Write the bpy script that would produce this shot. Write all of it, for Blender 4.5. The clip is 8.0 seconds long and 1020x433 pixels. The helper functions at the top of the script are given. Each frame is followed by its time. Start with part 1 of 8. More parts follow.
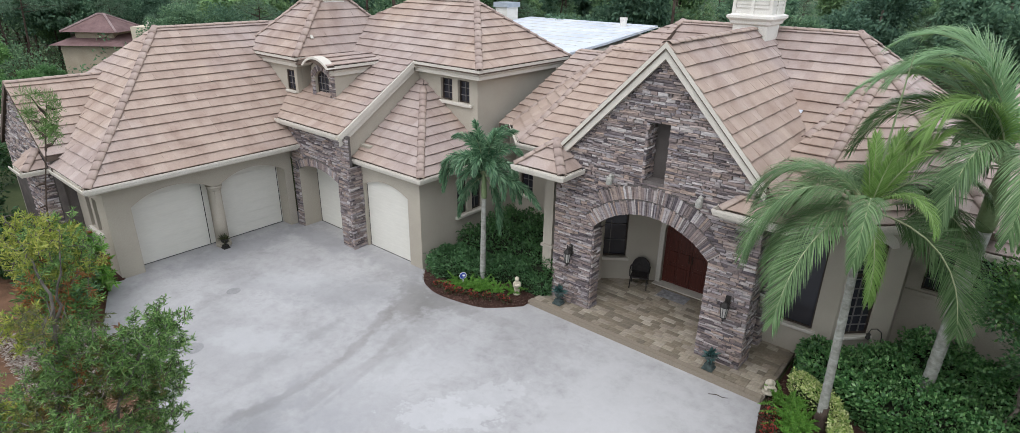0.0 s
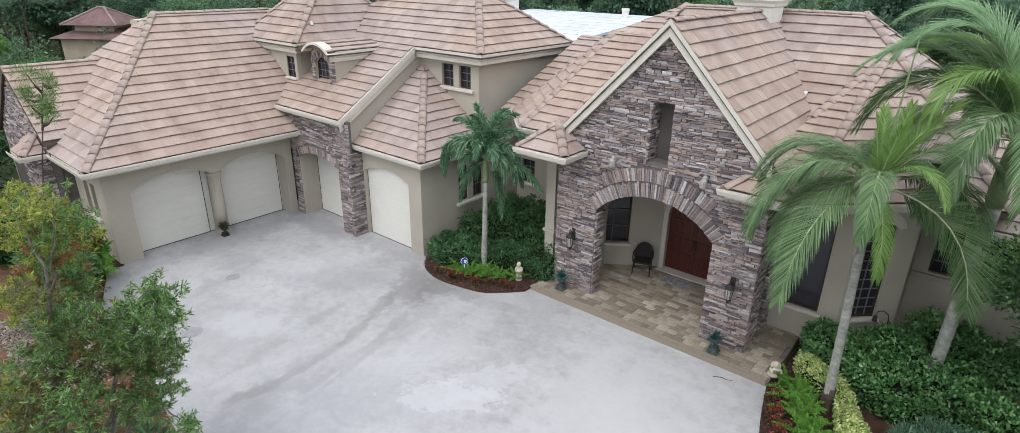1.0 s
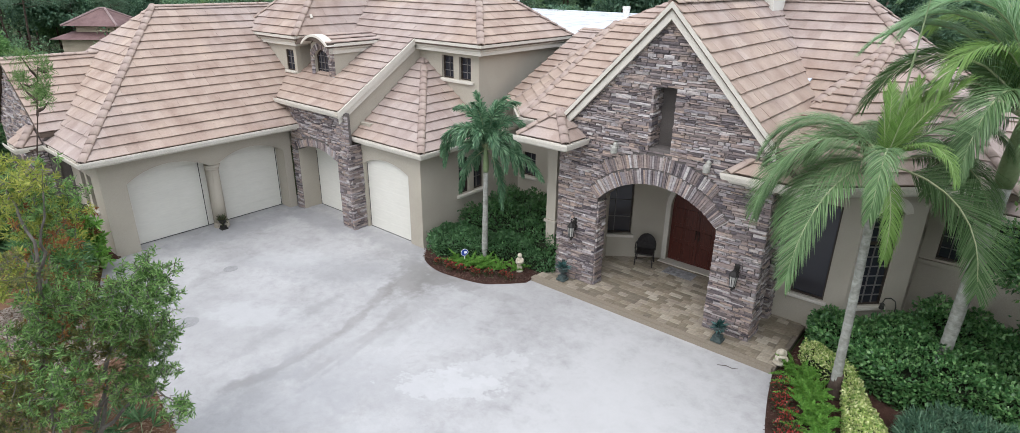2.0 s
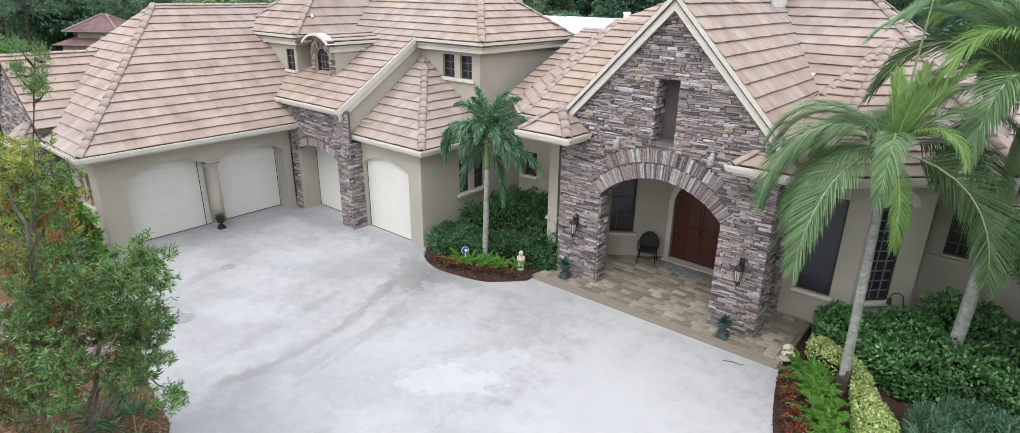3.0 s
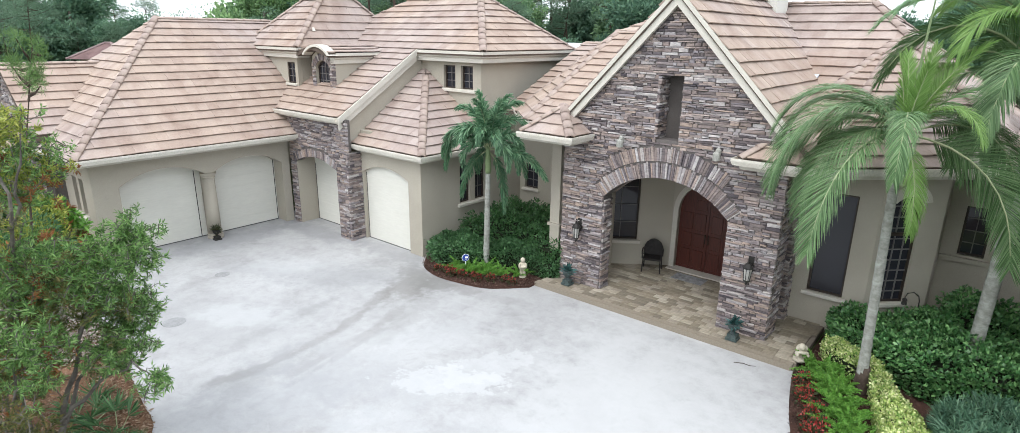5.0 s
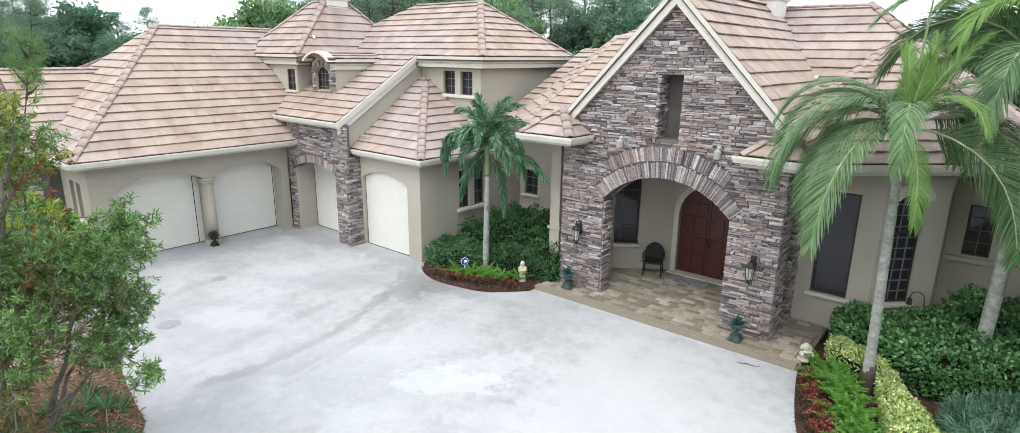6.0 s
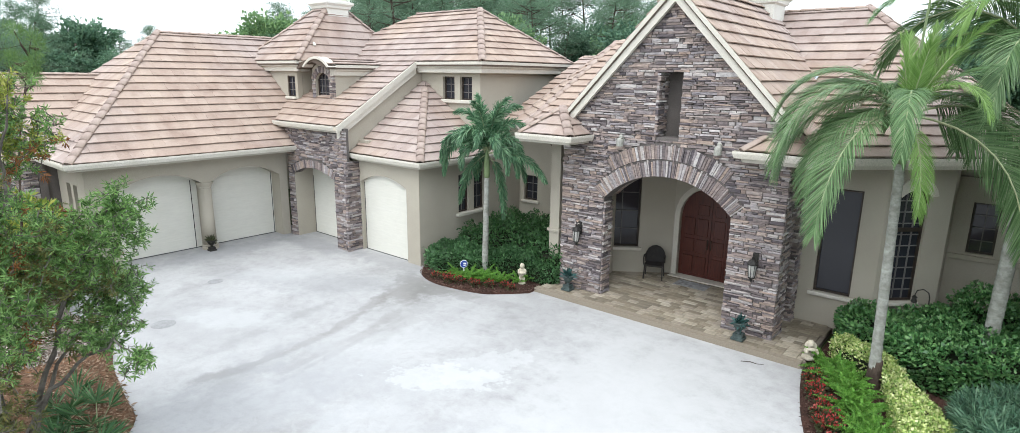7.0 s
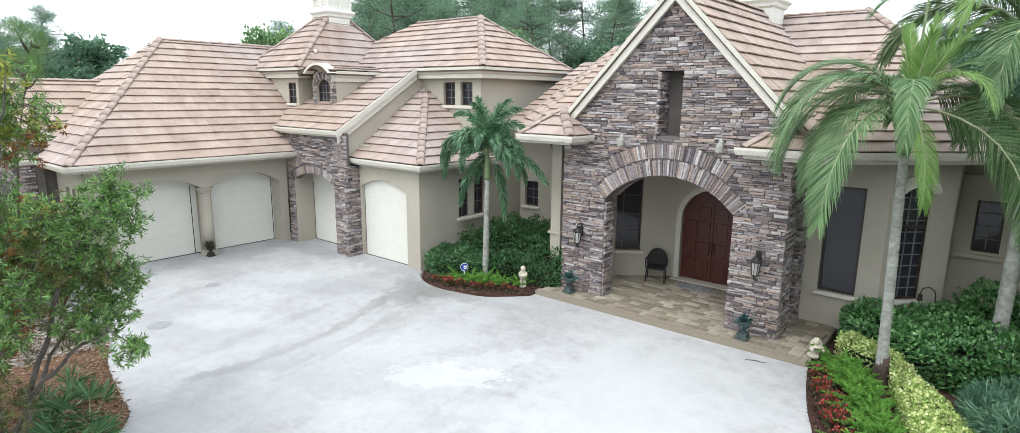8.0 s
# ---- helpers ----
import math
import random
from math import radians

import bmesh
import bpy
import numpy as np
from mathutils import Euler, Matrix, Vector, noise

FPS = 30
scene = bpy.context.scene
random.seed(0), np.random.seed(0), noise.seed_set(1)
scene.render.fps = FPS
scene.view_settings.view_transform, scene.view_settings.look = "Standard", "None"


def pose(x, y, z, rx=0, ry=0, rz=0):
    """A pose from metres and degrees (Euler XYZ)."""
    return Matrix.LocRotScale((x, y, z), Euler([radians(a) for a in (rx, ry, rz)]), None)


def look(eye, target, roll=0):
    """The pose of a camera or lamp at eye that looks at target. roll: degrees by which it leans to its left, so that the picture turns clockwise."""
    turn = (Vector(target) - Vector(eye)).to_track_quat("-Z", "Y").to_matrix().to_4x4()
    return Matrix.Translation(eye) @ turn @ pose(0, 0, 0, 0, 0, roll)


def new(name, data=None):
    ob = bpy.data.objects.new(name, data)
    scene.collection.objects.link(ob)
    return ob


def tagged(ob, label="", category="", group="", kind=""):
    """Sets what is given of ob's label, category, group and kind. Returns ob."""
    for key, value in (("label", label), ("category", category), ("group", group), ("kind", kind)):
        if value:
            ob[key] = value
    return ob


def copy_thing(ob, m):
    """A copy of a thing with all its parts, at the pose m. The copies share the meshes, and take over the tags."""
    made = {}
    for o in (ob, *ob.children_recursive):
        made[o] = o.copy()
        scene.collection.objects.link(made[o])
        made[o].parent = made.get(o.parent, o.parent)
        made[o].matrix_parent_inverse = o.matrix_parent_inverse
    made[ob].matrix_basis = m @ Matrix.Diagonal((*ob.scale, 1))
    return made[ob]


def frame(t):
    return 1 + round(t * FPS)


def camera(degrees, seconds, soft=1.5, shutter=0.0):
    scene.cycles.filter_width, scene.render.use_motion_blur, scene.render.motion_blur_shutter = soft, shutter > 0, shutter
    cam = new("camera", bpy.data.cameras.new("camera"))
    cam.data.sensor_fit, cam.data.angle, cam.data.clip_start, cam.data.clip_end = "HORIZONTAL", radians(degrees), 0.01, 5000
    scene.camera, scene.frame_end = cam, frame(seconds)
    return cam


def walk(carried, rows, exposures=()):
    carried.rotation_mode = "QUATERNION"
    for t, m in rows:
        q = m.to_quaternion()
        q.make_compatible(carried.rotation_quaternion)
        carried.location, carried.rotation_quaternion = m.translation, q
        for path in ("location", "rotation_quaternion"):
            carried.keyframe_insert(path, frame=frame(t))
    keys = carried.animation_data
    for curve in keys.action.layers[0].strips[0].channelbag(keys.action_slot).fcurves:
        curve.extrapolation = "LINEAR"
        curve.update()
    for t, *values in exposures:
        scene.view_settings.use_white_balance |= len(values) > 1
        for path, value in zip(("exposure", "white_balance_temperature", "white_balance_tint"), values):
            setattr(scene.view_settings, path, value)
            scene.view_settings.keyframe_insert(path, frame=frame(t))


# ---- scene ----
cam = camera(80.4, 8.0, 0.65)
PATH = [
    (0, (-0.02, -0.059, 9.131), (-1.196, 1.37, 8.374), 1.0),
    (0.5, (-0.032, -0.064, 8.883), (-1.211, 1.363, 8.126), 0.9),
    (1, (-0.026, -0.073, 8.661), (-1.205, 1.354, 7.902), 0.9),
    (1.5, (-0.005, -0.049, 8.398), (-1.188, 1.379, 7.647), 0.8),
    (3, (-0.049, -0.054, 7.667), (-1.246, 1.387, 6.967), 0.8),
    (3.5, (-0.075, -0.056, 7.411), (-1.278, 1.394, 6.741), 0.8),
    (4, (-0.106, -0.071, 7.158), (-1.315, 1.388, 6.518), 0.8),
    (4.5, (-0.106, -0.069, 6.902), (-1.322, 1.398, 6.293), 0.8),
    (6, (-0.091, -0.049, 6.232), (-1.325, 1.436, 5.711), 0.7),
    (6.5, (-0.086, -0.068, 5.962), (-1.324, 1.425, 5.473), 0.7),
    (7, (-0.069, -0.045, 5.7), (-1.314, 1.452, 5.245), 0.7),
    (7.5, (-0.084, -0.045, 5.483), (-1.333, 1.458, 5.057), 0.7),
    (8, (-0.072, -0.046, 5.242), (-1.327, 1.46, 4.847), 0.6),
]
EXPOSURES = [(0.0, 0.39, 6150, 11), (1.5, 0.60, 6150, 11), (3.0, 0.75, 6150, 10), (4.5, 0.89, 6130, 8), (6.0, 0.96, 6110, 7), (8.0, 0.99, 6100, 6)]
walk(cam, [(t, look(eye, target, roll)) for t, eye, target, roll in PATH], EXPOSURES)

# ---- world and light ----
world = bpy.data.worlds.new("world")
scene.world = world
world.use_nodes = True
_nt = world.node_tree
_sky = _nt.nodes.new("ShaderNodeTexSky")
_sky.sky_type = "NISHITA"
_sky.sun_disc = False
_sky.sun_elevation = radians(58)
_sky.sun_rotation = radians(200)
_sky.air_density, _sky.dust_density, _sky.ozone_density = 1.0, 6.0, 1.0
_cloud = _nt.nodes.new("ShaderNodeMix")
_cloud.data_type = "RGBA"
_cloud.inputs[0].default_value = 0.82
_cloud.inputs[7].default_value = (8.6, 8.75, 9.0, 1.0)
_nt.links.new(_sky.outputs["Color"], _cloud.inputs[6])
_nt.links.new(_cloud.outputs[2], _nt.nodes["Background"].inputs["Color"])
_nt.nodes["Background"].inputs["Strength"].default_value = 0.14
sun_data = bpy.data.lights.new("sun", "SUN")
sun_data.energy, sun_data.angle, sun_data.color = 0.75, radians(30), (1.0, 0.98, 0.95)
sun = new("sun", sun_data)
sun.matrix_world = look((0, 0, 30), (-7, 17, 0))

# ---- materials ----


class Nodes:
    """A short hand for node trees."""

    def __init__(self, name, rough=0.8, metal=0.0, spec=0.3):
        self.mat = bpy.data.materials.new(name)
        self.mat.use_nodes = True
        self.t = self.mat.node_tree
        self.bsdf = self.t.nodes["Principled BSDF"]
        self.bsdf.inputs["Roughness"].default_value = rough
        self.bsdf.inputs["Metallic"].default_value = metal
        self.bsdf.inputs["Specular IOR Level"].default_value = spec
        self.co = self.t.nodes.new("ShaderNodeTexCoord").outputs["Object"]

    def n(self, kind, **values):
        node = self.t.nodes.new(kind)
        for k, v in values.items():
            node.inputs[k.replace("_", " ")].default_value = v
        return node

    def link(self, a, b):
        self.t.links.new(a, b)

    def mapped(self, scale):
        m = self.n("ShaderNodeMapping", Scale=scale)
        self.link(self.co, m.inputs["Vector"])
        return m.outputs["Vector"]

    def noise(self, scale, detail=4.0, rough=0.55, stretch=None, distort=0.0):
        node = self.n("ShaderNodeTexNoise", Scale=scale, Detail=detail, Roughness=rough, Distortion=distort)
        self.link(self.mapped(stretch) if stretch else self.co, node.inputs["Vector"])
        return node.outputs["Fac"]

    def ramp(self, fac, stops, mode="LINEAR"):
        node = self.t.nodes.new("ShaderNodeValToRGB")
        node.color_ramp.interpolation = mode
        el = node.color_ramp.elements
        while len(el) < len(stops):
            el.new(0.5)
        for e, (p, c) in zip(el, stops):
            e.position = p
            e.color = (*c, 1.0) if len(c) == 3 else c
        self.link(fac, node.inputs["Fac"])
        return node.outputs["Color"]

    def mix(self, fac, a, b, mode="MIX"):
        node = self.t.nodes.new("ShaderNodeMix")
        node.data_type, node.blend_type = "RGBA", mode
        for s, v in ((node.inputs[0], fac), (node.inputs[6], a), (node.inputs[7], b)):
            if isinstance(v, (int, float)):
                s.default_value = v
            elif isinstance(v, tuple):
                s.default_value = (*v, 1.0)
            else:
                self.link(v, s)
        return node.outputs[2]

    def math(self, op, a, b=0.0, clamp=False):
        node = self.t.nodes.new("ShaderNodeMath")
        node.operation, node.use_clamp = op, clamp
        for s, v in ((node.inputs[0], a), (node.inputs[1], b)):
            if isinstance(v, (int, float)):
                s.default_value = v
            else:
                self.link(v, s)
        return node.outputs[0]

    def island(self):
        return self.t.nodes.new("ShaderNodeNewGeometry").outputs["Random Per Island"]

    def each(self):
        return self.t.nodes.new("ShaderNodeObjectInfo").outputs["Random"]

    def bump(self, fac, strength, dist=0.01):
        node = self.n("ShaderNodeBump", Strength=strength, Distance=dist)
        self.link(fac, node.inputs["Height"])
        self.link(node.outputs["Normal"], self.bsdf.inputs["Normal"])
        return self

    def done(self, colour):
        if isinstance(colour, tuple):
            self.bsdf.inputs["Base Color"].default_value = (*colour, 1.0)
        else:
            self.link(colour, self.bsdf.inputs["Base Color"])
        return self.mat


def mottled(name, a, b, scale=3.0, fine=60.0, rough=0.85, bump=0.15, spec=0.25, dist=0.01, metal=0.0):
    k = Nodes(name, rough, metal, spec)
    big = k.ramp(k.noise(scale), [(0.3, a), (0.7, b)])
    small = k.ramp(k.noise(fine, 3), [(0.3, (0.86,) * 3), (0.7, (1.08,) * 3)])
    k.bump(k.noise(fine, 3), bump, dist)
    return k.done(k.mix(1.0, big, small, "MULTIPLY"))


def tile_material(per_object):
    k = Nodes("roof_tile_piece" if per_object else "roof_tile", 0.8, 0, 0.25)
    rnd = k.each() if per_object else k.island()
    tone = k.ramp(rnd, [(0.0, (0.322, 0.260, 0.232)), (0.35, (0.340, 0.276, 0.248)), (0.7, (0.352, 0.288, 0.259)), (1.0, (0.378, 0.314, 0.284))])
    patch = k.ramp(k.noise(1.0, 5, 0.6, (1.5, 1.5, 0.5)), [(0.34, (0.84, 0.80, 0.79)), (0.48, (0.99, 0.98, 0.98)), (0.56, (1.03, 1.03, 1.03)), (0.68, (1.13, 1.13, 1.11))])
    warm = k.ramp(k.noise(0.16, 4, 0.55), [(0.44, (1.0, 1.0, 1.0)), (0.56, (1.05, 1.0, 0.91))])
    patch = k.mix(1.0, patch, warm, "MULTIPLY")
    grain = k.ramp(k.noise(22, 5, 0.7), [(0.3, (0.88,) * 3), (0.7, (1.07,) * 3)])
    k.bump(k.noise(40, 4), 0.25, 0.01)
    return k.done(k.mix(1.0, k.mix(1.0, tone, patch, "MULTIPLY"), grain, "MULTIPLY"))


def stone_material(per_object):
    k = Nodes("ledge_stone_piece" if per_object else "ledge_stone", 0.85, 0, 0.25)
    rnd = k.each() if per_object else k.island()
    tone = k.ramp(rnd, [(0.0, (0.098, 0.086, 0.095)), (0.18, (0.175, 0.148, 0.148)), (0.36, (0.280, 0.224, 0.204)), (0.52, (0.240, 0.220, 0.233)),
                        (0.68, (0.370, 0.288, 0.240)), (0.82, (0.345, 0.320, 0.326)), (0.93, (0.42, 0.38, 0.360)), (1.0, (0.50, 0.47, 0.466))])
    grain = k.ramp(k.noise(9, 6, 0.65, (1, 1, 2.5)), [(0.25, (0.58, 0.56, 0.57)), (0.5, (1.0,) * 3), (0.75, (1.30, 1.26, 1.20))])
    k.bump(k.noise(26, 6, 0.7), 0.8, 0.03)
    return k.done(k.mix(1.0, tone, grain, "MULTIPLY"))


def leaf_material(name, a, b, c, rough=0.45, by_tree=False, translucent=0.25):
    k = Nodes(name, rough, 0, 0.35)
    tone = k.ramp(k.island(), [(0.0, a), (0.5, b), (1.0, c)])
    if by_tree:
        tone = k.mix(1.0, tone, k.ramp(k.each(), [(0.0, (0.68, 0.75, 0.84)), (0.35, (0.9, 0.95, 1.0)), (0.65, (1.05, 1.05, 0.95)), (1.0, (1.5, 1.4, 1.05))]), "MULTIPLY")
    k.bsdf.inputs["Transmission Weight"].default_value = 0.0
    k.bsdf.inputs["Subsurface Weight"].default_value = 0.0
    mat = k.done(k.mix(1.0, tone, k.ramp(k.noise(1.2, 3), [(0.3, (0.75,) * 3), (0.7, (1.2,) * 3)]), "MULTIPLY"))
    tr = k.t.nodes.new("ShaderNodeBsdfTranslucent")
    k.link(tone, tr.inputs["Color"])
    mx = k.t.nodes.new("ShaderNodeMixShader")
    mx.inputs[0].default_value = translucent
    k.link(k.bsdf.outputs[0], mx.inputs[1])
    k.link(tr.outputs[0], mx.inputs[2])
    k.link(mx.outputs[0], k.t.nodes["Material Output"].inputs["Surface"])
    return mat


TILE, TILE_PIECE = tile_material(False), tile_material(True)
STONE, STONE_PIECE = stone_material(False), stone_material(True)
STUCCO = mottled("cream_stucco", (0.388, 0.352, 0.290), (0.436, 0.400, 0.332), 0.8, 90, 0.9, 0.2)
TRIM = mottled("pale_trim", (0.56, 0.525, 0.46), (0.62, 0.585, 0.515), 1.5, 60, 0.7, 0.1)
GUTTER = mottled("gutter_metal", (0.60, 0.56, 0.48), (0.67, 0.63, 0.56), 2, 30, 0.45, 0.05, 0.4)
_d = Nodes("garage_door_paint", 0.5, 0, 0.3)
_c = _d.ramp(_d.noise(0.9, 5), [(0.3, (0.655, 0.64, 0.575)), (0.7, (0.70, 0.685, 0.62))])
DOOR_PAINT = _d.done(_d.mix(1.0, _c, _d.ramp(_d.noise(4, 4, 0.6, (1, 1, 6)), [(0.3, (0.95,) * 3), (0.7, (1.02,) * 3)]), "MULTIPLY"))
SEAL = Nodes("dark_door_seal", 0.7, 0, 0.2).done((0.03, 0.029, 0.028))
# opaque pane: the dim room behind it is put into the colour
GLASS = Nodes("dark_opaque_glass", 0.05, 0, 0.4).done((0.030, 0.031, 0.040))
FRAME = mottled("bronze_frame", (0.035, 0.026, 0.021), (0.055, 0.042, 0.034), 4, 50, 0.5, 0.05)
MULLION = mottled("muntin_paint", (0.13, 0.122, 0.118), (0.18, 0.17, 0.165), 4, 50, 0.5, 0.05)
DECK = mottled("roof_underlay", (0.10, 0.075, 0.06), (0.13, 0.10, 0.08), 2, 40)
MORTAR = mottled("dark_joint", (0.105, 0.094, 0.090), (0.16, 0.142, 0.132), 3, 40, 0.95)
WHITE_ROOF = mottled("white_roof_sheet", (0.46, 0.50, 0.56), (0.60, 0.63, 0.68), 0.6, 12, 0.6, 0.1)


def concrete_material():
    k = Nodes("driveway_concrete", 0.85, 0, 0.25)
    base = k.ramp(k.noise(0.28, 6, 0.6), [(0.28, (0.302, 0.298, 0.297)), (0.45, (0.361, 0.357, 0.356)), (0.6, (0.412, 0.408, 0.407)), (0.75, (0.38, 0.376, 0.375))])
    blot = k.ramp(k.noise(0.9, 7, 0.65, None, 0.4), [(0.3, (0.85, 0.845, 0.84)), (0.5, (1.0, 1.0, 1.0)), (0.7, (1.03, 1.03, 1.03))])
    fine = k.ramp(k.noise(35, 5, 0.7), [(0.3, (0.93,) * 3), (0.7, (1.05,) * 3)])
    cloud = k.ramp(k.noise(4.5, 7, 0.7, None, 0.8), [(0.32, (0.90, 0.896, 0.89)), (0.52, (1.0, 1.0, 1.0)), (0.7, (1.05, 1.05, 1.05))])
    fine = k.mix(1.0, fine, cloud, "MULTIPLY")
    col = k.mix(1.0, k.mix(1.0, base, blot, "MULTIPLY"), fine, "MULTIPLY")
    # fine dark specks of litter and lichen, gathered in loose fields
    field = k.ramp(k.noise(0.55, 3, 0.5), [(0.50, (0.0,) * 3), (0.64, (1.0,) * 3)])
    specks = k.ramp(k.noise(11, 8, 0.78, None, 0.6), [(0.56, (0.0,) * 3), (0.66, (1.0,) * 3)])
    col = k.mix(k.math("MULTIPLY", k.math("MULTIPLY", field, specks), 0.45), col, (0.22, 0.217, 0.21))
    k.bump(k.noise(60, 4), 0.15, 0.004)
    return k, col


def drive_blot(k, cx, cy, angle, length, width, power=2.0, ragged=0.75):
    """An elongated blot, 1 in its middle, with ragged edges."""
    m = k.n("ShaderNodeMapping")
    m.vector_type = "TEXTURE"
    m.inputs["Location"].default_value = (cx, cy, 0)
    m.inputs["Rotation"].default_value = (0, 0, radians(angle))
    m.inputs["Scale"].default_value = (length, width, 1000)
    k.link(k.co, m.inputs["Vector"])
    g = k.t.nodes.new("ShaderNodeVectorMath")
    g.operation = "LENGTH"
    k.link(m.outputs["Vector"], g.inputs[0])
    d = k.math("ADD", g.outputs["Value"], k.math("MULTIPLY", k.math("SUBTRACT", k.noise(1.9, 8, 0.68), 0.5), ragged * 2))
    return k.math("MULTIPLY", k.math("SUBTRACT", 1.0, d, True), power, True)


_k, _col = concrete_material()
# tones and stains of the drive: middle, angle, half length and width, strength, colour
DARK_BLOTS = (
    (-12.1, 10.1, 118, 1.5, 0.75, 0.66, (0.200, 0.190, 0.178)),
    (-11.6, 10.7, 100, 1.0, 0.8, 0.72, (0.180, 0.174, 0.165)),
    (-10.9, 11.0, 150, 1.0, 0.45, 0.54, (0.220, 0.214, 0.205)),
    (-12.6, 10.7, 150, 1.2, 0.5, 0.54, (0.220, 0.215, 0.205)),
)
TYRE_STREAKS_AND_SHADE = (
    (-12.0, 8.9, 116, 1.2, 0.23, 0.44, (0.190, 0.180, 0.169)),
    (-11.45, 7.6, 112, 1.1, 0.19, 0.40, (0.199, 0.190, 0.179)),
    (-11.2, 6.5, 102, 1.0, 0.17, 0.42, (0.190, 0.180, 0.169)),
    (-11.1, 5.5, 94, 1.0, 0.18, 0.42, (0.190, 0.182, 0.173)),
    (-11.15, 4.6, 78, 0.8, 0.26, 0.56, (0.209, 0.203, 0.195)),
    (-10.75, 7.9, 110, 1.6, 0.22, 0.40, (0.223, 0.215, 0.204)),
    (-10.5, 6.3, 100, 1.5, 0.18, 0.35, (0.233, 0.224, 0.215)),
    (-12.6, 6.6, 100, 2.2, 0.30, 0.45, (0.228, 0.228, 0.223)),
    # grey band before the garage doors: eave shade put into the stain's colour
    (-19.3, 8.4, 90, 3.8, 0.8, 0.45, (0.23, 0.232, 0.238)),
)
GREY_BLOTS = (
    (-10.6, 8.6, 110, 2.2, 0.4, 0.3, (0.24, 0.235, 0.225)),
    (-10.3, 6.6, 100, 2.4, 0.12, 0.35, (0.25, 0.245, 0.24)),
    (-10.9, 5.0, 100, 1.8, 0.5, 0.4, (0.25, 0.25, 0.25)),
    (-14.2, 9.0, 40, 2.6, 1.2, 0.42, (0.26, 0.262, 0.265)),
    # bluish grey band along the foot of the portal
    (-17.8, 11.0, 0, 2.8, 0.7, 0.5, (0.24, 0.242, 0.25)),
    (-16.4, 7.8, 30, 1.5, 0.5, 0.35, (0.28, 0.28, 0.285)),
    # grey band along the foot of the wing front
    (-14.4, 11.4, 0, 3.0, 0.6, 0.45, (0.26, 0.26, 0.265)),
    # broad soft darker area on the left of the drive
    (-13.6, 5.6, 20, 3.6, 1.8, 0.35, (0.335, 0.333, 0.332)),
    (-9.4, 6.2, 20, 2.6, 1.2, 0.40, (0.31, 0.31, 0.315)),
    (-9.9, 4.4, 60, 2.6, 1.4, 0.35, (0.30, 0.302, 0.312)),
    (-6.4, 6.0, 30, 2.4, 0.9, 0.30, (0.33, 0.33, 0.335)),
    (-5.4, 8.6, 130, 1.4, 0.4, 0.30, (0.31, 0.30, 0.30)),
    (-9.6, 11.0, 20, 1.1, 0.3, 0.35, (0.26, 0.255, 0.245)),
)
PALE_PATCHES = (
    (-7.8, 7.35, 38, 1.25, 0.5, 0.46, (0.50, 0.502, 0.505)),
    (-7.6, 8.2, 70, 1.0, 0.5, 0.38, (0.484, 0.486, 0.489)),
    (-8.0, 5.6, 70, 1.0, 0.5, 0.26, (0.475, 0.478, 0.481)),
    (-13.7, 6.1, 30, 1.7, 0.7, 0.42, (0.475, 0.478, 0.481)),
    (-15.9, 8.6, 40, 1.6, 0.8, 0.34, (0.475, 0.478, 0.481)),
    (-9.6, 8.0, 60, 2.2, 0.9, 0.26, (0.465, 0.468, 0.471)),
    # broad soft paler area on the right of the drive
    (-4.6, 8.6, 100, 5.2, 3.0, 0.6, (0.466, 0.463, 0.461)),
)
for _rows in (DARK_BLOTS, TYRE_STREAKS_AND_SHADE, GREY_BLOTS, PALE_PATCHES):
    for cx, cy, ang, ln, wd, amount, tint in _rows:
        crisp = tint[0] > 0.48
        _col = _k.mix(_k.math("MULTIPLY", drive_blot(_k, cx, cy, ang, ln, wd, 9.0 if crisp else 1.8, 1.7 if crisp else 1.1), amount), _col, tint)
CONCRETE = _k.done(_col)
GRASS_SOIL = mottled("grassy_ground", (0.035, 0.055, 0.018), (0.075, 0.09, 0.035), 0.35, 14, 0.95, 0.6)
MULCH = mottled("red_mulch", (0.042, 0.025, 0.020), (0.085, 0.044, 0.033), 1.5, 45, 0.95, 1.0, 0.1, 0.03)
BROWN_MULCH = mottled("brown_mulch", (0.10, 0.058, 0.036), (0.20, 0.115, 0.07), 2, 45, 0.95, 1.0, 0.1, 0.03)

# ---- mesh helpers ----


def mesh_of(name, verts, faces, material, smooth=False):
    me = bpy.data.meshes.new(name)
    me.from_pydata([tuple(v) for v in verts], [], faces)
    if smooth:
        me.shade_smooth()
    me.materials.append(material)
    return me


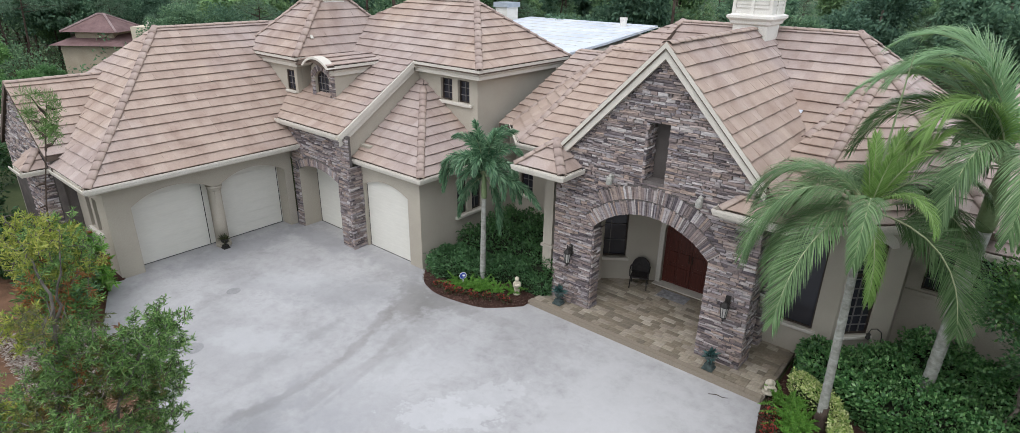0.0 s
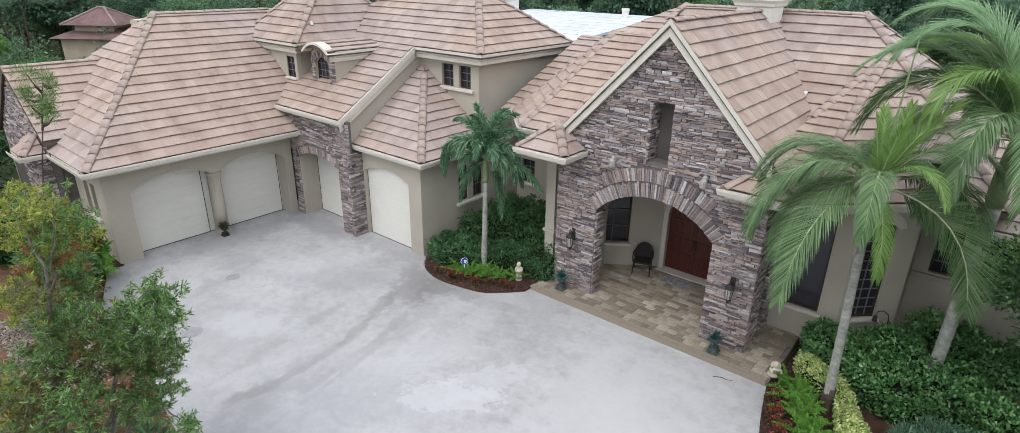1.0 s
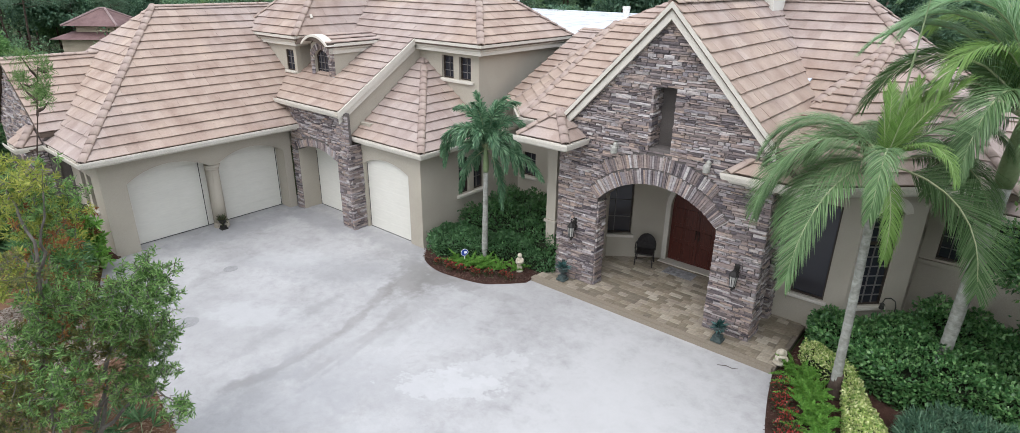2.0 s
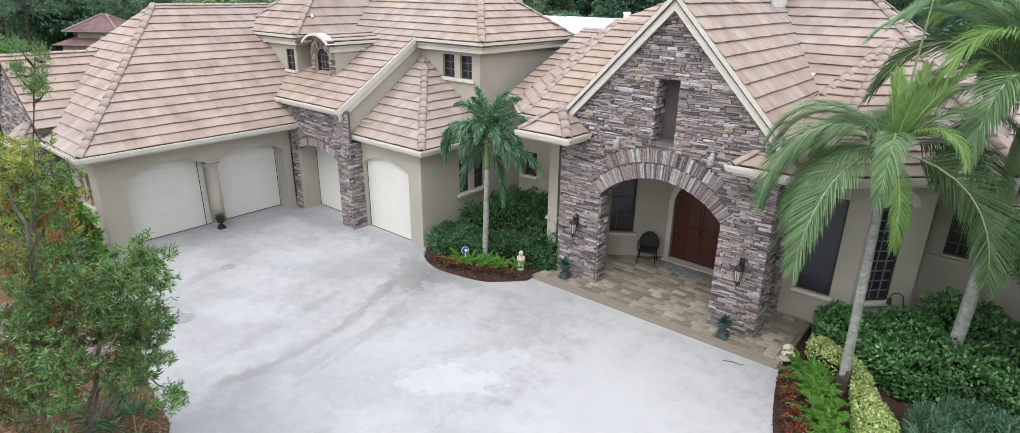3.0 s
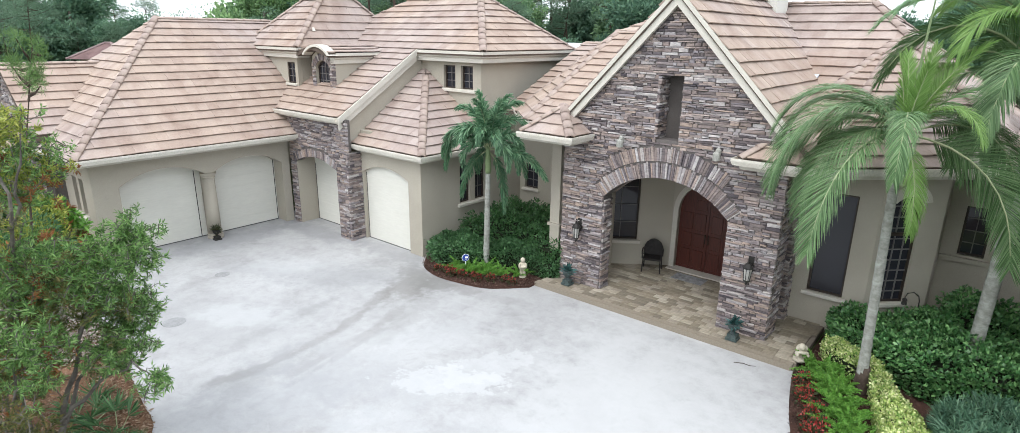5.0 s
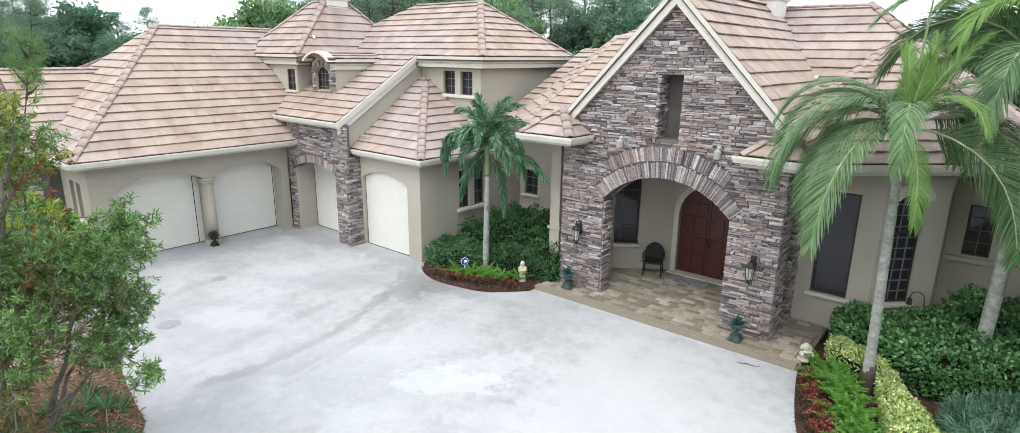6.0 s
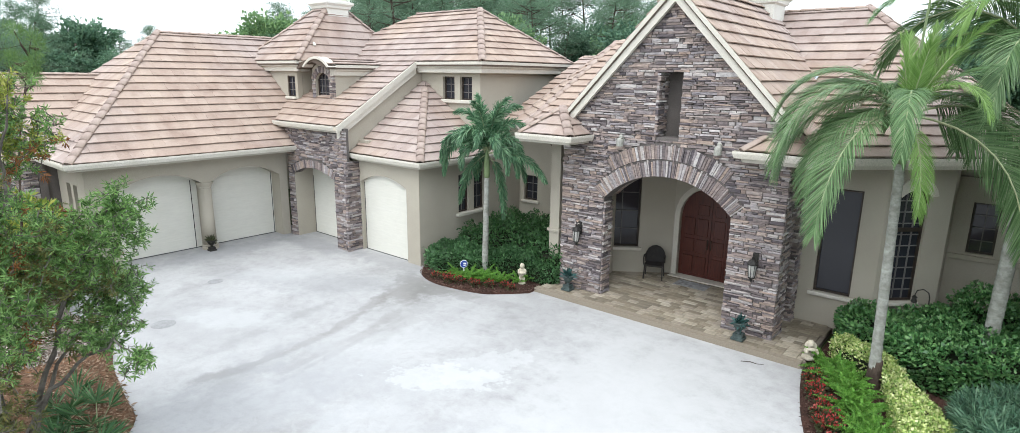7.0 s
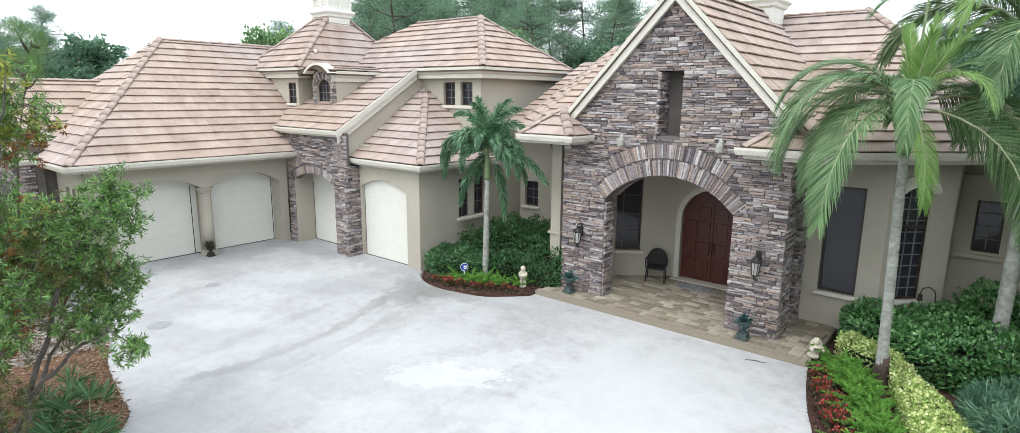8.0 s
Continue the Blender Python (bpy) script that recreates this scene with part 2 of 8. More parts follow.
class Heap:
    """Collects pieces for one mesh."""

    def __init__(self):
        self.v, self.f = [], []

    def add(self, verts, faces):
        o = len(self.v)
        self.v.extend(verts)
        self.f.extend(tuple(i + o for i in f) for f in faces)
        return self

    def box(self, x0, x1, y0, y1, z0, z1):
        vs = [(x, y, z) for z in (z0, z1) for y in (y0, y1) for x in (x0, x1)]
        return self.add(vs, [(0, 2, 3, 1), (4, 5, 7, 6), (0, 1, 5, 4), (2, 6, 7, 3), (0, 4, 6, 2), (1, 3, 7, 5)])

    def turned(self, profile, centre, seg=12, closed=True):
        """A turned body: profile of (radius, z) upward."""
        cx, cy, cz = centre
        vs = [(cx + r * math.cos(2 * math.pi * i / seg), cy + r * math.sin(2 * math.pi * i / seg), cz + z) for r, z in profile for i in range(seg)]
        fs = [(a * seg + i, a * seg + (i + 1) % seg, (a + 1) * seg + (i + 1) % seg, (a + 1) * seg + i) for a in range(len(profile) - 1) for i in range(seg)]
        if closed:
            fs += [tuple(reversed(range(seg))), tuple((len(profile) - 1) * seg + i for i in range(seg))]
        return self.add(vs, fs)

    def tube(self, pts, radii, seg=6):
        """A tapered tube along points."""
        pts = [Vector(p) for p in pts]
        vs = []
        up = Vector((0.3, 0.2, 1)).normalized()
        for i, p in enumerate(pts):
            d = (pts[min(i + 1, len(pts) - 1)] - pts[max(i - 1, 0)]).normalized()
            a = d.cross(up)
            a = (a if a.length > 1e-3 else d.cross(Vector((1, 0, 0)))).normalized()
            b = d.cross(a)
            r = radii[i] if isinstance(radii, (list, tuple)) else radii
            vs += [tuple(p + r * (math.cos(2 * math.pi * k / seg) * a + math.sin(2 * math.pi * k / seg) * b)) for k in range(seg)]
        fs = [(i * seg + k, i * seg + (k + 1) % seg, (i + 1) * seg + (k + 1) % seg, (i + 1) * seg + k) for i in range(len(pts) - 1) for k in range(seg)]
        fs += [tuple(range(seg)), tuple(reversed(range((len(pts) - 1) * seg, len(pts) * seg)))]
        return self.add(vs, fs)

    def prism(self, pts, shift):
        """A flat polygon given thickness by a shift vector."""
        n = len(pts)
        s = Vector(shift)
        vs = [tuple(p) for p in pts] + [tuple(Vector(p) + s) for p in pts]
        fs = [tuple(range(n)), tuple(reversed(range(n, 2 * n)))] + [(i, (i + 1) % n, n + (i + 1) % n, n + i)[::-1] for i in range(n)]
        return self.add(vs, fs)

    def make(self, name, material, parent=None, label="", smooth=False):
        bm = bmesh.new()
        me = mesh_of(name, self.v, self.f, material, smooth)
        bm.from_mesh(me)
        bmesh.ops.recalc_face_normals(bm, faces=bm.faces)
        bm.to_mesh(me)
        bm.free()
        ob = new(name, me)
        ob.parent = parent
        return tagged(ob, label)


def thing(name, label, category, at=(0, 0, 0), group="", kind=""):
    ob = new(name)
    ob.location = at
    return tagged(ob, label, category, group, kind)


def bevelled(ob, width=0.01, segments=1):
    bm = bmesh.new()
    bm.from_mesh(ob.data)
    bmesh.ops.remove_doubles(bm, verts=bm.verts, dist=1e-5)
    bmesh.ops.bevel(bm, geom=[e for e in bm.edges if e.calc_face_angle(0) > 0.5], offset=width, segments=segments, affect="EDGES")
    bm.to_mesh(ob.data)
    bm.free()
    return ob


def arch(u0, u1, spring, crown, n=14):
    """Points of a segmental arch from (u0, spring) to (u1, spring)."""
    w, h = (u1 - u0) / 2, crown - spring
    r = (w * w + h * h) / (2 * h)
    a0 = math.asin(min(1.0, w / r))
    c = (u0 + u1) / 2
    return [(c + r * math.sin(-a0 + 2 * a0 * i / n), crown - r + r * math.cos(-a0 + 2 * a0 * i / n)) for i in range(n + 1)]


def opening(u0, u1, z0, spring, crown=None):
    top = arch(u0, u1, spring, crown) if crown else [(u0, spring), (u1, spring)]
    return [(u0, z0)] + top + [(u1, z0)]


def wall(name, axis, face, depth, outline, holes, material, parent, label=""):
    """A wall of a thickness with openings right through it. axis 'x': the wall lies in a plane x = face; depth runs inward from it."""
    outline = [(u, -0.05 if z == 0 else z) for u, z in outline]
    holes = [[(u, -0.04 if z == 0.001 else z) for u, z in r] for r in holes]
    bm = bmesh.new()
    edges = []
    for ring in [outline] + holes:
        vs = [bm.verts.new((face, u, z) if axis == "x" else (u, face, z)) for u, z in ring]
        edges += [bm.edges.new((vs[i], vs[(i + 1) % len(vs)])) for i in range(len(vs))]
    bmesh.ops.triangle_fill(bm, edges=edges, use_beauty=True, use_dissolve=False)
    out = bmesh.ops.extrude_face_region(bm, geom=bm.faces[:])
    move = Vector((depth, 0, 0)) if axis == "x" else Vector((0, depth, 0))
    bmesh.ops.translate(bm, verts=[e for e in out["geom"] if isinstance(e, bmesh.types.BMVert)], vec=move)
    bmesh.ops.recalc_face_normals(bm, faces=bm.faces)
    me = bpy.data.meshes.new(name)
    bm.to_mesh(me)
    bm.free()
    me.materials.append(material)
    ob = new(name, me)
    ob.parent = parent
    return tagged(ob, label)


# ---- roofs ----
COURSE, TILE_WIDTH = 0.36, 0.33


def clip(poly, half):
    """Cut a 2D polygon by a half plane a*u + b*v <= c."""
    a, b, c = half
    out = []
    for i, p in enumerate(poly):
        q = poly[(i + 1) % len(poly)]
        dp, dq = a * p[0] + b * p[1] - c, a * q[0] + b * q[1] - c
        if dp <= 0:
            out.append(p)
        if (dp < 0 < dq) or (dq < 0 < dp):
            k = dp / (dp - dq)
            out.append((p[0] + k * (q[0] - p[0]), p[1] + k * (q[1] - p[1])))
    return out


def tiles_on(face, rng, lift=0.049):
    """The tiles of one plane convex face, whose first edge is its eave (or runs level), as (verts, faces)."""
    p = [Vector(q) for q in face]
    n = (p[1] - p[0]).cross(p[2] - p[1]).normalized()
    if n.z < 0:
        p.reverse()
        p = p[-2:] + p[:-2]
        n = -n
    u = Vector((0, 0, 1)).cross(n).normalized()
    v = n.cross(u).normalized()
    o = p[0]
    flat = [((q - o).dot(u), (q - o).dot(v)) for q in p]
    halves = []
    for i in range(len(flat)):
        a, b = flat[i], flat[(i + 1) % len(flat)]
        e = (b[0] - a[0], b[1] - a[1])
        nn = (e[1], -e[0])
        halves.append((nn[0], nn[1], nn[0] * a[0] + nn[1] * a[1]))
    umin, umax = min(q[0] for q in flat), max(q[0] for q in flat)
    vmin, vmax = min(q[1] for q in flat), max(q[1] for q in flat)
    pieces = []
    row = 0
    while vmin + row * COURSE < vmax - 0.02:
        v0 = vmin + row * COURSE
        x = umin - rng.random() * TILE_WIDTH
        while x < umax:
            w = TILE_WIDTH
            dv = rng.uniform(-0.006, 0.006)
            quad = [(x + 0.0006, v0 + dv), (x + w - 0.0006, v0 + dv), (x + w - 0.0006, v0 + COURSE + 0.02), (x + 0.0006, v0 + COURSE + 0.02)]
            for h in halves:
                if quad:
                    quad = clip(quad, h)
            if len(quad) >= 3:
                area = 0.5 * abs(sum(quad[i][0] * quad[(i + 1) % len(quad)][1] - quad[(i + 1) % len(quad)][0] * quad[i][1] for i in range(len(quad))))
                if area > 0.003:
                    up = lift + rng.uniform(-0.006, 0.008)
                    lean = rng.uniform(-0.005, 0.005)
                    m = len(quad)
                    hs = [0.012 + max(0.0, up * (1 - (b - v0) / COURSE)) + lean * ((a - x) / w - 0.5) for a, b in quad]
                    top = [o + u * a + v * b + n * h for (a, b), h in zip(quad, hs)]
                    low = [o + u * a + v * b + n * max(0.0, h - 0.030) for (a, b), h in zip(quad, hs)]
                    pieces.append(([tuple(q) for q in top + low], [tuple(range(m))] + [(i, m + i, m + (i + 1) % m, (i + 1) % m) for i in range(m)], (top[0] + top[m // 2]) / 2))
            x += w
        row += 1
    return pieces


def roof_deck(faces, name, parent, thick=0.14, label=""):
    h = Heap()
    for f in faces:
        h.prism([Vector(q) - Vector((0, 0, 0.005)) for q in f], (0, 0, -thick))
    return h.make(name, DECK, parent, label)


def cap_mesh(length=0.42, r0=0.112, r1=0.102, step=0.013, rise=0.68):
    h = Heap()
    seg = 8
    vs, fs = [], []
    for s, r, up in ((0.0, r0, step), (length, r1, 0.0)):
        for t in (0.0, 0.022):
            for i in range(seg + 1):
                a = math.pi * i / seg
                vs.append((s, (r - t) * math.cos(a) * 1.15, (r - t) * math.sin(a) * rise + up - 0.03))
    k = seg + 1
    for i in range(seg):
        fs += [(i, i + 1, 2 * k + i + 1, 2 * k + i), (k + i, 3 * k + i, 3 * k + i + 1, k + i + 1), (i, k + i, k + i + 1, i + 1), (2 * k + i, 2 * k + i + 1, 3 * k + i + 1, 3 * k + i)]
    fs += [(0, 2 * k, 3 * k, k), (seg, k + seg, 3 * k + seg, 2 * k + seg)]
    h.add(vs, fs)
    return mesh_of("ridge_cap", h.v, h.f, TILE_PIECE, True)


CAP, LEVEL_CAP = cap_mesh(), cap_mesh(0.42, 0.118, 0.112, 0.007, 0.62)
RIDGES = []


def ridge(a, b, parent, size=1.0, step=0.36):
    """Cap tiles from a (low) to b (high)."""
    a, b = Vector(a), Vector(b)
    d = (b - a)
    count = max(1, round(d.length / step))
    x = d.normalized()
    y = Vector((0, 0, 1)).cross(x).normalized()
    z = x.cross(y)
    rot = Matrix((x, y, z)).transposed().to_4x4()
    for i in range(count):
        ob = new("ridge_cap", LEVEL_CAP if abs(x.z) < 0.05 else CAP)
        ob.parent = parent
        RIDGES.append((ob, Matrix.Translation(a + d * (i / count) + z * ((0.005 if abs(x.z) < 0.05 else 0.028) + random.uniform(-0.004, 0.004))) @ rot @ pose(0, 0, 0, random.uniform(-2, 2), 0, random.uniform(-1.5, 1.5)) @ Matrix.Diagonal((d.length / count / step, size, size, 1))))
        ob.matrix_basis = RIDGES[-1][1]


def gutter(pts, parent, size=0.13, label=""):
    """A gutter along an eave: an open profile swept with mitred corners."""
    prof = [(0.0, 0.0), (0.0, -size), (size * 0.75, -size), (size, -size * 0.25), (size, 0.02), (size - 0.018, 0.02), (size - 0.018, -size * 0.2), (size * 0.7, -size + 0.018), (0.018, -size + 0.018), (0.018, 0.0)]
    pts = [Vector(p) for p in pts]
    h = Heap()
    vs = []
    for i, p in enumerate(pts):
        ds = []
        if i > 0:
            ds.append((pts[i] - pts[i - 1]).normalized())
        if i < len(pts) - 1:
            ds.append((pts[i + 1] - pts[i]).normalized())
        ns = [Vector((d.y, -d.x, 0)).normalized() for d in ds]
        m = sum(ns, Vector()).normalized()
        m = m / max(0.3, m.dot(ns[0]))
        vs += [tuple(p + m * a + Vector((0, 0, b))) for a, b in prof]
    k = len(prof)
    fs = [(i * k + j, i * k + (j + 1) % k, (i + 1) * k + (j + 1) % k, (i + 1) * k + j) for i in range(len(pts) - 1) for j in range(k)]
    fs += [tuple(range(k)), tuple(reversed(range((len(pts) - 1) * k, len(pts) * k)))]
    h.add(vs, fs)
    return h.make("gutter", GUTTER, parent, label)


def sweep_out(pts, prof, name, material, parent, label=""):
    """A moulding swept along a level line; profile of (out, up)."""
    pts = [Vector(p) for p in pts]
    vs = []
    for i, p in enumerate(pts):
        ds = []
        if i > 0:
            ds.append((pts[i] - pts[i - 1]).normalized())
        if i < len(pts) - 1:
            ds.append((pts[i + 1] - pts[i]).normalized())
        ns = [Vector((d.y, -d.x, 0)).normalized() for d in ds]
        m = sum(ns, Vector()).normalized()
        m = m / max(0.3, m.dot(ns[0]))
        vs += [tuple(p + m * a + Vector((0, 0, b))) for a, b in prof]
    k = len(prof)
    fs = [(i * k + j, i * k + (j + 1) % k, (i + 1) * k + (j + 1) % k, (i + 1) * k + j) for i in range(len(pts) - 1) for j in range(k)]
    fs += [tuple(range(k)), tuple(reversed(range((len(pts) - 1) * k, len(pts) * k)))]
    return Heap().add(vs, fs).make(name, material, parent, label)

# ---- ground and driveway ----
_h = Heap()
_h.add([(-900, -900, -0.06), (900, -900, -0.06), (900, 900, -0.06), (-900, 900, -0.06)], [(0, 1, 2, 3)])
ground = tagged(_h.make("ground", GRASS_SOIL), "dark grassy ground round the house", "ground", "", "structure")


def smooth_line(pts, n=6, closed=False):
    """A Catmull-Rom line through plan points."""
    out = []
    m = len(pts)
    for i in range(m if closed else m - 1):
        p = [Vector((*pts[(i + k) % m if closed else min(max(i + k, 0), m - 1)], 0)) for k in (-1, 0, 1, 2)]
        for j in range(n):
            t = j / n
            q = 0.5 * ((2 * p[1]) + (-p[0] + p[2]) * t + (2 * p[0] - 5 * p[1] + 4 * p[2] - p[3]) * t * t + (-p[0] + 3 * p[1] - 3 * p[2] + p[3]) * t ** 3)
            out.append((q.x, q.y))
    if not closed:
        out.append(tuple(pts[-1]))
    return out


def slab(name, ring, top, depth, material, label, category):
    bm = bmesh.new()
    vs = [bm.verts.new((x, y, top)) for x, y in ring]
    bm.faces.new(vs)
    out = bmesh.ops.extrude_face_region(bm, geom=bm.faces[:])
    bmesh.ops.translate(bm, verts=[e for e in out["geom"] if isinstance(e, bmesh.types.BMVert)], vec=(0, 0, -depth))
    bmesh.ops.triangulate(bm, faces=[f for f in bm.faces if len(f.verts) > 4])
    bmesh.ops.recalc_face_normals(bm, faces=bm.faces)
    me = bpy.data.meshes.new(name)
    bm.to_mesh(me)
    bm.free()
    me.materials.append(material)
    return tagged(new(name, me), label, category, "", "structure")


LEFT_EDGE = smooth_line([(-20.4, 4.6), (-19.3, 3.9), (-17.0, 3.6), (-14.6, 3.75), (-13.0, 3.35), (-11.6, 3.1), (-10.5, 2.85), (-9.6, 1.8), (-9.2, 0.0), (-9.6, -3.0)])
RIGHT_EDGE = smooth_line([(-2.66, 12.36), (-2.45, 11.4), (-2.2, 10.5), (-1.93, 9.72), (-1.5, 8.2), (-0.7, 5.5), (0.5, 1.0), (1.0, -3.0)])
slab("driveway", LEFT_EDGE + [(-9.6, -30), (1.0, -30)] + RIGHT_EDGE[::-1] + [(-2.66, 12.8), (-9.3, 12.8), (-13.3, 12.8), (-19.4, 12.8), (-20.9, 12.8), (-20.9, 4.6)],
     0.0, 0.05, CONCRETE, "pale grey weathered concrete driveway with dark stains", "driveway")

# ---- the house ----
house = thing("house", "cream stucco villa with tan tiled roofs and stone entry gable", "house", (0, 0, 0))
rng = random.Random(7)

# garage walls
GX = -19.85
wall("garage_wall", "x", GX, -0.6, [(5.1, 0), (11.25, 0), (11.25, 3.15), (5.1, 3.15)],
     [opening(5.78, 8.32, 0.001, 2.2, 2.6), opening(8.52, 10.95, 0.001, 2.2, 2.6)], STUCCO, house)
wall("garage_side_wall", "y", 5.1, 0.3, [(-22.3, 0), (-20.46, 0), (-20.46, 3.15), (-22.3, 3.15)],
     [opening(-21.55, -21.17, 1.35, 2.45), opening(-20.94, -20.58, 1.35, 2.45)], STUCCO, house)


def panel_door(name, axis, face, u0, u1, height, parent, rows=7, sign=1, seal=(0.0, 0.01)):
    """A sectional garage door: one mesh a panel, with a recessed joint between."""
    d = tagged(new(name), "cream sectional garage door, closed")
    d.parent = parent
    step = height / rows
    for i in range(rows):
        z0, z1 = i * step + 0.0008, (i + 1) * step - 0.0008
        h = Heap()
        a, b = face, face - 0.05 * sign
        h.box(*((min(a, b), max(a, b), u0, u1) if axis == "x" else (u0, u1, min(a, b), max(a, b))), z0, z1)
        bevelled(h.make("door_panel", DOOR_PAINT, d), 0.002)
    for a, b, z0, z1 in ((u0, u1, 0.0, 0.022), seal + (0.0, height - 0.35)):
        lo, hi = sorted((face + 0.004 * sign, face - 0.02 * sign))
        Heap().box(*((lo, hi, a, b) if axis == "x" else (a, b, lo, hi)), z0, z1).make("seal", SEAL, d)
    return d


panel_door("garage_door", "x", -20.40, 5.6, 8.38, 2.62, house, seal=(8.12, 8.145))
panel_door("garage_door", "x", -20.40, 8.45, 11.05, 2.62, house, seal=(10.90, 10.925))
# round column between the two doors
col = tagged(new("column"), "round cream column with moulded cap and base")
col.parent = house
Heap().turned([(0.205, 0.16), (0.202, 0.9), (0.188, 2.04)], (-20.02, 8.42, 0), 24).make("shaft", STUCCO, col, smooth=True)
Heap().turned([(0.255, 0), (0.255, 0.07), (0.235, 0.09), (0.245, 0.125), (0.212, 0.16)], (-20.02, 8.42, 0), 24).make("base", STUCCO, col)
Heap().turned([(0.19, 2.04), (0.215, 2.06), (0.215, 2.09), (0.205, 2.10), (0.24, 2.15), (0.26, 2.20), (0.26, 2.225), (0.02, 2.23)], (-20.02, 8.42, 0), 24).make("capital", STUCCO, col)

# portal with the stone arch
DY = 11.2
wall("portal_wall", "y", DY + 0.06, 0.14, [(-19.75, 0), (-16.29, 0), (-16.29, 4.0), (-19.75, 4.0)], [opening(-19.36, -16.97, 0.001, 2.28, 2.56)], MORTAR, house)
wall("portal_reveal", "x", -19.37, -0.3, [(11.41, 0), (11.95, 0), (11.95, 3.2), (11.41, 3.2)], [], STUCCO, house)
Heap().box(-19.36, -16.9, 11.41, 11.95, 2.6, 2.7).make("portal_soffit", STUCCO, house)
wall("portal_back", "y", 11.95, 0.2, [(-19.5, 0), (-16.0, 0), (-16.0, 3.6), (-19.5, 3.6)], [opening(-19.36, -17.0, 0.001, 2.42)], STUCCO, house)
panel_door("garage_door", "y", 11.98, -19.4, -16.98, 2.45, house, sign=-1, seal=(-19.352, -19.325))
Heap().box(-19.372, -19.350, 11.262, 11.43, 0.0, 2.3).make("jamb_lining", STUCCO, house)
Heap().box(-16.91, -16.29, 11.26, 11.9, 0, 2.9).make("pier_core", MORTAR, house)

# wing with the third door
wall("wing_front_wall", "y", 11.75, 0.3, [(-16.3, 0), (-13.4, 0), (-13.4, 3.1), (-16.3, 3.1)], [opening(-16.2, -13.98, 0.001, 2.3, 2.58)], STUCCO, house)
panel_door("garage_door", "y", 11.87, -16.25, -13.93, 2.62, house, sign=-1, seal=(-16.19, -16.165))
wall("wing_side_wall", "x", -13.4, -0.3, [(12.05, 0), (16.5, 0), (16.5, 3.12), (12.05, 3.12)],
     [opening(13.41, 13.9, 1.38, 2.62), opening(14.12, 14.62, 1.38, 2.62)], STUCCO, house)
wall("recess_wall", "y", 16.5, 0.3, [(-14.0, 0), (-8.2, 0), (-8.2, 4.2), (-14.0, 4.2)], [opening(-13.18, -12.6, 1.42, 2.30)], STUCCO, house)
wall("upper_front_wall", "y", 14.75, 0.3, [(-16.6, 2.5), (-13.7, 2.5), (-13.7, 6.2), (-16.6, 6.2)],
     [opening(-15.44, -14.88, 4.88, 5.64), opening(-14.62, -14.07, 4.88, 5.64)], STUCCO, house)
wall("upper_side_wall", "x", -13.7, -0.3, [(15.05, 2.5), (19.2, 2.5), (19.2, 6.2), (15.05, 6.2)], [], STUCCO, house)
wall("rake_wall", "x", -16.52, -0.25, [(11.25, 2.6), (15.0, 2.6), (15.0, 6.05), (14.4, 6.0), (11.25, 4.06)], [], STUCCO, house)

# entry gable
EY, EXC, EZ, ES = 13.0, -6.225, 7.68, 1.04
entry_core = wall("entry_gable_wall", "y", EY + 0.06, 0.40, [(-9.1, 0), (-3.52, 0), (-3.52, 4.62), (-6.28, 7.46), (-8.86, 4.78), (-8.86, 4.2), (-9.1, 4.2)],
                  [opening(-7.86, -4.62, 0.001, 2.70, 3.42), opening(-6.54, -5.98, 4.34, 5.83)], MORTAR, house)
wall("entry_back_wall", "y", 15.95, 0.3, [(-9.2, 0), (-3.0, 0), (-3.0, 4.2), (-9.2, 4.2)], [opening(-7.05, -5.3, 0.05, 1.85, 2.75)], STUCCO, house)
Heap().box(-8.95, -3.4, 13.46, 16.0, 3.72, 3.82).make("porch_soffit", STUCCO, house)

# bay wing
wall("bay_front_wall", "y", 14.78, 0.3, [(-3.6, 0), (-1.95, 0), (-1.95, 4.0), (-3.6, 4.0)], [opening(-3.17, -2.40, 0.9, 3.34)], STUCCO, house)
_bay = wall("bay_facet_wall", "y", 0.0, 0.3, [(0, 0), (1.5, 0), (1.5, 4.0), (0, 4.0)], [opening(0.28, 0.95, 0.92, 3.28, 3.43)], STUCCO, house)
_bay.matrix_basis = pose(-1.95, 14.78, 0, 0, 0, 45)
wall("bay_return_wall", "x", -0.89, -0.3, [(15.86, 0), (16.85, 0), (16.85, 4.0), (15.86, 4.0)], [], STUCCO, house)
wall("far_right_wall", "y", 16.85, 0.3, [(-1.3, 0), (9.0, 0), (9.0, 3.6), (-1.3, 3.6)], [opening(-0.56, -0.05, 1.88, 3.05), opening(0.42, 0.98, 1.88, 3.05)], STUCCO, house)

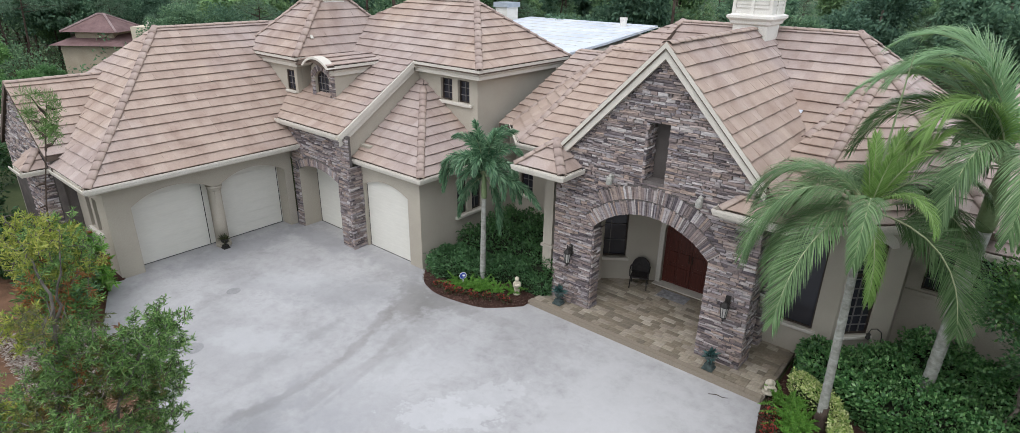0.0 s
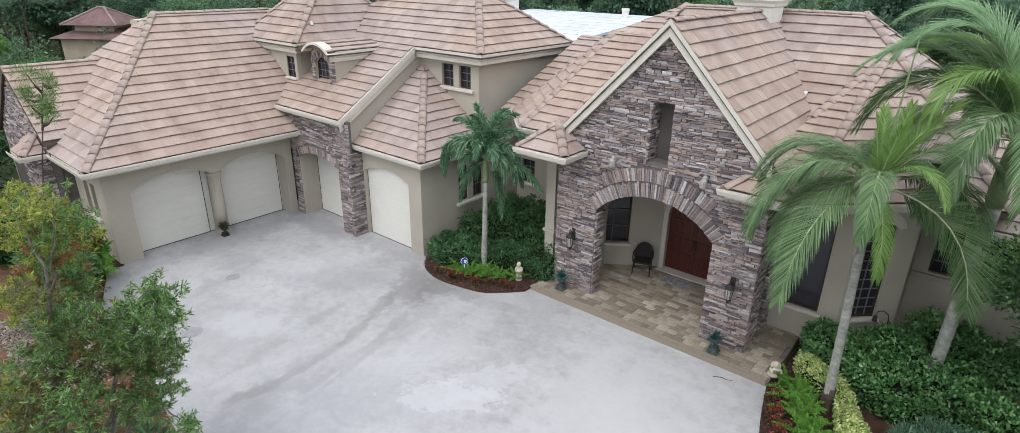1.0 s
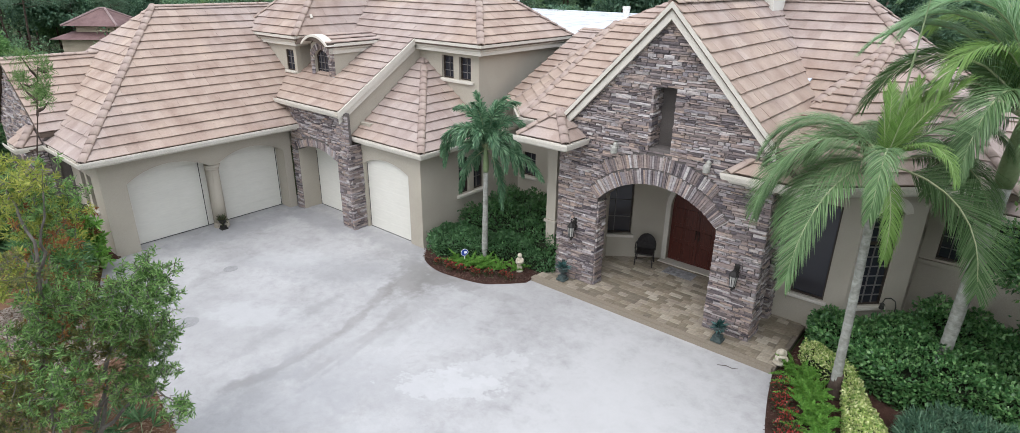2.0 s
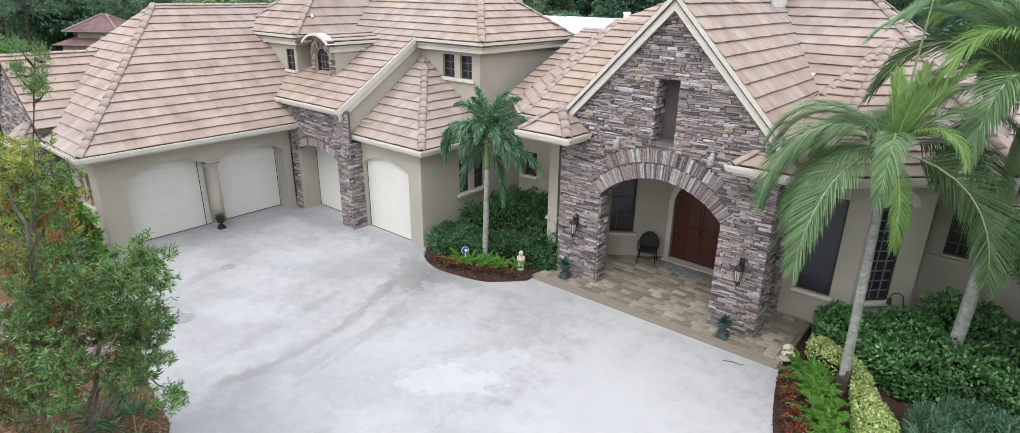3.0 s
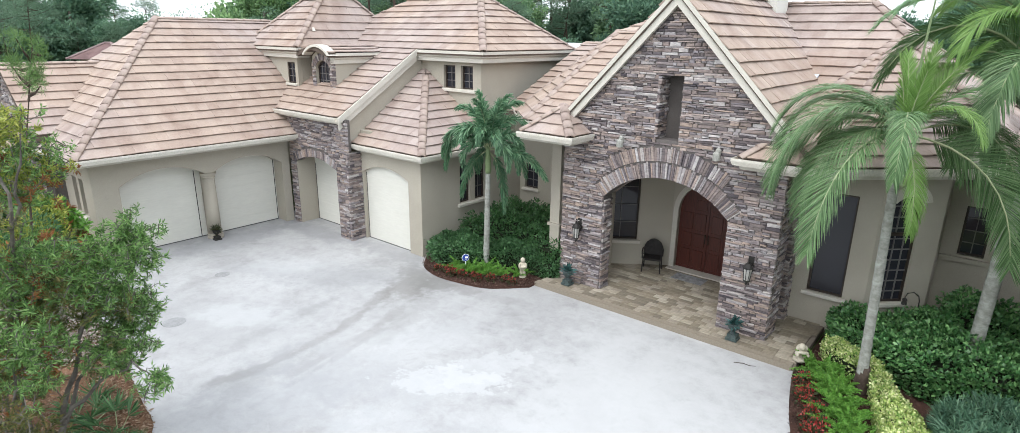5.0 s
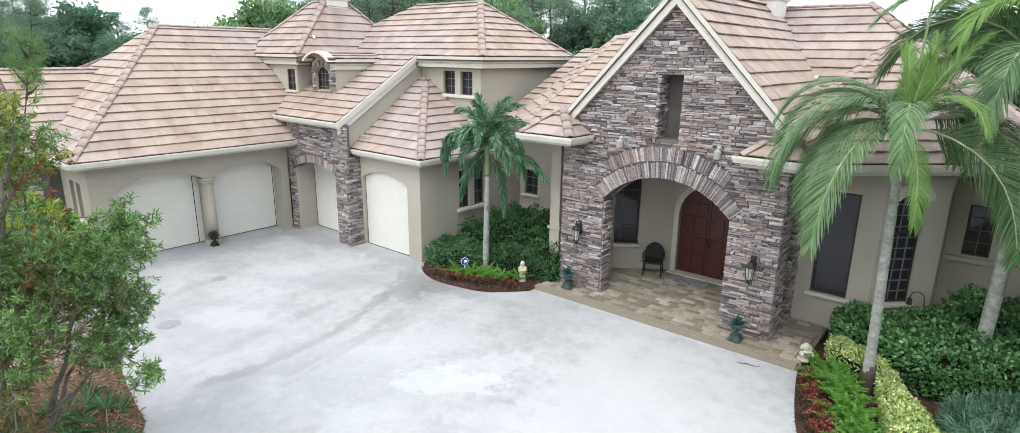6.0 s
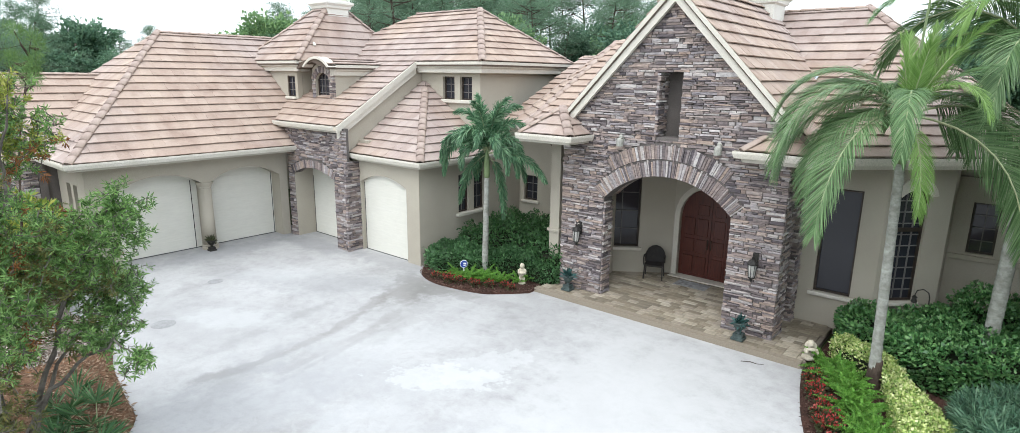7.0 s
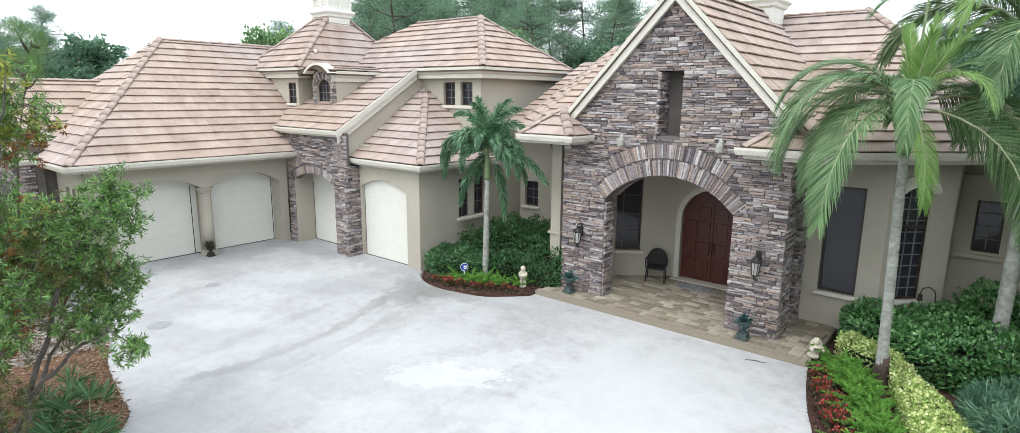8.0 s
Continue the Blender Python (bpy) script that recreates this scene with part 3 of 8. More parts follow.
# roof planes: (name, list of faces, first edge level)
Z = 3.24
GA, GB = (-23.8, 8.98, 7.05), (-23.8, 15.0, 7.05)
ROOFS = {}
ROOFS["garage_roof"] = [[(-19.2, 4.62, Z), (-19.2, 11.38, Z), (-20.4, 15.0, 4.234), GB, GA], [(-28.4, 4.62, Z), (-19.2, 4.62, Z), GA], [(-28.4, 15.0, Z), (-28.4, 4.62, Z), GA, GB]]
ROOFS["left_wing_roof"] = [[(-22.2, 4.5, 3.6), (-22.2, 6.1, 3.6), (-24.66, 8.6, 5.57), (-24.66, 4.5, 5.57)], [(-27.6, 8.6, 3.2), (-27.6, 4.5, 3.2), (-24.66, 4.5, 5.57), (-24.66, 8.6, 5.57)],
                       [(-23.5, 3.95, 3.2), (-22.4, 3.95, 3.2), (-23.0, 4.52, 3.68), (-23.5, 4.52, 3.68)], [(-22.4, 3.95, 3.2), (-22.4, 4.54, 3.2), (-23.0, 4.54, 3.68)]]
ROOFS["portal_roof"] = [[(-20.05, 11.08, 4.07), (-16.42, 11.08, 4.07), (-16.42, 14.4, 6.12), (-23.0, 14.4, 6.12)]]
ROOFS["wing_roof"] = [[(-16.5, 11.58, 3.2), (-13.15, 11.58, 3.2), (-16.4, 14.83, 5.5), (-16.5, 14.83, 5.5)], [(-13.15, 11.58, 3.2), (-13.15, 14.83, 3.2), (-16.4, 14.83, 5.5)]]
ROOFS["upper_roof"] = [[(-23.0, 14.4, 6.12), (-13.3, 14.4, 6.12), (-15.74, 16.95, 8.03), (-19.05, 16.95, 8.03)], [(-13.3, 14.4, 6.12), (-13.3, 19.5, 6.12), (-15.74, 16.95, 8.03)],
                   [(-13.3, 19.5, 6.12), (-23.0, 19.5, 6.12), (-19.05, 16.95, 8.03), (-15.74, 16.95, 8.03)], [(-23.0, 19.5, 6.12), (-23.0, 14.4, 6.12), (-19.05, 16.95, 8.03)]]
ROOFS["tower_roof"] = [[(-23.6, 11.9, 6.12), (-19.85, 11.9, 6.12), (-21.6, 14.66, 8.55)], [(-19.85, 11.9, 6.12), (-19.85, 17.2, 6.12), (-21.6, 14.66, 8.55)],
                   [(-23.6, 17.2, 6.12), (-23.6, 11.9, 6.12), (-21.6, 14.66, 8.55)], [(-19.85, 17.2, 6.12), (-23.6, 17.2, 6.12), (-21.6, 14.66, 8.55)]]
ROOFS["dormer_roof"] = [[(-18.02, 11.98, 5.98), (-18.02, 14.25, 5.98), (-19.0, 14.6, 6.22), (-19.0, 11.98, 6.22)], [(-19.98, 14.25, 5.98), (-19.98, 11.98, 5.98), (-19.0, 11.98, 6.22), (-19.0, 14.6, 6.22)]]
TURRET = (-10.62, 18.0, 6.78)
ROOFS["turret_roof"] = [[(-11.15, 13.9, 4.25), (-7.3, 13.9, 4.25), (-7.3, 18.0, 6.78), TURRET], [(-13.0, 15.75, 4.25), (-11.15, 13.9, 4.25), TURRET]]
ROOFS["eave_return_roof"] = [[(-9.92, 12.13, 4.26), (-8.35, 12.13, 4.26), (-9.13, 12.92, 4.9)], [(-8.35, 12.13, 4.26), (-8.35, 13.7, 4.26), (-9.13, 13.7, 4.9), (-9.13, 12.92, 4.9)],
                         [(-9.92, 14.4, 4.26), (-9.92, 12.13, 4.26), (-9.13, 12.92, 4.9), (-9.13, 14.4, 4.9)]]
ROOFS["corner_return_roof"] = [[(-4.42, 12.75, 4.205), (-2.9, 12.75, 4.205), (-3.6, 13.62, 4.92)], [(-4.42, 13.7, 4.205), (-4.42, 12.75, 4.205), (-3.6, 13.62, 4.92), (-3.6, 13.7, 4.92)]]
ROOFS["entry_roof"] = [[(-3.0, 12.86, 4.326), (-3.0, 20.5, 4.326), (-6.225, 20.5, 7.68), (-6.225, 12.86, 7.68)], [(-9.1, 20.5, 4.69), (-9.1, 12.86, 4.69), (-6.225, 12.86, 7.68), (-6.225, 20.5, 7.68)]]
ROOFS["main_roof"] = [[(-13.4, 15.5, 4.2), (-9.05, 15.5, 4.2), (-9.05, 19.5, 6.4), (-12.9, 19.5, 6.4)], [(-9.05, 15.4, 4.15), (0.6, 15.4, 4.15), (-3.7, 19.75, 7.65), (-9.05, 19.75, 7.65)], [(-10.62, 18.0, 6.78), (-9.0, 18.0, 6.78), (-9.05, 19.75, 7.65)], [(0.6, 15.4, 4.15), (0.6, 24.1, 4.15), (-3.7, 19.75, 7.65)],
                  [(0.6, 24.1, 4.15), (-12.8, 24.1, 4.15), (-9.05, 19.75, 7.65), (-3.7, 19.75, 7.65)], [(-13.0, 24.1, 4.15), (-10.62, 18.0, 6.78), (-9.05, 19.75, 7.65)]]
ROOFS["bay_roof"] = [[(-4.42, 12.75, 4.2), (-2.9, 12.75, 4.2), (-2.8, 18.64, 6.69)], [(-2.9, 12.75, 4.2), (0.1, 15.7, 4.2), (-2.8, 18.64, 6.69)], [(0.1, 15.7, 4.2), (0.1, 22.0, 4.2), (-2.8, 18.64, 6.69)],
                 [(-4.45, 18.64, 4.2), (-4.42, 12.75, 4.2), (-2.8, 18.64, 6.69)]]
ROOFS["right_wing_roof"] = [[(0.0, 15.6, 3.65), (10.0, 15.6, 3.65), (10.0, 20.5, 6.6), (0.0, 20.5, 6.6)]]
CAPS = {}
CAPS["garage_roof"] = [((-19.2, 4.62, Z), GA), (GA, (-23.8, 13.2, 7.05))]
CAPS["left_wing_roof"] = [((-24.66, 4.52, 5.57), (-24.66, 7.3, 5.57)), ((-22.4, 3.95, 3.2), (-23.0, 4.5, 3.66))]
CAPS["wing_roof"] = [((-13.15, 11.58, 3.2), (-16.0, 14.43, 5.217))]
CAPS["upper_roof"] = [((-13.3, 14.4, 6.12), (-15.74, 16.95, 8.03)), ((-13.3, 19.5, 6.12), (-15.74, 16.95, 8.03)), ((-15.74, 16.95, 8.03), (-19.05, 16.95, 8.03)), ((-21.0, 18.2, 7.1), (-19.05, 16.95, 8.03))]
CAPS["tower_roof"] = [((-19.85, 11.9, 6.12), (-21.6, 14.66, 8.55)), ((-19.85, 17.2, 6.12), (-21.6, 14.66, 8.55)), ((-23.6, 11.9, 6.12), (-21.6, 14.66, 8.55))]
CAPS["turret_roof"] = [((-11.15, 13.9, 4.25), TURRET), ((-13.0, 15.75, 4.25), TURRET), ((-10.16, 16.8, 5.7), TURRET), (TURRET, (-9.2, 18.05, 6.80))]
CAPS["eave_return_roof"] = [((-8.35, 12.13, 4.26), (-9.13, 12.92, 4.9)), ((-9.92, 12.13, 4.26), (-9.13, 12.92, 4.9))]
CAPS["corner_return_roof"] = [((-4.42, 12.75, 4.205), (-3.68, 13.53, 4.85))]
CAPS["entry_roof"] = [((-6.225, 12.9, 7.68), (-6.225, 19.6, 7.68))]
CAPS["main_roof"] = [((-9.05, 19.75, 7.65), (-3.7, 19.75, 7.65)), ((-9.4, 18.6, 7.0), (-9.05, 19.75, 7.65)), ((-12.8, 19.5, 6.4), (-11.2, 19.5, 6.4)), ((0.6, 15.4, 4.15), (-3.7, 19.75, 7.65)), ((0.6, 24.1, 4.15), (-3.7, 19.75, 7.65))]
CAPS["bay_roof"] = [((-3.63, 15.67, 5.42), (-2.8, 18.64, 6.69)), ((-2.9, 12.75, 4.2), (-2.8, 18.64, 6.69)), ((0.1, 15.7, 4.2), (-2.8, 18.64, 6.69))]
ROOF_PARTS = {}
# tiles of the nearest slopes stay single pieces
NEAR_ROOFS, SINGLE_TILES = ("entry_roof", "corner_return_roof"), []
for name, faces in ROOFS.items():
    deck = roof_deck(faces, name, house)
    ROOF_PARTS[name] = deck
    heap = Heap()
    for f in faces:
        for vs, fs, mid in tiles_on(f, rng):
            if name in NEAR_ROOFS and mid.x > -6.2 and len(SINGLE_TILES) < 300:
                SINGLE_TILES.append((vs, fs, deck))
            else:
                heap.add(vs, fs)
    if heap.v:
        tagged(heap.make("roof_tiles", TILE, deck, "tan flat concrete roof tiles in courses"), kind="stuff")
    for a, b in CAPS.get(name, ()):
        ridge(a, b, deck)

for pts in ([(-22.0, 4.60, 3.24), (-19.18, 4.60, 3.24), (-19.18, 11.38, 3.24)], [(-20.05, 11.06, 4.07), (-16.42, 11.06, 4.07)], [(-16.5, 11.56, 3.2), (-13.13, 11.56, 3.2), (-13.13, 14.7, 3.2)],
            [(-23.5, 3.93, 3.2), (-22.38, 3.93, 3.2), (-22.38, 4.6, 3.2)], [(-9.94, 12.11, 4.26), (-8.33, 12.11, 4.26), (-8.33, 13.0, 4.26)], [(-13.02, 15.77, 4.25), (-11.17, 13.88, 4.25), (-9.0, 13.88, 4.25)],
            [(-4.44, 13.0, 4.2), (-4.44, 12.73, 4.2), (-2.9, 12.73, 4.2), (0.12, 15.7, 4.2), (0.12, 18.0, 4.2)], [(0.2, 15.58, 3.65), (10, 15.58, 3.65)]):
    gutter(pts, house)

# ---- house trim, windows, doors ----


def part(name, heap, material, parent, label="", smooth=False):
    return heap.make(name, material, parent, label, smooth)


# soffits and fascias under the eaves
SOFFITS = ([(-19.22, 4.66), (-19.22, 11.3), (-19.9, 11.3), (-19.9, 5.15), (-22.3, 5.15), (-22.3, 4.66)], 3.10), ([(-20.0, 11.1), (-16.44, 11.1), (-16.44, 11.32), (-20.0, 11.32)], 3.94), \
    ([(-16.3, 11.6), (-13.18, 11.6), (-13.18, 15.0), (-13.45, 15.0), (-13.45, 11.85), (-16.3, 11.85)], 3.06)
for ring, z in SOFFITS:
    bm = bmesh.new()
    f = bm.faces.new([bm.verts.new((x, y, z)) for x, y in ring])
    out = bmesh.ops.extrude_face_region(bm, geom=[f])
    bmesh.ops.translate(bm, verts=[e for e in out["geom"] if isinstance(e, bmesh.types.BMVert)], vec=(0, 0, -0.04))
    bmesh.ops.recalc_face_normals(bm, faces=bm.faces)
    me = bpy.data.meshes.new("soffit")
    bm.to_mesh(me)
    bm.free()
    me.materials.append(TRIM)
    new("soffit", me).parent = house
FASCIA = [(-0.03, 0.0), (0.0, 0.0), (0.0, -0.18), (-0.03, -0.18)]
for pts in ([(-22.0, 4.62, 3.22), (-19.2, 4.62, 3.22), (-19.2, 11.38, 3.22)], [(-20.05, 11.08, 4.05), (-16.44, 11.08, 4.05)], [(-16.48, 11.58, 3.18), (-13.15, 11.58, 3.18), (-13.15, 14.7, 3.18)],
            [(-9.92, 12.13, 4.24), (-8.35, 12.13, 4.24), (-8.35, 13.0, 4.24)], [(-4.42, 13.0, 4.18), (-4.42, 12.75, 4.18), (-2.9, 12.75, 4.18), (0.1, 15.7, 4.18), (0.1, 18.0, 4.18)], [(0.1, 15.62, 3.63), (10, 15.62, 3.63)]):
    sweep_out(pts, FASCIA, "fascia", TRIM, house)
# closed undersides of the small eave returns
Heap().box(-9.90, -8.37, 12.15, 13.05, 4.06, 4.10).make("soffit", TRIM, house)
Heap().prism([(-4.40, 12.77, 4.02), (-2.9, 12.77, 4.02), (0.1, 15.72, 4.02), (0.1, 16.5, 4.02), (-4.40, 16.5, 4.02)], (0, 0, -0.04)).make("soffit", TRIM, house)
Heap().prism([(-11.14, 13.92, 4.11), (-8.5, 13.92, 4.11), (-8.5, 16.6, 4.11), (-13.0, 16.6, 4.11), (-13.0, 15.78, 4.11)], (0, 0, -0.04)).make("soffit", TRIM, house)
Heap().box(0.1, 10, 15.64, 16.9, 3.46, 3.5).make("soffit", TRIM, house)
# cornices of the upper storey and of the tower
CORNICE = [(-0.35, 0.02), (0.0, 0.02), (0.0, -0.07), (-0.05, -0.09), (-0.07, -0.17), (-0.13, -0.2), (-0.13, -0.33), (-0.35, -0.35)]
sweep_out([(-16.5, 14.38, 6.1), (-13.28, 14.38, 6.1), (-13.28, 19.4, 6.1)], CORNICE, "cornice", TRIM, house)
sweep_out([(-23.5, 11.88, 6.1), (-19.83, 11.88, 6.1), (-19.83, 12.5, 6.1)], CORNICE, "cornice", TRIM, house)
sweep_out([(-18.0, 12.25, 5.96), (-18.0, 14.3, 5.96)], CORNICE, "cornice", TRIM, house)
# tower walls, dormer
wall("tower_front_wall", "y", 12.15, 0.2, [(-22.5, 3.6), (-20.25, 3.6), (-20.25, 6.1), (-22.5, 6.1)], [opening(-20.92, -20.42, 4.86, 5.6)], STUCCO, house)
wall("tower_side_wall", "x", -20.25, -0.2, [(12.36, 4.4), (15.0, 4.4), (15.0, 6.1), (12.36, 6.1)], [], STUCCO, house)
wall("dormer_front", "y", 12.3, 0.2, [(-19.50, 4.3), (-18.2, 4.3), (-18.2, 5.84)] + arch(-19.50, -18.2, 5.84, 6.08)[::-1], [opening(-19.32, -18.48, 4.80, 5.48, 5.72)], STUCCO, house)
wall("dormer_cheek", "x", -18.21, -0.2, [(12.5, 4.4), (14.6, 4.4), (14.6, 6.0), (12.5, 6.0)], [], STUCCO, house)
wall("dormer_cheek", "x", -19.49, 0.2, [(12.5, 4.4), (14.6, 4.4), (14.6, 6.0), (12.5, 6.0)], [], STUCCO, house)
_pts = arch(-19.56, -17.98, 5.9, 6.25, 12)
_in = arch(-19.47, -18.07, 5.89, 6.17, 12)
_n = len(_pts)
_h = Heap().add([(p[0], y, p[1]) for y in (11.93, 12.28) for row in (_pts, _in) for p in row],
                [q for i in range(_n - 1) for q in ((i, i + 1, _n + i + 1, _n + i), (3 * _n + i, 3 * _n + i + 1, 2 * _n + i + 1, 2 * _n + i), (i, 2 * _n + i, 2 * _n + i + 1, i + 1), (_n + i, _n + i + 1, 3 * _n + i + 1, 3 * _n + i))])
_h.make("dormer_arch", TRIM, house, "pale arched moulding over the dormer window")
# rake boards of the portal roof and of the entry gable


def rake_board(a, b, drop, thick, out, parent, name="rake_board", axis=(1, 0, 0)):
    a, b, n = Vector(a), Vector(b), Vector(axis)
    return Heap().prism([a, b, b - Vector((0, 0, drop)), a - Vector((0, 0, drop))], n * thick).make(name, TRIM, parent)


rake_board((-16.46, 11.05, 4.07), (-16.46, 14.42, 6.14), 0.20, 0.09, 1, house)
rake_board((-16.47, 11.10, 3.90), (-16.47, 14.42, 5.95), 0.22, 0.045, 1, house)
for sx in (-1, 1):
    lo = -8.98 if sx < 0 else -3.55
    low_z = EZ - ES * abs(lo - EXC)
    rake_board((lo, 12.90, low_z), (EXC, 12.90, EZ), 0.36, 0.10, 1, house, axis=(0, 1, 0))
    rake_board((lo, 12.85, low_z + 0.02), (EXC, 12.85, EZ + 0.02), 0.13, 0.05, 1, house, axis=(0, 1, 0))
wall("left_gable_wall", "y", 4.62, 0.2, [(-27.4, 0), (-22.3, 0), (-22.3, 3.5), (-24.66, 5.40), (-27.4, 3.3)], [], MORTAR, house)
# past y 4.62 the bare dark wall stands for the recess's shade
wall("left_wing_wall", "x", -22.36, -0.25, [(4.3, 0), (5.2, 0), (5.2, 3.2), (4.3, 3.2)], [], MORTAR, house)
# dark grey-brown panel that closes the gable niche
Heap().box(-6.7, -5.7, 13.50, 13.56, 4.2, 5.95).make("niche_back", mottled("niche_dark_brown", (0.10, 0.088, 0.082), (0.13, 0.115, 0.105), 2, 40, 0.9), house)
# entry side piers, alcove, back walls that close the house
Heap().box(-3.94, -3.54, 14.44, 14.86, 0.1, 4.0).make("pier_core", MORTAR, house)
Heap().box(-3.94, -3.54, 13.8, 14.44, 2.75, 4.0).make("pier_core", MORTAR, house)
Heap().box(-4.62, -3.56, 13.46, 13.8, 0.1, 4.5).make("pier_core", MORTAR, house)
Heap().box(-8.86, -8.56, 13.46, 14.9, 0.1, 4.0).make("alcove_wall", STUCCO, house)
Heap().box(-9.72, -9.40, 13.3, 13.62, 0.0, 4.0).make("pilaster", STUCCO, house)
Heap().box(-9.77, -9.35, 13.25, 13.67, 1.48, 1.56).make("pilaster_base", STUCCO, house)
_al = wall("alcove_diagonal_wall", "y", 0.0, 0.25, [(0, 0), (2.25, 0), (2.25, 4.0), (0, 4.0)], [opening(0.20, 1.22, 0.88, 3.0)], STUCCO, house)
ALCOVE = pose(-9.0, 14.65, 0, 0, 0, 36.5)
_al.matrix_basis = ALCOVE
BAY = pose(-1.95, 14.78, 0, 0, 0, 45)
_h = Heap()
for x0, x1, y0, y1 in ((-28.0, -27.8, 4.7, 24), (-28.0, 10, 24.0, 24.2), (9.8, 10, 16.3, 24)):
    _h.box(x0, x1, y0, y1, 0, 4.0)
_h.make("rear_wall", STUCCO, house)
Heap().box(-27.8, 9.8, 17.3, 17.4, 0, 3.4).make("inner_wall", STUCCO, house)


def window(m, u0, u1, z0, z1, crown=None, cols=2, rows=3, sill=True, inset=0.10, transom=None, parent=None):
    """A window set into an opening: frame, panes behind muntins, sill. m places it: x along the wall, y inward."""
    w = tagged(new("window"), "dark window with bronze frame and thin muntins")
    w.parent = parent or house
    w.matrix_basis = m
    f = 0.05
    ring = opening(u0 - 0.005, u1 + 0.005, z0 - 0.005, z1, crown)
    c = Vector(((u0 + u1) / 2, 0, (z0 + (crown or z1)) / 2))
    sx, sz = 1 - 2 * f / (u1 - u0), 1 - 2 * f / ((crown or z1) - z0)
    inner = [(c.x + (x - c.x) * sx, c.z + (z - c.z) * sz) for x, z in ring]
    h = Heap()
    n = len(ring)
    vs = [(x, inset + y, z) for y in (0, 0.07) for r in (ring, inner) for x, z in r]
    fs = []
    for i in range(n):
        j = (i + 1) % n
        fs += [(i, j, n + j, n + i), (2 * n + i, 3 * n + i, 3 * n + j, 2 * n + j), (n + i, n + j, 3 * n + j, 3 * n + i), (i, 2 * n + i, 2 * n + j, j)]
    part("frame", h.add(vs, fs), FRAME, w)
    part("pane", Heap().add([(x, inset + 0.045, z) for x, z in ring], [tuple(range(n))]), GLASS, w)
    for i in range(1, cols):
        x = u0 + (u1 - u0) * i / cols
        part("muntin", Heap().box(x - 0.011, x + 0.011, inset + 0.012, inset + 0.04, z0 + f * 0.8, (crown or z1) - f * 0.9), MULLION, w)
    for i in range(1, rows):
        z = z0 + ((crown or z1) - z0) * i / rows
        part("muntin", Heap().box(u0 + f * 0.8, u1 - f * 0.8, inset + 0.013, inset + 0.041, z - 0.011, z + 0.011), MULLION, w)
    if transom:
        part("transom", Heap().box(u0 + 0.02, u1 - 0.02, inset - 0.005, inset + 0.06, transom - 0.04, transom + 0.04), FRAME, w)
    if sill:
        bevelled(part("sill", Heap().box(u0 - 0.09, u1 + 0.09, -0.09, inset, z0 - 0.09, z0 - 0.004), TRIM, w), 0.012)
    return w


def facing_x(x):
    """Frame for a wall that looks along +x: u runs along y."""
    return Matrix(((0, -1, 0, x), (1, 0, 0, 0), (0, 0, 1, 0), (0, 0, 0, 1)))


window(facing_x(-13.4), 13.41, 13.9, 1.38, 2.62, None, 2, 3, False)
window(facing_x(-13.4), 14.12, 14.62, 1.38, 2.62, None, 2, 3, False)
bevelled(Heap().box(-13.42, -13.3, 13.3, 14.74, 1.28, 1.376).make("window_sill", TRIM, house), 0.012)
window(pose(0, 16.5, 0), -13.18, -12.6, 1.42, 2.30, None, 2, 3)
window(pose(0, 14.75, 0), -15.44, -14.88, 4.88, 5.64, None, 2, 3, False)
window(pose(0, 14.75, 0), -14.62, -14.07, 4.88, 5.64, None, 2, 3, False)
bevelled(Heap().box(-15.58, -13.92, 14.66, 14.8, 4.77, 4.875).make("window_sill", TRIM, house), 0.012)
window(pose(0, 12.15, 0), -20.92, -20.42, 4.86, 5.6, None, 2, 3, True, 0.03)
window(pose(0, 12.3, 0), -19.32, -18.48, 4.80, 5.48, 5.72, 4, 4)
window(pose(0, 14.78, 0), -3.17, -2.40, 0.9, 3.34, None, 1, 1, True, 0.06)
window(BAY, 0.28, 0.95, 0.92, 3.28, 3.43, 3, 10, True, 0.06, 2.54)
window(pose(0, 16.85, 0), -0.56, -0.05, 1.88, 3.05, None, 2, 4, False)
window(pose(0, 16.85, 0), 0.42, 0.98, 1.88, 3.05, None, 2, 4, False)
window(ALCOVE, 0.20, 1.22, 0.88, 3.0, None, 2, 4)
window(pose(0, 5.1, 0), -21.55, -21.17, 1.35, 2.45, None, 1, 3)
window(pose(0, 5.1, 0), -20.94, -20.58, 1.35, 2.45, None, 1, 3)
bevelled(Heap().box(-0.888, 9, 16.76, 16.848, 1.72, 1.83).make("wall_band", STUCCO, house), 0.01)
# arched trim over the bay facet window
_o, _i = arch(0.12, 1.11, 3.30, 3.70, 10), arch(0.28, 0.95, 3.28, 3.43, 10)
for i in range(10):
    _t = Heap().add([(p[0], y, p[1]) for y in (-0.06, -0.004) for p in (_o[i], _o[i + 1], _i[i + 1], _i[i])], [(0, 1, 2, 3), (7, 6, 5, 4), (0, 4, 5, 1), (3, 2, 6, 7), (1, 5, 6, 2), (0, 3, 7, 4)]).make("arch_block", TRIM, house)
    _t.matrix_basis = BAY

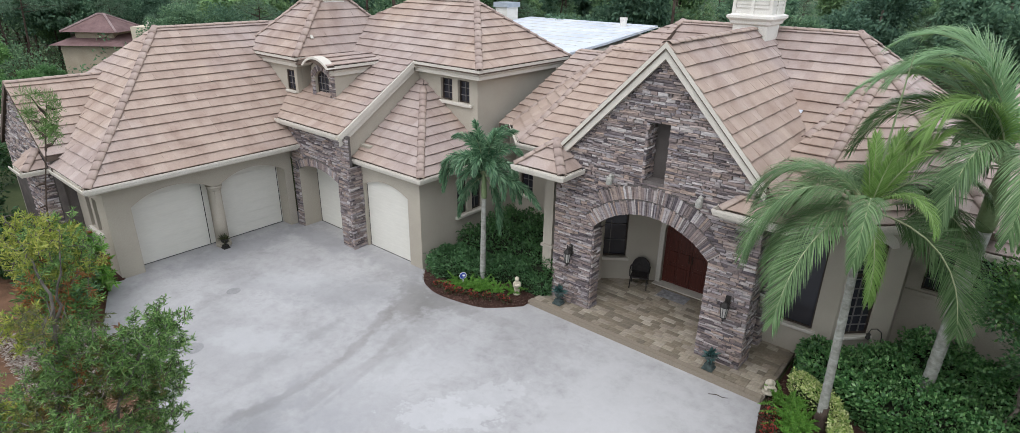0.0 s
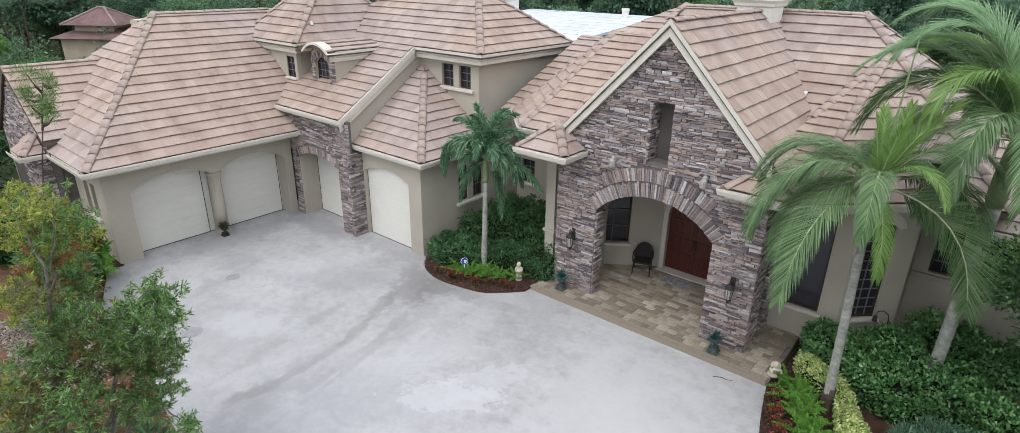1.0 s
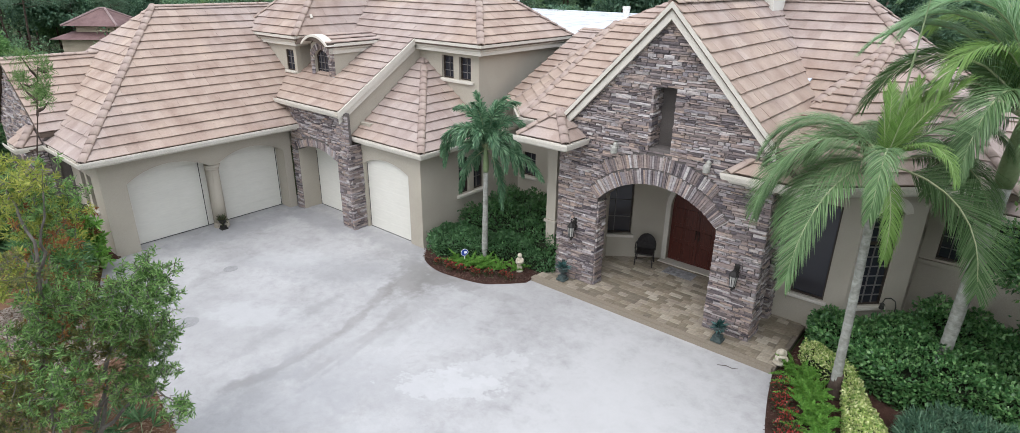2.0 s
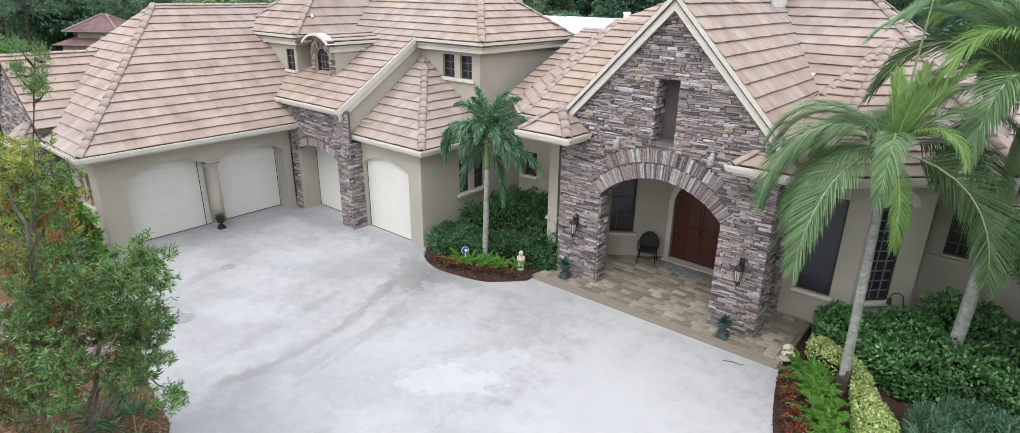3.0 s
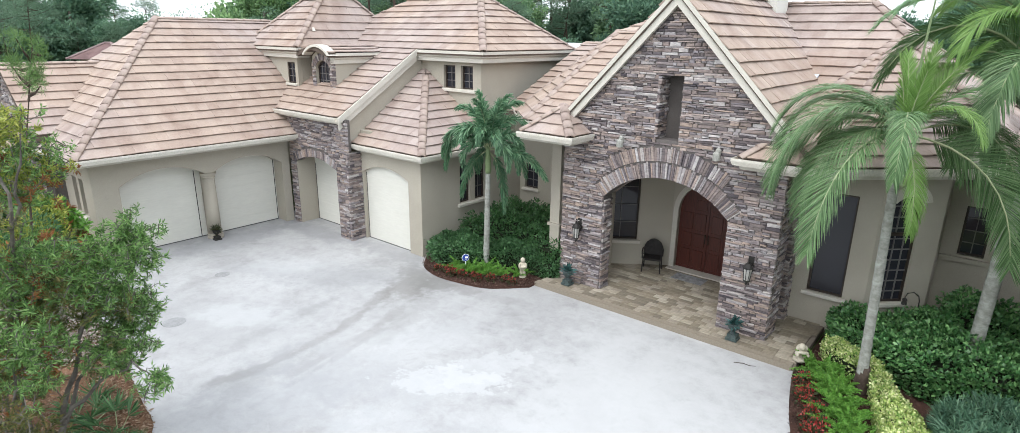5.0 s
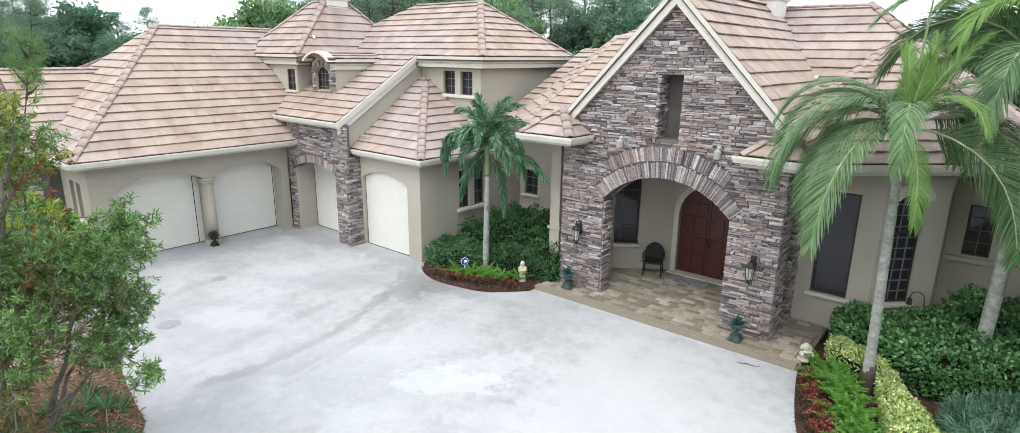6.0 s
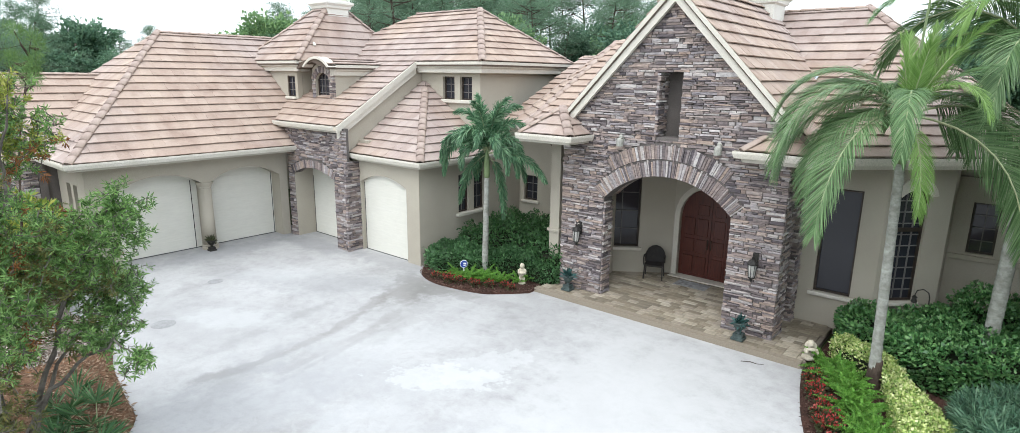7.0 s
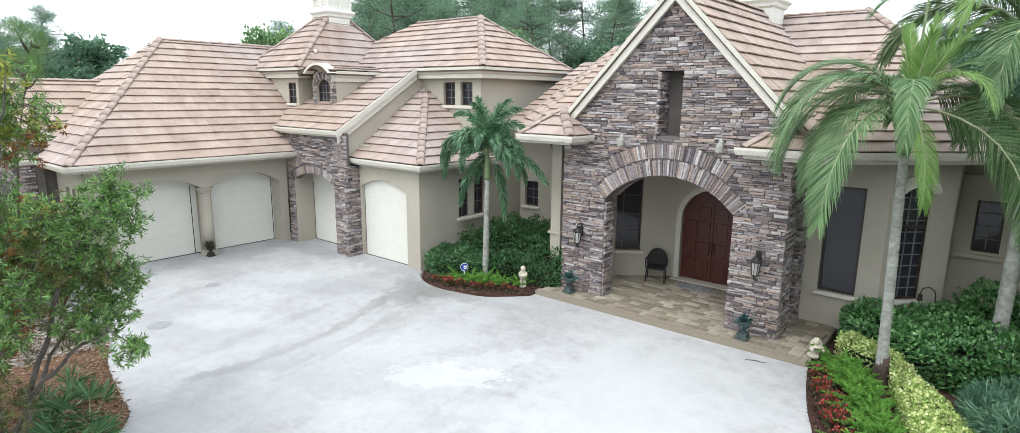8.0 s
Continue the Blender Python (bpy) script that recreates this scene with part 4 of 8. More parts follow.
Heap().tube([(-10.1, 13.9, 0.25), (-10.1, 13.9, 3.75), (-10.1, 13.7, 3.98)], 0.045, 8).make("downspout", mottled("brown_downspout", (0.10, 0.075, 0.055), (0.15, 0.115, 0.09), 3, 30, 0.5), house)
bevelled(Heap().prism([(-4.40, 17.22, 5.67), (-4.24, 17.23, 5.68), (-4.22, 17.33, 5.755), (-4.38, 17.32, 5.745)], (0, 0, 0.03)).make("flashing", WHITE_ROOF, house), 0.006)
bevelled(Heap().prism([(-20.2, 12.84, 6.66), (-20.2, 12.96, 6.66), (-20.29, 12.96, 6.785), (-20.29, 12.87, 6.785)], (0.03, 0, 0.03)).make("flashing", TRIM, house), 0.006)
# front door: two arched mahogany leaves with raised panels
WOOD = Nodes("mahogany", 0.35, 0, 0.45)
_g = WOOD.ramp(WOOD.noise(3.0, 6, 0.6, (14, 14, 1)), [(0.3, (0.045, 0.012, 0.009)), (0.55, (0.085, 0.022, 0.015)), (0.75, (0.12, 0.034, 0.021))])
WOOD.bump(WOOD.noise(6, 5, 0.6, (14, 14, 1)), 0.15, 0.004)
WOOD = WOOD.done(_g)
door = tagged(new("front_door"), "dark red mahogany arched double door, closed")
door.parent = house
for side in (-1, 1):
    mid = -6.175
    ring = [p for p in opening(-7.05, -5.3, 0.06, 1.85, 2.75)]
    ring = [(max(x, mid + 0.006) if side > 0 else min(x, mid - 0.006), z) for x, z in ring]
    clean = [p for i, p in enumerate(ring) if i == 0 or (Vector(p) - Vector(ring[i - 1])).length > 0.004]
    top = max(z for x, z in clean)
    leaf = Heap().prism([(x, 16.06, z) for x, z in clean if z <= top], (0, 0.06, 0)).make("door_leaf", WOOD, door)
    for r, (z0, z1) in enumerate(((0.22, 0.75), (0.85, 1.25), (1.35, 1.85), (1.95, 2.25))):
        for c in range(2):
            x0 = mid + side * (0.08 + c * 0.38)
            x1 = mid + side * (0.40 + c * 0.38)
            if r == 3 and c == 1:
                continue
            bevelled(Heap().box(min(x0, x1), max(x0, x1), 16.046, 16.061, z0, z1).make("door_panel", WOOD, leaf), 0.012)
    Heap().turned([(0.012, 0), (0.02, 0.02), (0.012, 0.14), (0.02, 0.26), (0.012, 0.28)], (mid + side * 0.05, 16.0, 1.0), 8).make("door_handle", FRAME, leaf)
_o, _i = opening(-7.19, -5.16, 0.06, 1.85, 2.90), opening(-7.05, -5.3, 0.06, 1.85, 2.75)
_h = Heap()
for i in range(len(_o) - 1):
    _h.add([(p[0], y, p[1]) for y in (15.89, 15.947) for p in (_o[i], _o[i + 1], _i[i + 1], _i[i])], [(0, 1, 2, 3), (7, 6, 5, 4), (0, 4, 5, 1), (3, 2, 6, 7), (1, 5, 6, 2), (0, 3, 7, 4)])
_h.make("door_surround", TRIM, house)
Heap().box(-7.2, -5.15, 15.7, 16.1, 0.1, 0.14).make("door_threshold", TRIM, house)


# cupolas
def cupola(x, y, z, side, drop, height, turn=0.0):
    c = tagged(new("cupola"), "white louvred roof cupola with moulded base")
    c.parent = house
    c.matrix_basis = pose(x, y, z, 0, 0, turn)
    s = side / 2

    def ring(name, prof):
        vs = [(sx * r, sy * r, zz) for r, zz in prof for sx, sy in ((-1, -1), (1, -1), (1, 1), (-1, 1))]
        fs = [(a * 4 + i, a * 4 + (i + 1) % 4, (a + 1) * 4 + (i + 1) % 4, (a + 1) * 4 + i) for a in range(len(prof) - 1) for i in range(4)]
        fs += [(3, 2, 1, 0), tuple((len(prof) - 1) * 4 + i for i in range(4))]
        return part(name, Heap().add(vs, fs), CUP, c)

    ring("skirt", [(s * 0.86, -drop), (s * 0.90, 0.0), (s * 1.02, 0.04), (s * 1.06, 0.12), (s * 1.2, 0.2), (s * 1.2, 0.27), (s * 1.0, 0.31)])
    ring("body", [(s * 0.93, 0.31), (s * 0.93, height)])
    ring("roof", [(s * 1.0, height), (s * 1.25, height + 0.06), (s * 1.25, height + 0.14), (0.12, height + 0.7), (0.02, height + 0.95)])
    for k in range(4):
        for side_u in (-0.46, 0.46):
            for q in range(8):
                zz = 0.48 + q * (height - 0.7) / 8
                sl = part("louvre", Heap().box(-s * 0.36 + side_u * s, s * 0.36 + side_u * s, -s * 0.93 - 0.03, -s * 0.93 + 0.005, zz, zz + 0.05), CUP, c)
                sl.matrix_basis = pose(0, 0, 0, 0, 0, 90 * k)
        for u in (-0.93, 0.0, 0.93):
            st = part("stile", Heap().box(u * s - 0.05, u * s + 0.05, -s * 0.93 - 0.035, -s * 0.93, 0.31, height - 0.02), CUP, c)
            st.matrix_basis = pose(0, 0, 0, 0, 0, 90 * k)
    return c


CUP = mottled("cupola_paint", (0.66, 0.64, 0.58), (0.72, 0.70, 0.65), 2, 40, 0.6, 0.05)
cupola(-21.55, 14.6, 8.12, 1.05, 1.2, 1.5)
cupola(-6.35, 18.9, 7.75, 1.12, 1.5, 1.5)

# ---- ledge stone ----
BRICKS = []


def stone_piece(o, u, w, n, u0, u1, z0, z1, depth, rg):
    """One split-faced stone on a wall: o origin, u along, w up, n outward. Its face is broken into four uneven facets."""
    j = 0.008
    c = [(u0 + rg.uniform(0, j), z0 + rg.uniform(-0.004, j)), (u1 - rg.uniform(0, j), z0 + rg.uniform(0, j)), (u1 - rg.uniform(0, j), z1 - rg.uniform(0, j)), (u0 + rg.uniform(0, j), z1 - rg.uniform(0, j))]
    back = [o + u * a + w * b - n * 0.03 for a, b in c]
    cu, cz = (u0 + u1) / 2, (z0 + z1) / 2
    slim = 1 - rg.uniform(0.008, 0.03) / max(0.05, u1 - u0)
    front = [o + u * (cu + (a - cu) * slim) + w * (cz + (b - cz) * rg.uniform(0.86, 0.98)) + n * (depth + rg.uniform(-0.014, 0.010)) for a, b in c]
    peak = [o + u * (cu + (u1 - u0) * rg.uniform(-0.3, 0.3)) + w * (cz + (z1 - z0) * rg.uniform(-0.25, 0.25)) + n * (depth + rg.uniform(0.0, 0.016))]
    return [tuple(p) for p in back + front + peak], [(4, 5, 8), (5, 6, 8), (6, 7, 8), (7, 4, 8), (0, 1, 5, 4), (1, 2, 6, 5), (2, 3, 7, 6), (3, 0, 4, 7)]


def ledge(parent, o, u, n, z0, z1, spans, seed, single=None):
    """Courses of ledge stone between z0 and z1; spans(z) gives the stretches of wall at a height. Tall stones break into two thin ones here and there."""
    rg = random.Random(seed)
    o, u, n, w = Vector(o), Vector(u).normalized(), Vector(n).normalized(), Vector((0, 0, 1))
    heap = Heap()
    z = z0
    while z < z1 - 0.02:
        h = min(rg.choice((0.036, 0.042, 0.05, 0.056, 0.066, 0.09)) * rg.uniform(0.9, 1.1), z1 - z)
        for a, b in spans(z + h / 2):
            x = a
            while x < b - 0.015:
                ln = rg.choice((0.11, 0.15, 0.20, 0.26, 0.32, 0.40, 0.50)) * rg.uniform(0.8, 1.2)
                e = b if b - x - ln < 0.09 else x + ln
                cuts = [0.0, 1.0]
                if h > 0.085 and rg.random() < 0.7:
                    cuts = [0.0, rg.uniform(0.38, 0.62), 1.0]
                for lo, hi in zip(cuts, cuts[1:]):
                    mids = [x, e]
                    if len(cuts) == 3 and e - x > 0.3 and rg.random() < 0.4:
                        mids = [x, x + (e - x) * rg.uniform(0.35, 0.65), e]
                    for m0, m1 in zip(mids, mids[1:]):
                        vs, fs = stone_piece(o, u, w, n, m0 - rg.uniform(0.0, 0.010), m1 - 0.002, z + h * lo + rg.uniform(-0.009, 0.003), z + h * hi + rg.uniform(-0.006, 0.007), rg.uniform(0.012, 0.054), rg)
                        if single and single(m0, z) and len(BRICKS) < 300:
                            BRICKS.append((vs, fs, parent))
                        else:
                            heap.add(vs, fs)
                x = e
        z += h
    ob = mesh_of("ledge_stone", heap.v, heap.f, STONE)
    tagged(new("ledge_stone", ob), "grey, tan and brown stacked ledge stone", kind="stuff").parent = parent


def minus(spans, a, b):
    out = []
    for s, e in spans:
        if b <= s or a >= e:
            out.append((s, e))
            continue
        if a - s > 0.02:
            out.append((s, a))
        if e - b > 0.02:
            out.append((b, e))
    return out


ARCH_R = (1.62 ** 2 + 0.72 ** 2) / 1.44
ARCH_Z = 3.42 - ARCH_R


def arch_reach(z):
    """How far from the arch's middle the opening and its two rings of stones reach at a height."""
    if z <= 2.70:
        best = 1.62
    else:
        best = 0.0
    for k in range(130):
        x = k * 0.02
        d = z - ARCH_Z
        rad, ang = math.hypot(x, d), math.atan2(x, d)
        if (rad < ARCH_R + 0.41 and ang < 0.838) or (rad < ARCH_R + 0.79 and ang < 0.58):
            best = max(best, x)
    return best


def entry_spans(z):
    s = [(-9.14 if z < 4.15 else -8.9, -3.48)]
    if z > 4.6:
        k = (7.42 - z) / 1.035
        s = [(max(-8.9, -6.27 - k), min(-3.48, -6.27 + k))]
    if z < 4.3:
        r = arch_reach(z)
        s = minus(s, -6.24 - r, -6.24 + r) if r else s
    if 4.30 < z < 5.83:
        s = minus(s, -6.54, -5.98)
    return s


ledge(entry_core, (0, EY + 0.06, 0), (1, 0, 0), (0, -1, 0), 0.10, 7.36, entry_spans, 1, lambda x, z: z < 2.4 and x > -4.7)
ledge(entry_core, (-7.86, 0, 0), (0, 1, 0), (1, 0, 0), 0.10, 2.62, lambda z: [(13.06, 13.48)], 2)
ledge(entry_core, (-3.52, 0, 0), (0, 1, 0), (1, 0, 0), 0.10, 4.5, lambda z: [(13.06, 13.80)], 3)
ledge(entry_core, (-9.1, 0, 0), (0, 1, 0), (-1, 0, 0), 0.10, 4.15, lambda z: [(13.06, 13.46)], 4)
ledge(entry_core, (-6.54, 0, 0), (0, 1, 0), (1, 0, 0), 4.34, 5.83, lambda z: [(13.0, 13.5)], 5)
ledge(entry_core, (-3.54, 0, 0), (0, 1, 0), (1, 0, 0), 0.10, 4.0, lambda z: [(14.42, 14.88)] if z < 2.75 else [(13.8, 14.88)], 6)
ledge(entry_core, (0, 14.44, 0), (1, 0, 0), (0, -1, 0), 0.10, 2.7, lambda z: [(-3.95, -3.52)], 7)
PORTAL = bpy.data.objects["portal_wall"]


def portal_spans(z):
    s = [(-19.72, -16.25)]
    if z < 2.28:
        return minus(s, -19.36, -16.93)
    if z < 2.86:
        hw = 1.2 + (0.1 if z < 2.5 else 0.0) - max(0.0, (z - 2.6)) * 2.2
        return minus(s, -18.165 - hw, -18.165 + hw)
    return s


ledge(PORTAL, (0, DY + 0.06, 0), (1, 0, 0), (0, -1, 0), 0.0, 3.93, portal_spans, 8)
ledge(PORTAL, (-16.29, 0, 0), (0, 1, 0), (1, 0, 0), 0.0, 2.95, lambda z: [(11.2, 11.86)], 9)
ledge(bpy.data.objects["left_wing_wall"], (-22.36, 0, 0), (0, 1, 0), (1, 0, 0), 0.0, 3.1, lambda z: [(4.25, 4.62)], 11)
ledge(bpy.data.objects["left_wing_wall"], (0, 4.3, 0), (1, 0, 0), (0, -1, 0), 0.0, 3.1, lambda z: [(-24.0, -22.33)], 12)
ledge(bpy.data.objects["left_gable_wall"], (0, 4.62, 0), (1, 0, 0), (0, -1, 0), 2.2, 5.2, lambda z: [(max(-27.3, -24.66 - (5.4 - z) / 0.8), min(-22.35, -24.66 + (5.4 - z) / 0.8))], 14)
ledge(bpy.data.objects["dormer_front"], (0, 12.3, 0), (1, 0, 0), (0, -1, 0), 4.5, 6.0,
      lambda z: minus([(-19.52, -18.18)], -19.32, -18.48) if z < 5.46 else ([(-19.52, -19.42), (-18.36, -18.18)] if z < 5.7 else []), 13)


def voussoirs(parent, cx, spring, crown, half, y, thick, depth, width, seed, lift=0.0, as_parts=True, reach=9.0):
    """A ring of arch stones outside an arch; lift starts the ring further out."""
    rg = random.Random(seed)
    h = crown - spring
    r = (half * half + h * h) / (2 * h)
    a0 = math.asin(min(1.0, half / r))
    a0 = min(a0, reach)
    zc = crown - r
    a = -a0
    heap = Heap()
    while a < a0 - 0.01:
        da = width * rg.uniform(0.5, 1.4) / (r + lift)
        b = min(a + da, a0)
        r0, r1 = r + lift + 0.006, r + lift + thick * rg.uniform(0.84, 1.0)
        dep = rg.uniform(0.012, 0.045)
        g = 0.004 / r
        c = [(a + g, r0), (b - g, r0), (b - g, r1), (a + g, r1)]
        front = [(cx + q * math.sin(p), y - dep + rg.uniform(-0.008, 0.008), zc + q * math.cos(p)) for p, q in c]
        back = [(cx + q * math.sin(p), y + depth, zc + q * math.cos(p)) for p, q in c]
        vs, fs = front + back, [(0, 1, 2, 3), (0, 4, 5, 1), (1, 5, 6, 2), (2, 6, 7, 3), (3, 7, 4, 0)]
        if as_parts:
            new("arch_stone", mesh_of("arch_stone", vs, fs, STONE_PIECE)).parent = parent
        else:
            heap.add(vs, fs)
        a = b
    if not as_parts:
        tagged(new("arch_stone", mesh_of("arch_stone", heap.v, heap.f, STONE)), kind="stuff").parent = parent


voussoirs(entry_core, -6.24, 2.70, 3.42, 1.62, EY + 0.055, 0.40, 0.72, 0.052, 21)
voussoirs(entry_core, -6.24, 2.70, 3.42, 1.62, EY + 0.055, 0.37, 0.05, 0.055, 22, 0.41, reach=0.575)
voussoirs(PORTAL, -18.165, 2.28, 2.56, 1.2, DY + 0.055, 0.28, 0.3, 0.07, 23)
voussoirs(bpy.data.objects["dormer_front"], -18.9, 5.48, 5.72, 0.42, 12.295, 0.24, 0.05, 0.06, 24)
for vs, fs, parent in BRICKS:
    new("stone", mesh_of("stone", vs, fs, STONE_PIECE)).parent = parent
for vs, fs, parent in SINGLE_TILES:
    new("roof_tile", mesh_of("roof_tile", vs, fs, TILE_PIECE)).parent = parent

# ---- porch floor ----
def paver_material(per_object):
    k = Nodes("tan_paver_piece" if per_object else "tan_paver", 0.8, 0, 0.25)
    tone = k.ramp(k.each() if per_object else k.island(), [(0.0, (0.200, 0.174, 0.138)), (0.25, (0.260, 0.224, 0.168)), (0.5, (0.315, 0.274, 0.208)), (0.75, (0.355, 0.314, 0.258)), (0.9, (0.40, 0.355, 0.278)), (1.0, (0.48, 0.435, 0.36))])
    grain = k.ramp(k.noise(14, 5, 0.7), [(0.3, (0.74,) * 3), (0.7, (1.14,) * 3)])
    damp = k.ramp(k.noise(1.1, 4, 0.6), [(0.36, (0.80, 0.78, 0.76)), (0.56, (1.0, 1.0, 1.0)), (0.7, (1.06, 1.05, 1.03))])
    k.bump(k.noise(40, 4), 0.3, 0.006)
    return k.done(k.mix(1.0, k.mix(1.0, tone, grain, "MULTIPLY"), damp, "MULTIPLY"))


PAVER, PAVER_REST = paver_material(True), paver_material(False)
porch = slab("porch_floor", [(-9.45, 12.34), (-2.64, 12.34), (-2.64, 15.2), (-3.4, 16.0), (-9.2, 16.0), (-9.2, 13.2), (-9.45, 12.9)], 0.085, 0.12, mottled("sanded_joint", (0.14, 0.118, 0.095), (0.20, 0.172, 0.138), 3, 40, 0.95), "porch floor of tan concrete pavers", "porch floor")
_rg = random.Random(5)


def paver_mesh(w, d, hgt=0.03, foot=-0.02, b=0.0028, c=0.005, material=PAVER):
    vs = [(b, b, foot), (w - b, b, foot), (w - b, d - b, foot), (b, d - b, foot), (b, b, hgt - c), (w - b, b, hgt - c), (w - b, d - b, hgt - c), (b, d - b, hgt - c),
          (b + c, b + c, hgt), (w - b - c, b + c, hgt), (w - b - c, d - b - c, hgt), (b + c, d - b - c, hgt)]
    fs = [(8, 9, 10, 11)] + [(i, (i + 1) % 4, 4 + (i + 1) % 4, 4 + i) for i in range(4)] + [(4 + i, 4 + (i + 1) % 4, 8 + (i + 1) % 4, 8 + i) for i in range(4)]
    return mesh_of("paver", vs, fs, material)


EDGE_MAT = mottled("edge_paver", (0.23, 0.195, 0.15), (0.29, 0.25, 0.195), 3, 40, 0.8, 0.3)
PM = {w: paver_mesh(w, 0.18) for w in (0.18, 0.27, 0.36)}
EDGE = paver_mesh(0.13, 0.2, 0.036, -0.09, 0.0015, 0.006, EDGE_MAT)
_rest, _laid = Heap(), 0
y = 12.52
while y < 15.9:
    x = -9.4 + _rg.choice((0, 0.09, 0.18)) - 0.18
    while x < -2.7:
        w = _rg.choice((0.18, 0.27, 0.27, 0.36))
        if x + w > -2.62:
            w = 0.18
        inside = x > -9.42 and x + w < -2.6 and not (y > 13.0 and x < -8.9) and y + 0.18 < 16.0 and not (y > 15.0 and x > -3.4)
        if inside:
            z = 0.085 + _rg.uniform(-0.002, 0.003)
            if _laid < 240:
                p = new("paver", PM[w])
                p.parent = porch
                p.location = (x, y, z)
                _laid += 1
            else:
                _rest.add([(x + v.co.x, y + v.co.y, z + v.co.z) for v in PM[w].vertices], [tuple(f.vertices) for f in PM[w].polygons])
        x += w
    y += 0.18
tagged(_rest.make("pavers_behind", PAVER_REST, porch), kind="stuff")
x = -9.45
while x < -2.7:
    p = new("edge_paver", EDGE)
    p.parent = porch
    p.location = (x, 12.30, 0.085)
    x += 0.13

# ---- plants ----
LEAF_DARK = leaf_material("dark_leaf", (0.015, 0.046, 0.015), (0.028, 0.080, 0.023), (0.052, 0.130, 0.038))
LEAF_REAR = leaf_material("rear_hedge_leaf", (0.034, 0.090, 0.032), (0.058, 0.142, 0.047), (0.105, 0.215, 0.074))
LEAF_MID = leaf_material("hedge_leaf", (0.038, 0.098, 0.039), (0.069, 0.158, 0.059), (0.125, 0.245, 0.10))
LEAF_LIME = leaf_material("lime_leaf", (0.15, 0.30, 0.060), (0.48, 0.58, 0.18), (0.82, 0.82, 0.47))
LEAF_FERN = leaf_material("fern_leaf", (0.085, 0.225, 0.034), (0.165, 0.37, 0.056), (0.27, 0.48, 0.10))
LEAF_TREE = leaf_material("myrtle_leaf", (0.045, 0.110, 0.030), (0.092, 0.205, 0.050), (0.20, 0.34, 0.10))
LEAF_PALM = leaf_material("palm_leaf", (0.072, 0.140, 0.052), (0.130, 0.230, 0.092), (0.235, 0.345, 0.165), 0.34, False, 0.28)
LEAF_PALM_YOUNG = leaf_material("young_palm_leaf", (0.17, 0.30, 0.075), (0.23, 0.38, 0.105), (0.32, 0.47, 0.16), 0.32, False, 0.45)
LEAF_LILY = leaf_material("lily_grass_leaf", (0.050, 0.120, 0.075), (0.095, 0.195, 0.115), (0.17, 0.28, 0.17))
LEAF_GLOSS = leaf_material("glossy_hedge_leaf", (0.042, 0.122, 0.040), (0.100, 0.236, 0.076), (0.22, 0.39, 0.145), 0.32)
# needles and woods leaves paler and bluer: distance haze put into their colours
NEEDLE = leaf_material("hazed_pine_needle", (0.080, 0.145, 0.092), (0.130, 0.215, 0.135), (0.20, 0.30, 0.185), 0.6)
WOODS = leaf_material("hazed_woods_leaf", (0.095, 0.175, 0.108), (0.140, 0.240, 0.138), (0.21, 0.325, 0.180), 0.7, True, 0.35)
RED_PETAL = leaf_material("red_petal", (0.32, 0.028, 0.028), (0.46, 0.055, 0.05), (0.58, 0.16, 0.14))
LEAF_BRONZE = leaf_material("bronze_leaf", (0.045, 0.060, 0.026), (0.080, 0.088, 0.042), (0.13, 0.135, 0.065))
TEAL = leaf_material("verdigris_leaf", (0.03, 0.085, 0.08), (0.055, 0.13, 0.12), (0.10, 0.20, 0.185))
BARK = mottled("grey_bark", (0.10, 0.085, 0.07), (0.20, 0.175, 0.145), 4, 30, 0.95, 0.7, 0.1, 0.02)
PINE_BARK = mottled("pine_bark", (0.055, 0.040, 0.032), (0.11, 0.085, 0.068), 4, 30, 0.95, 0.8, 0.1, 0.03)
PALM_BARK = Nodes("palm_bark", 0.9, 0, 0.15)
_r = PALM_BARK.ramp(PALM_BARK.noise(2.2, 5, 0.65, (1.2, 1.2, 3.0)), [(0.3, (0.225, 0.226, 0.200)), (0.5, (0.300, 0.302, 0.272)), (0.7, (0.380, 0.382, 0.352))])
PALM_BARK.bump(PALM_BARK.noise(3.0, 4, 0.6, (0.5, 0.5, 6.0)), 0.6, 0.02)
PALM_BARK = PALM_BARK.done(PALM_BARK.mix(1.0, _r, PALM_BARK.ramp(PALM_BARK.noise(14, 5), [(0.35, (0.82, 0.81, 0.78)), (0.5, (1.0,) * 3), (0.66, (1.18, 1.18, 1.16))]), "MULTIPLY"))
SHAFT = mottled("green_crownshaft", (0.14, 0.20, 0.09), (0.22, 0.27, 0.14), 2, 20, 0.5, 0.1)
RACHIS = mottled("frond_stem", (0.27, 0.31, 0.16), (0.38, 0.40, 0.25), 3, 20, 0.6, 0.1)


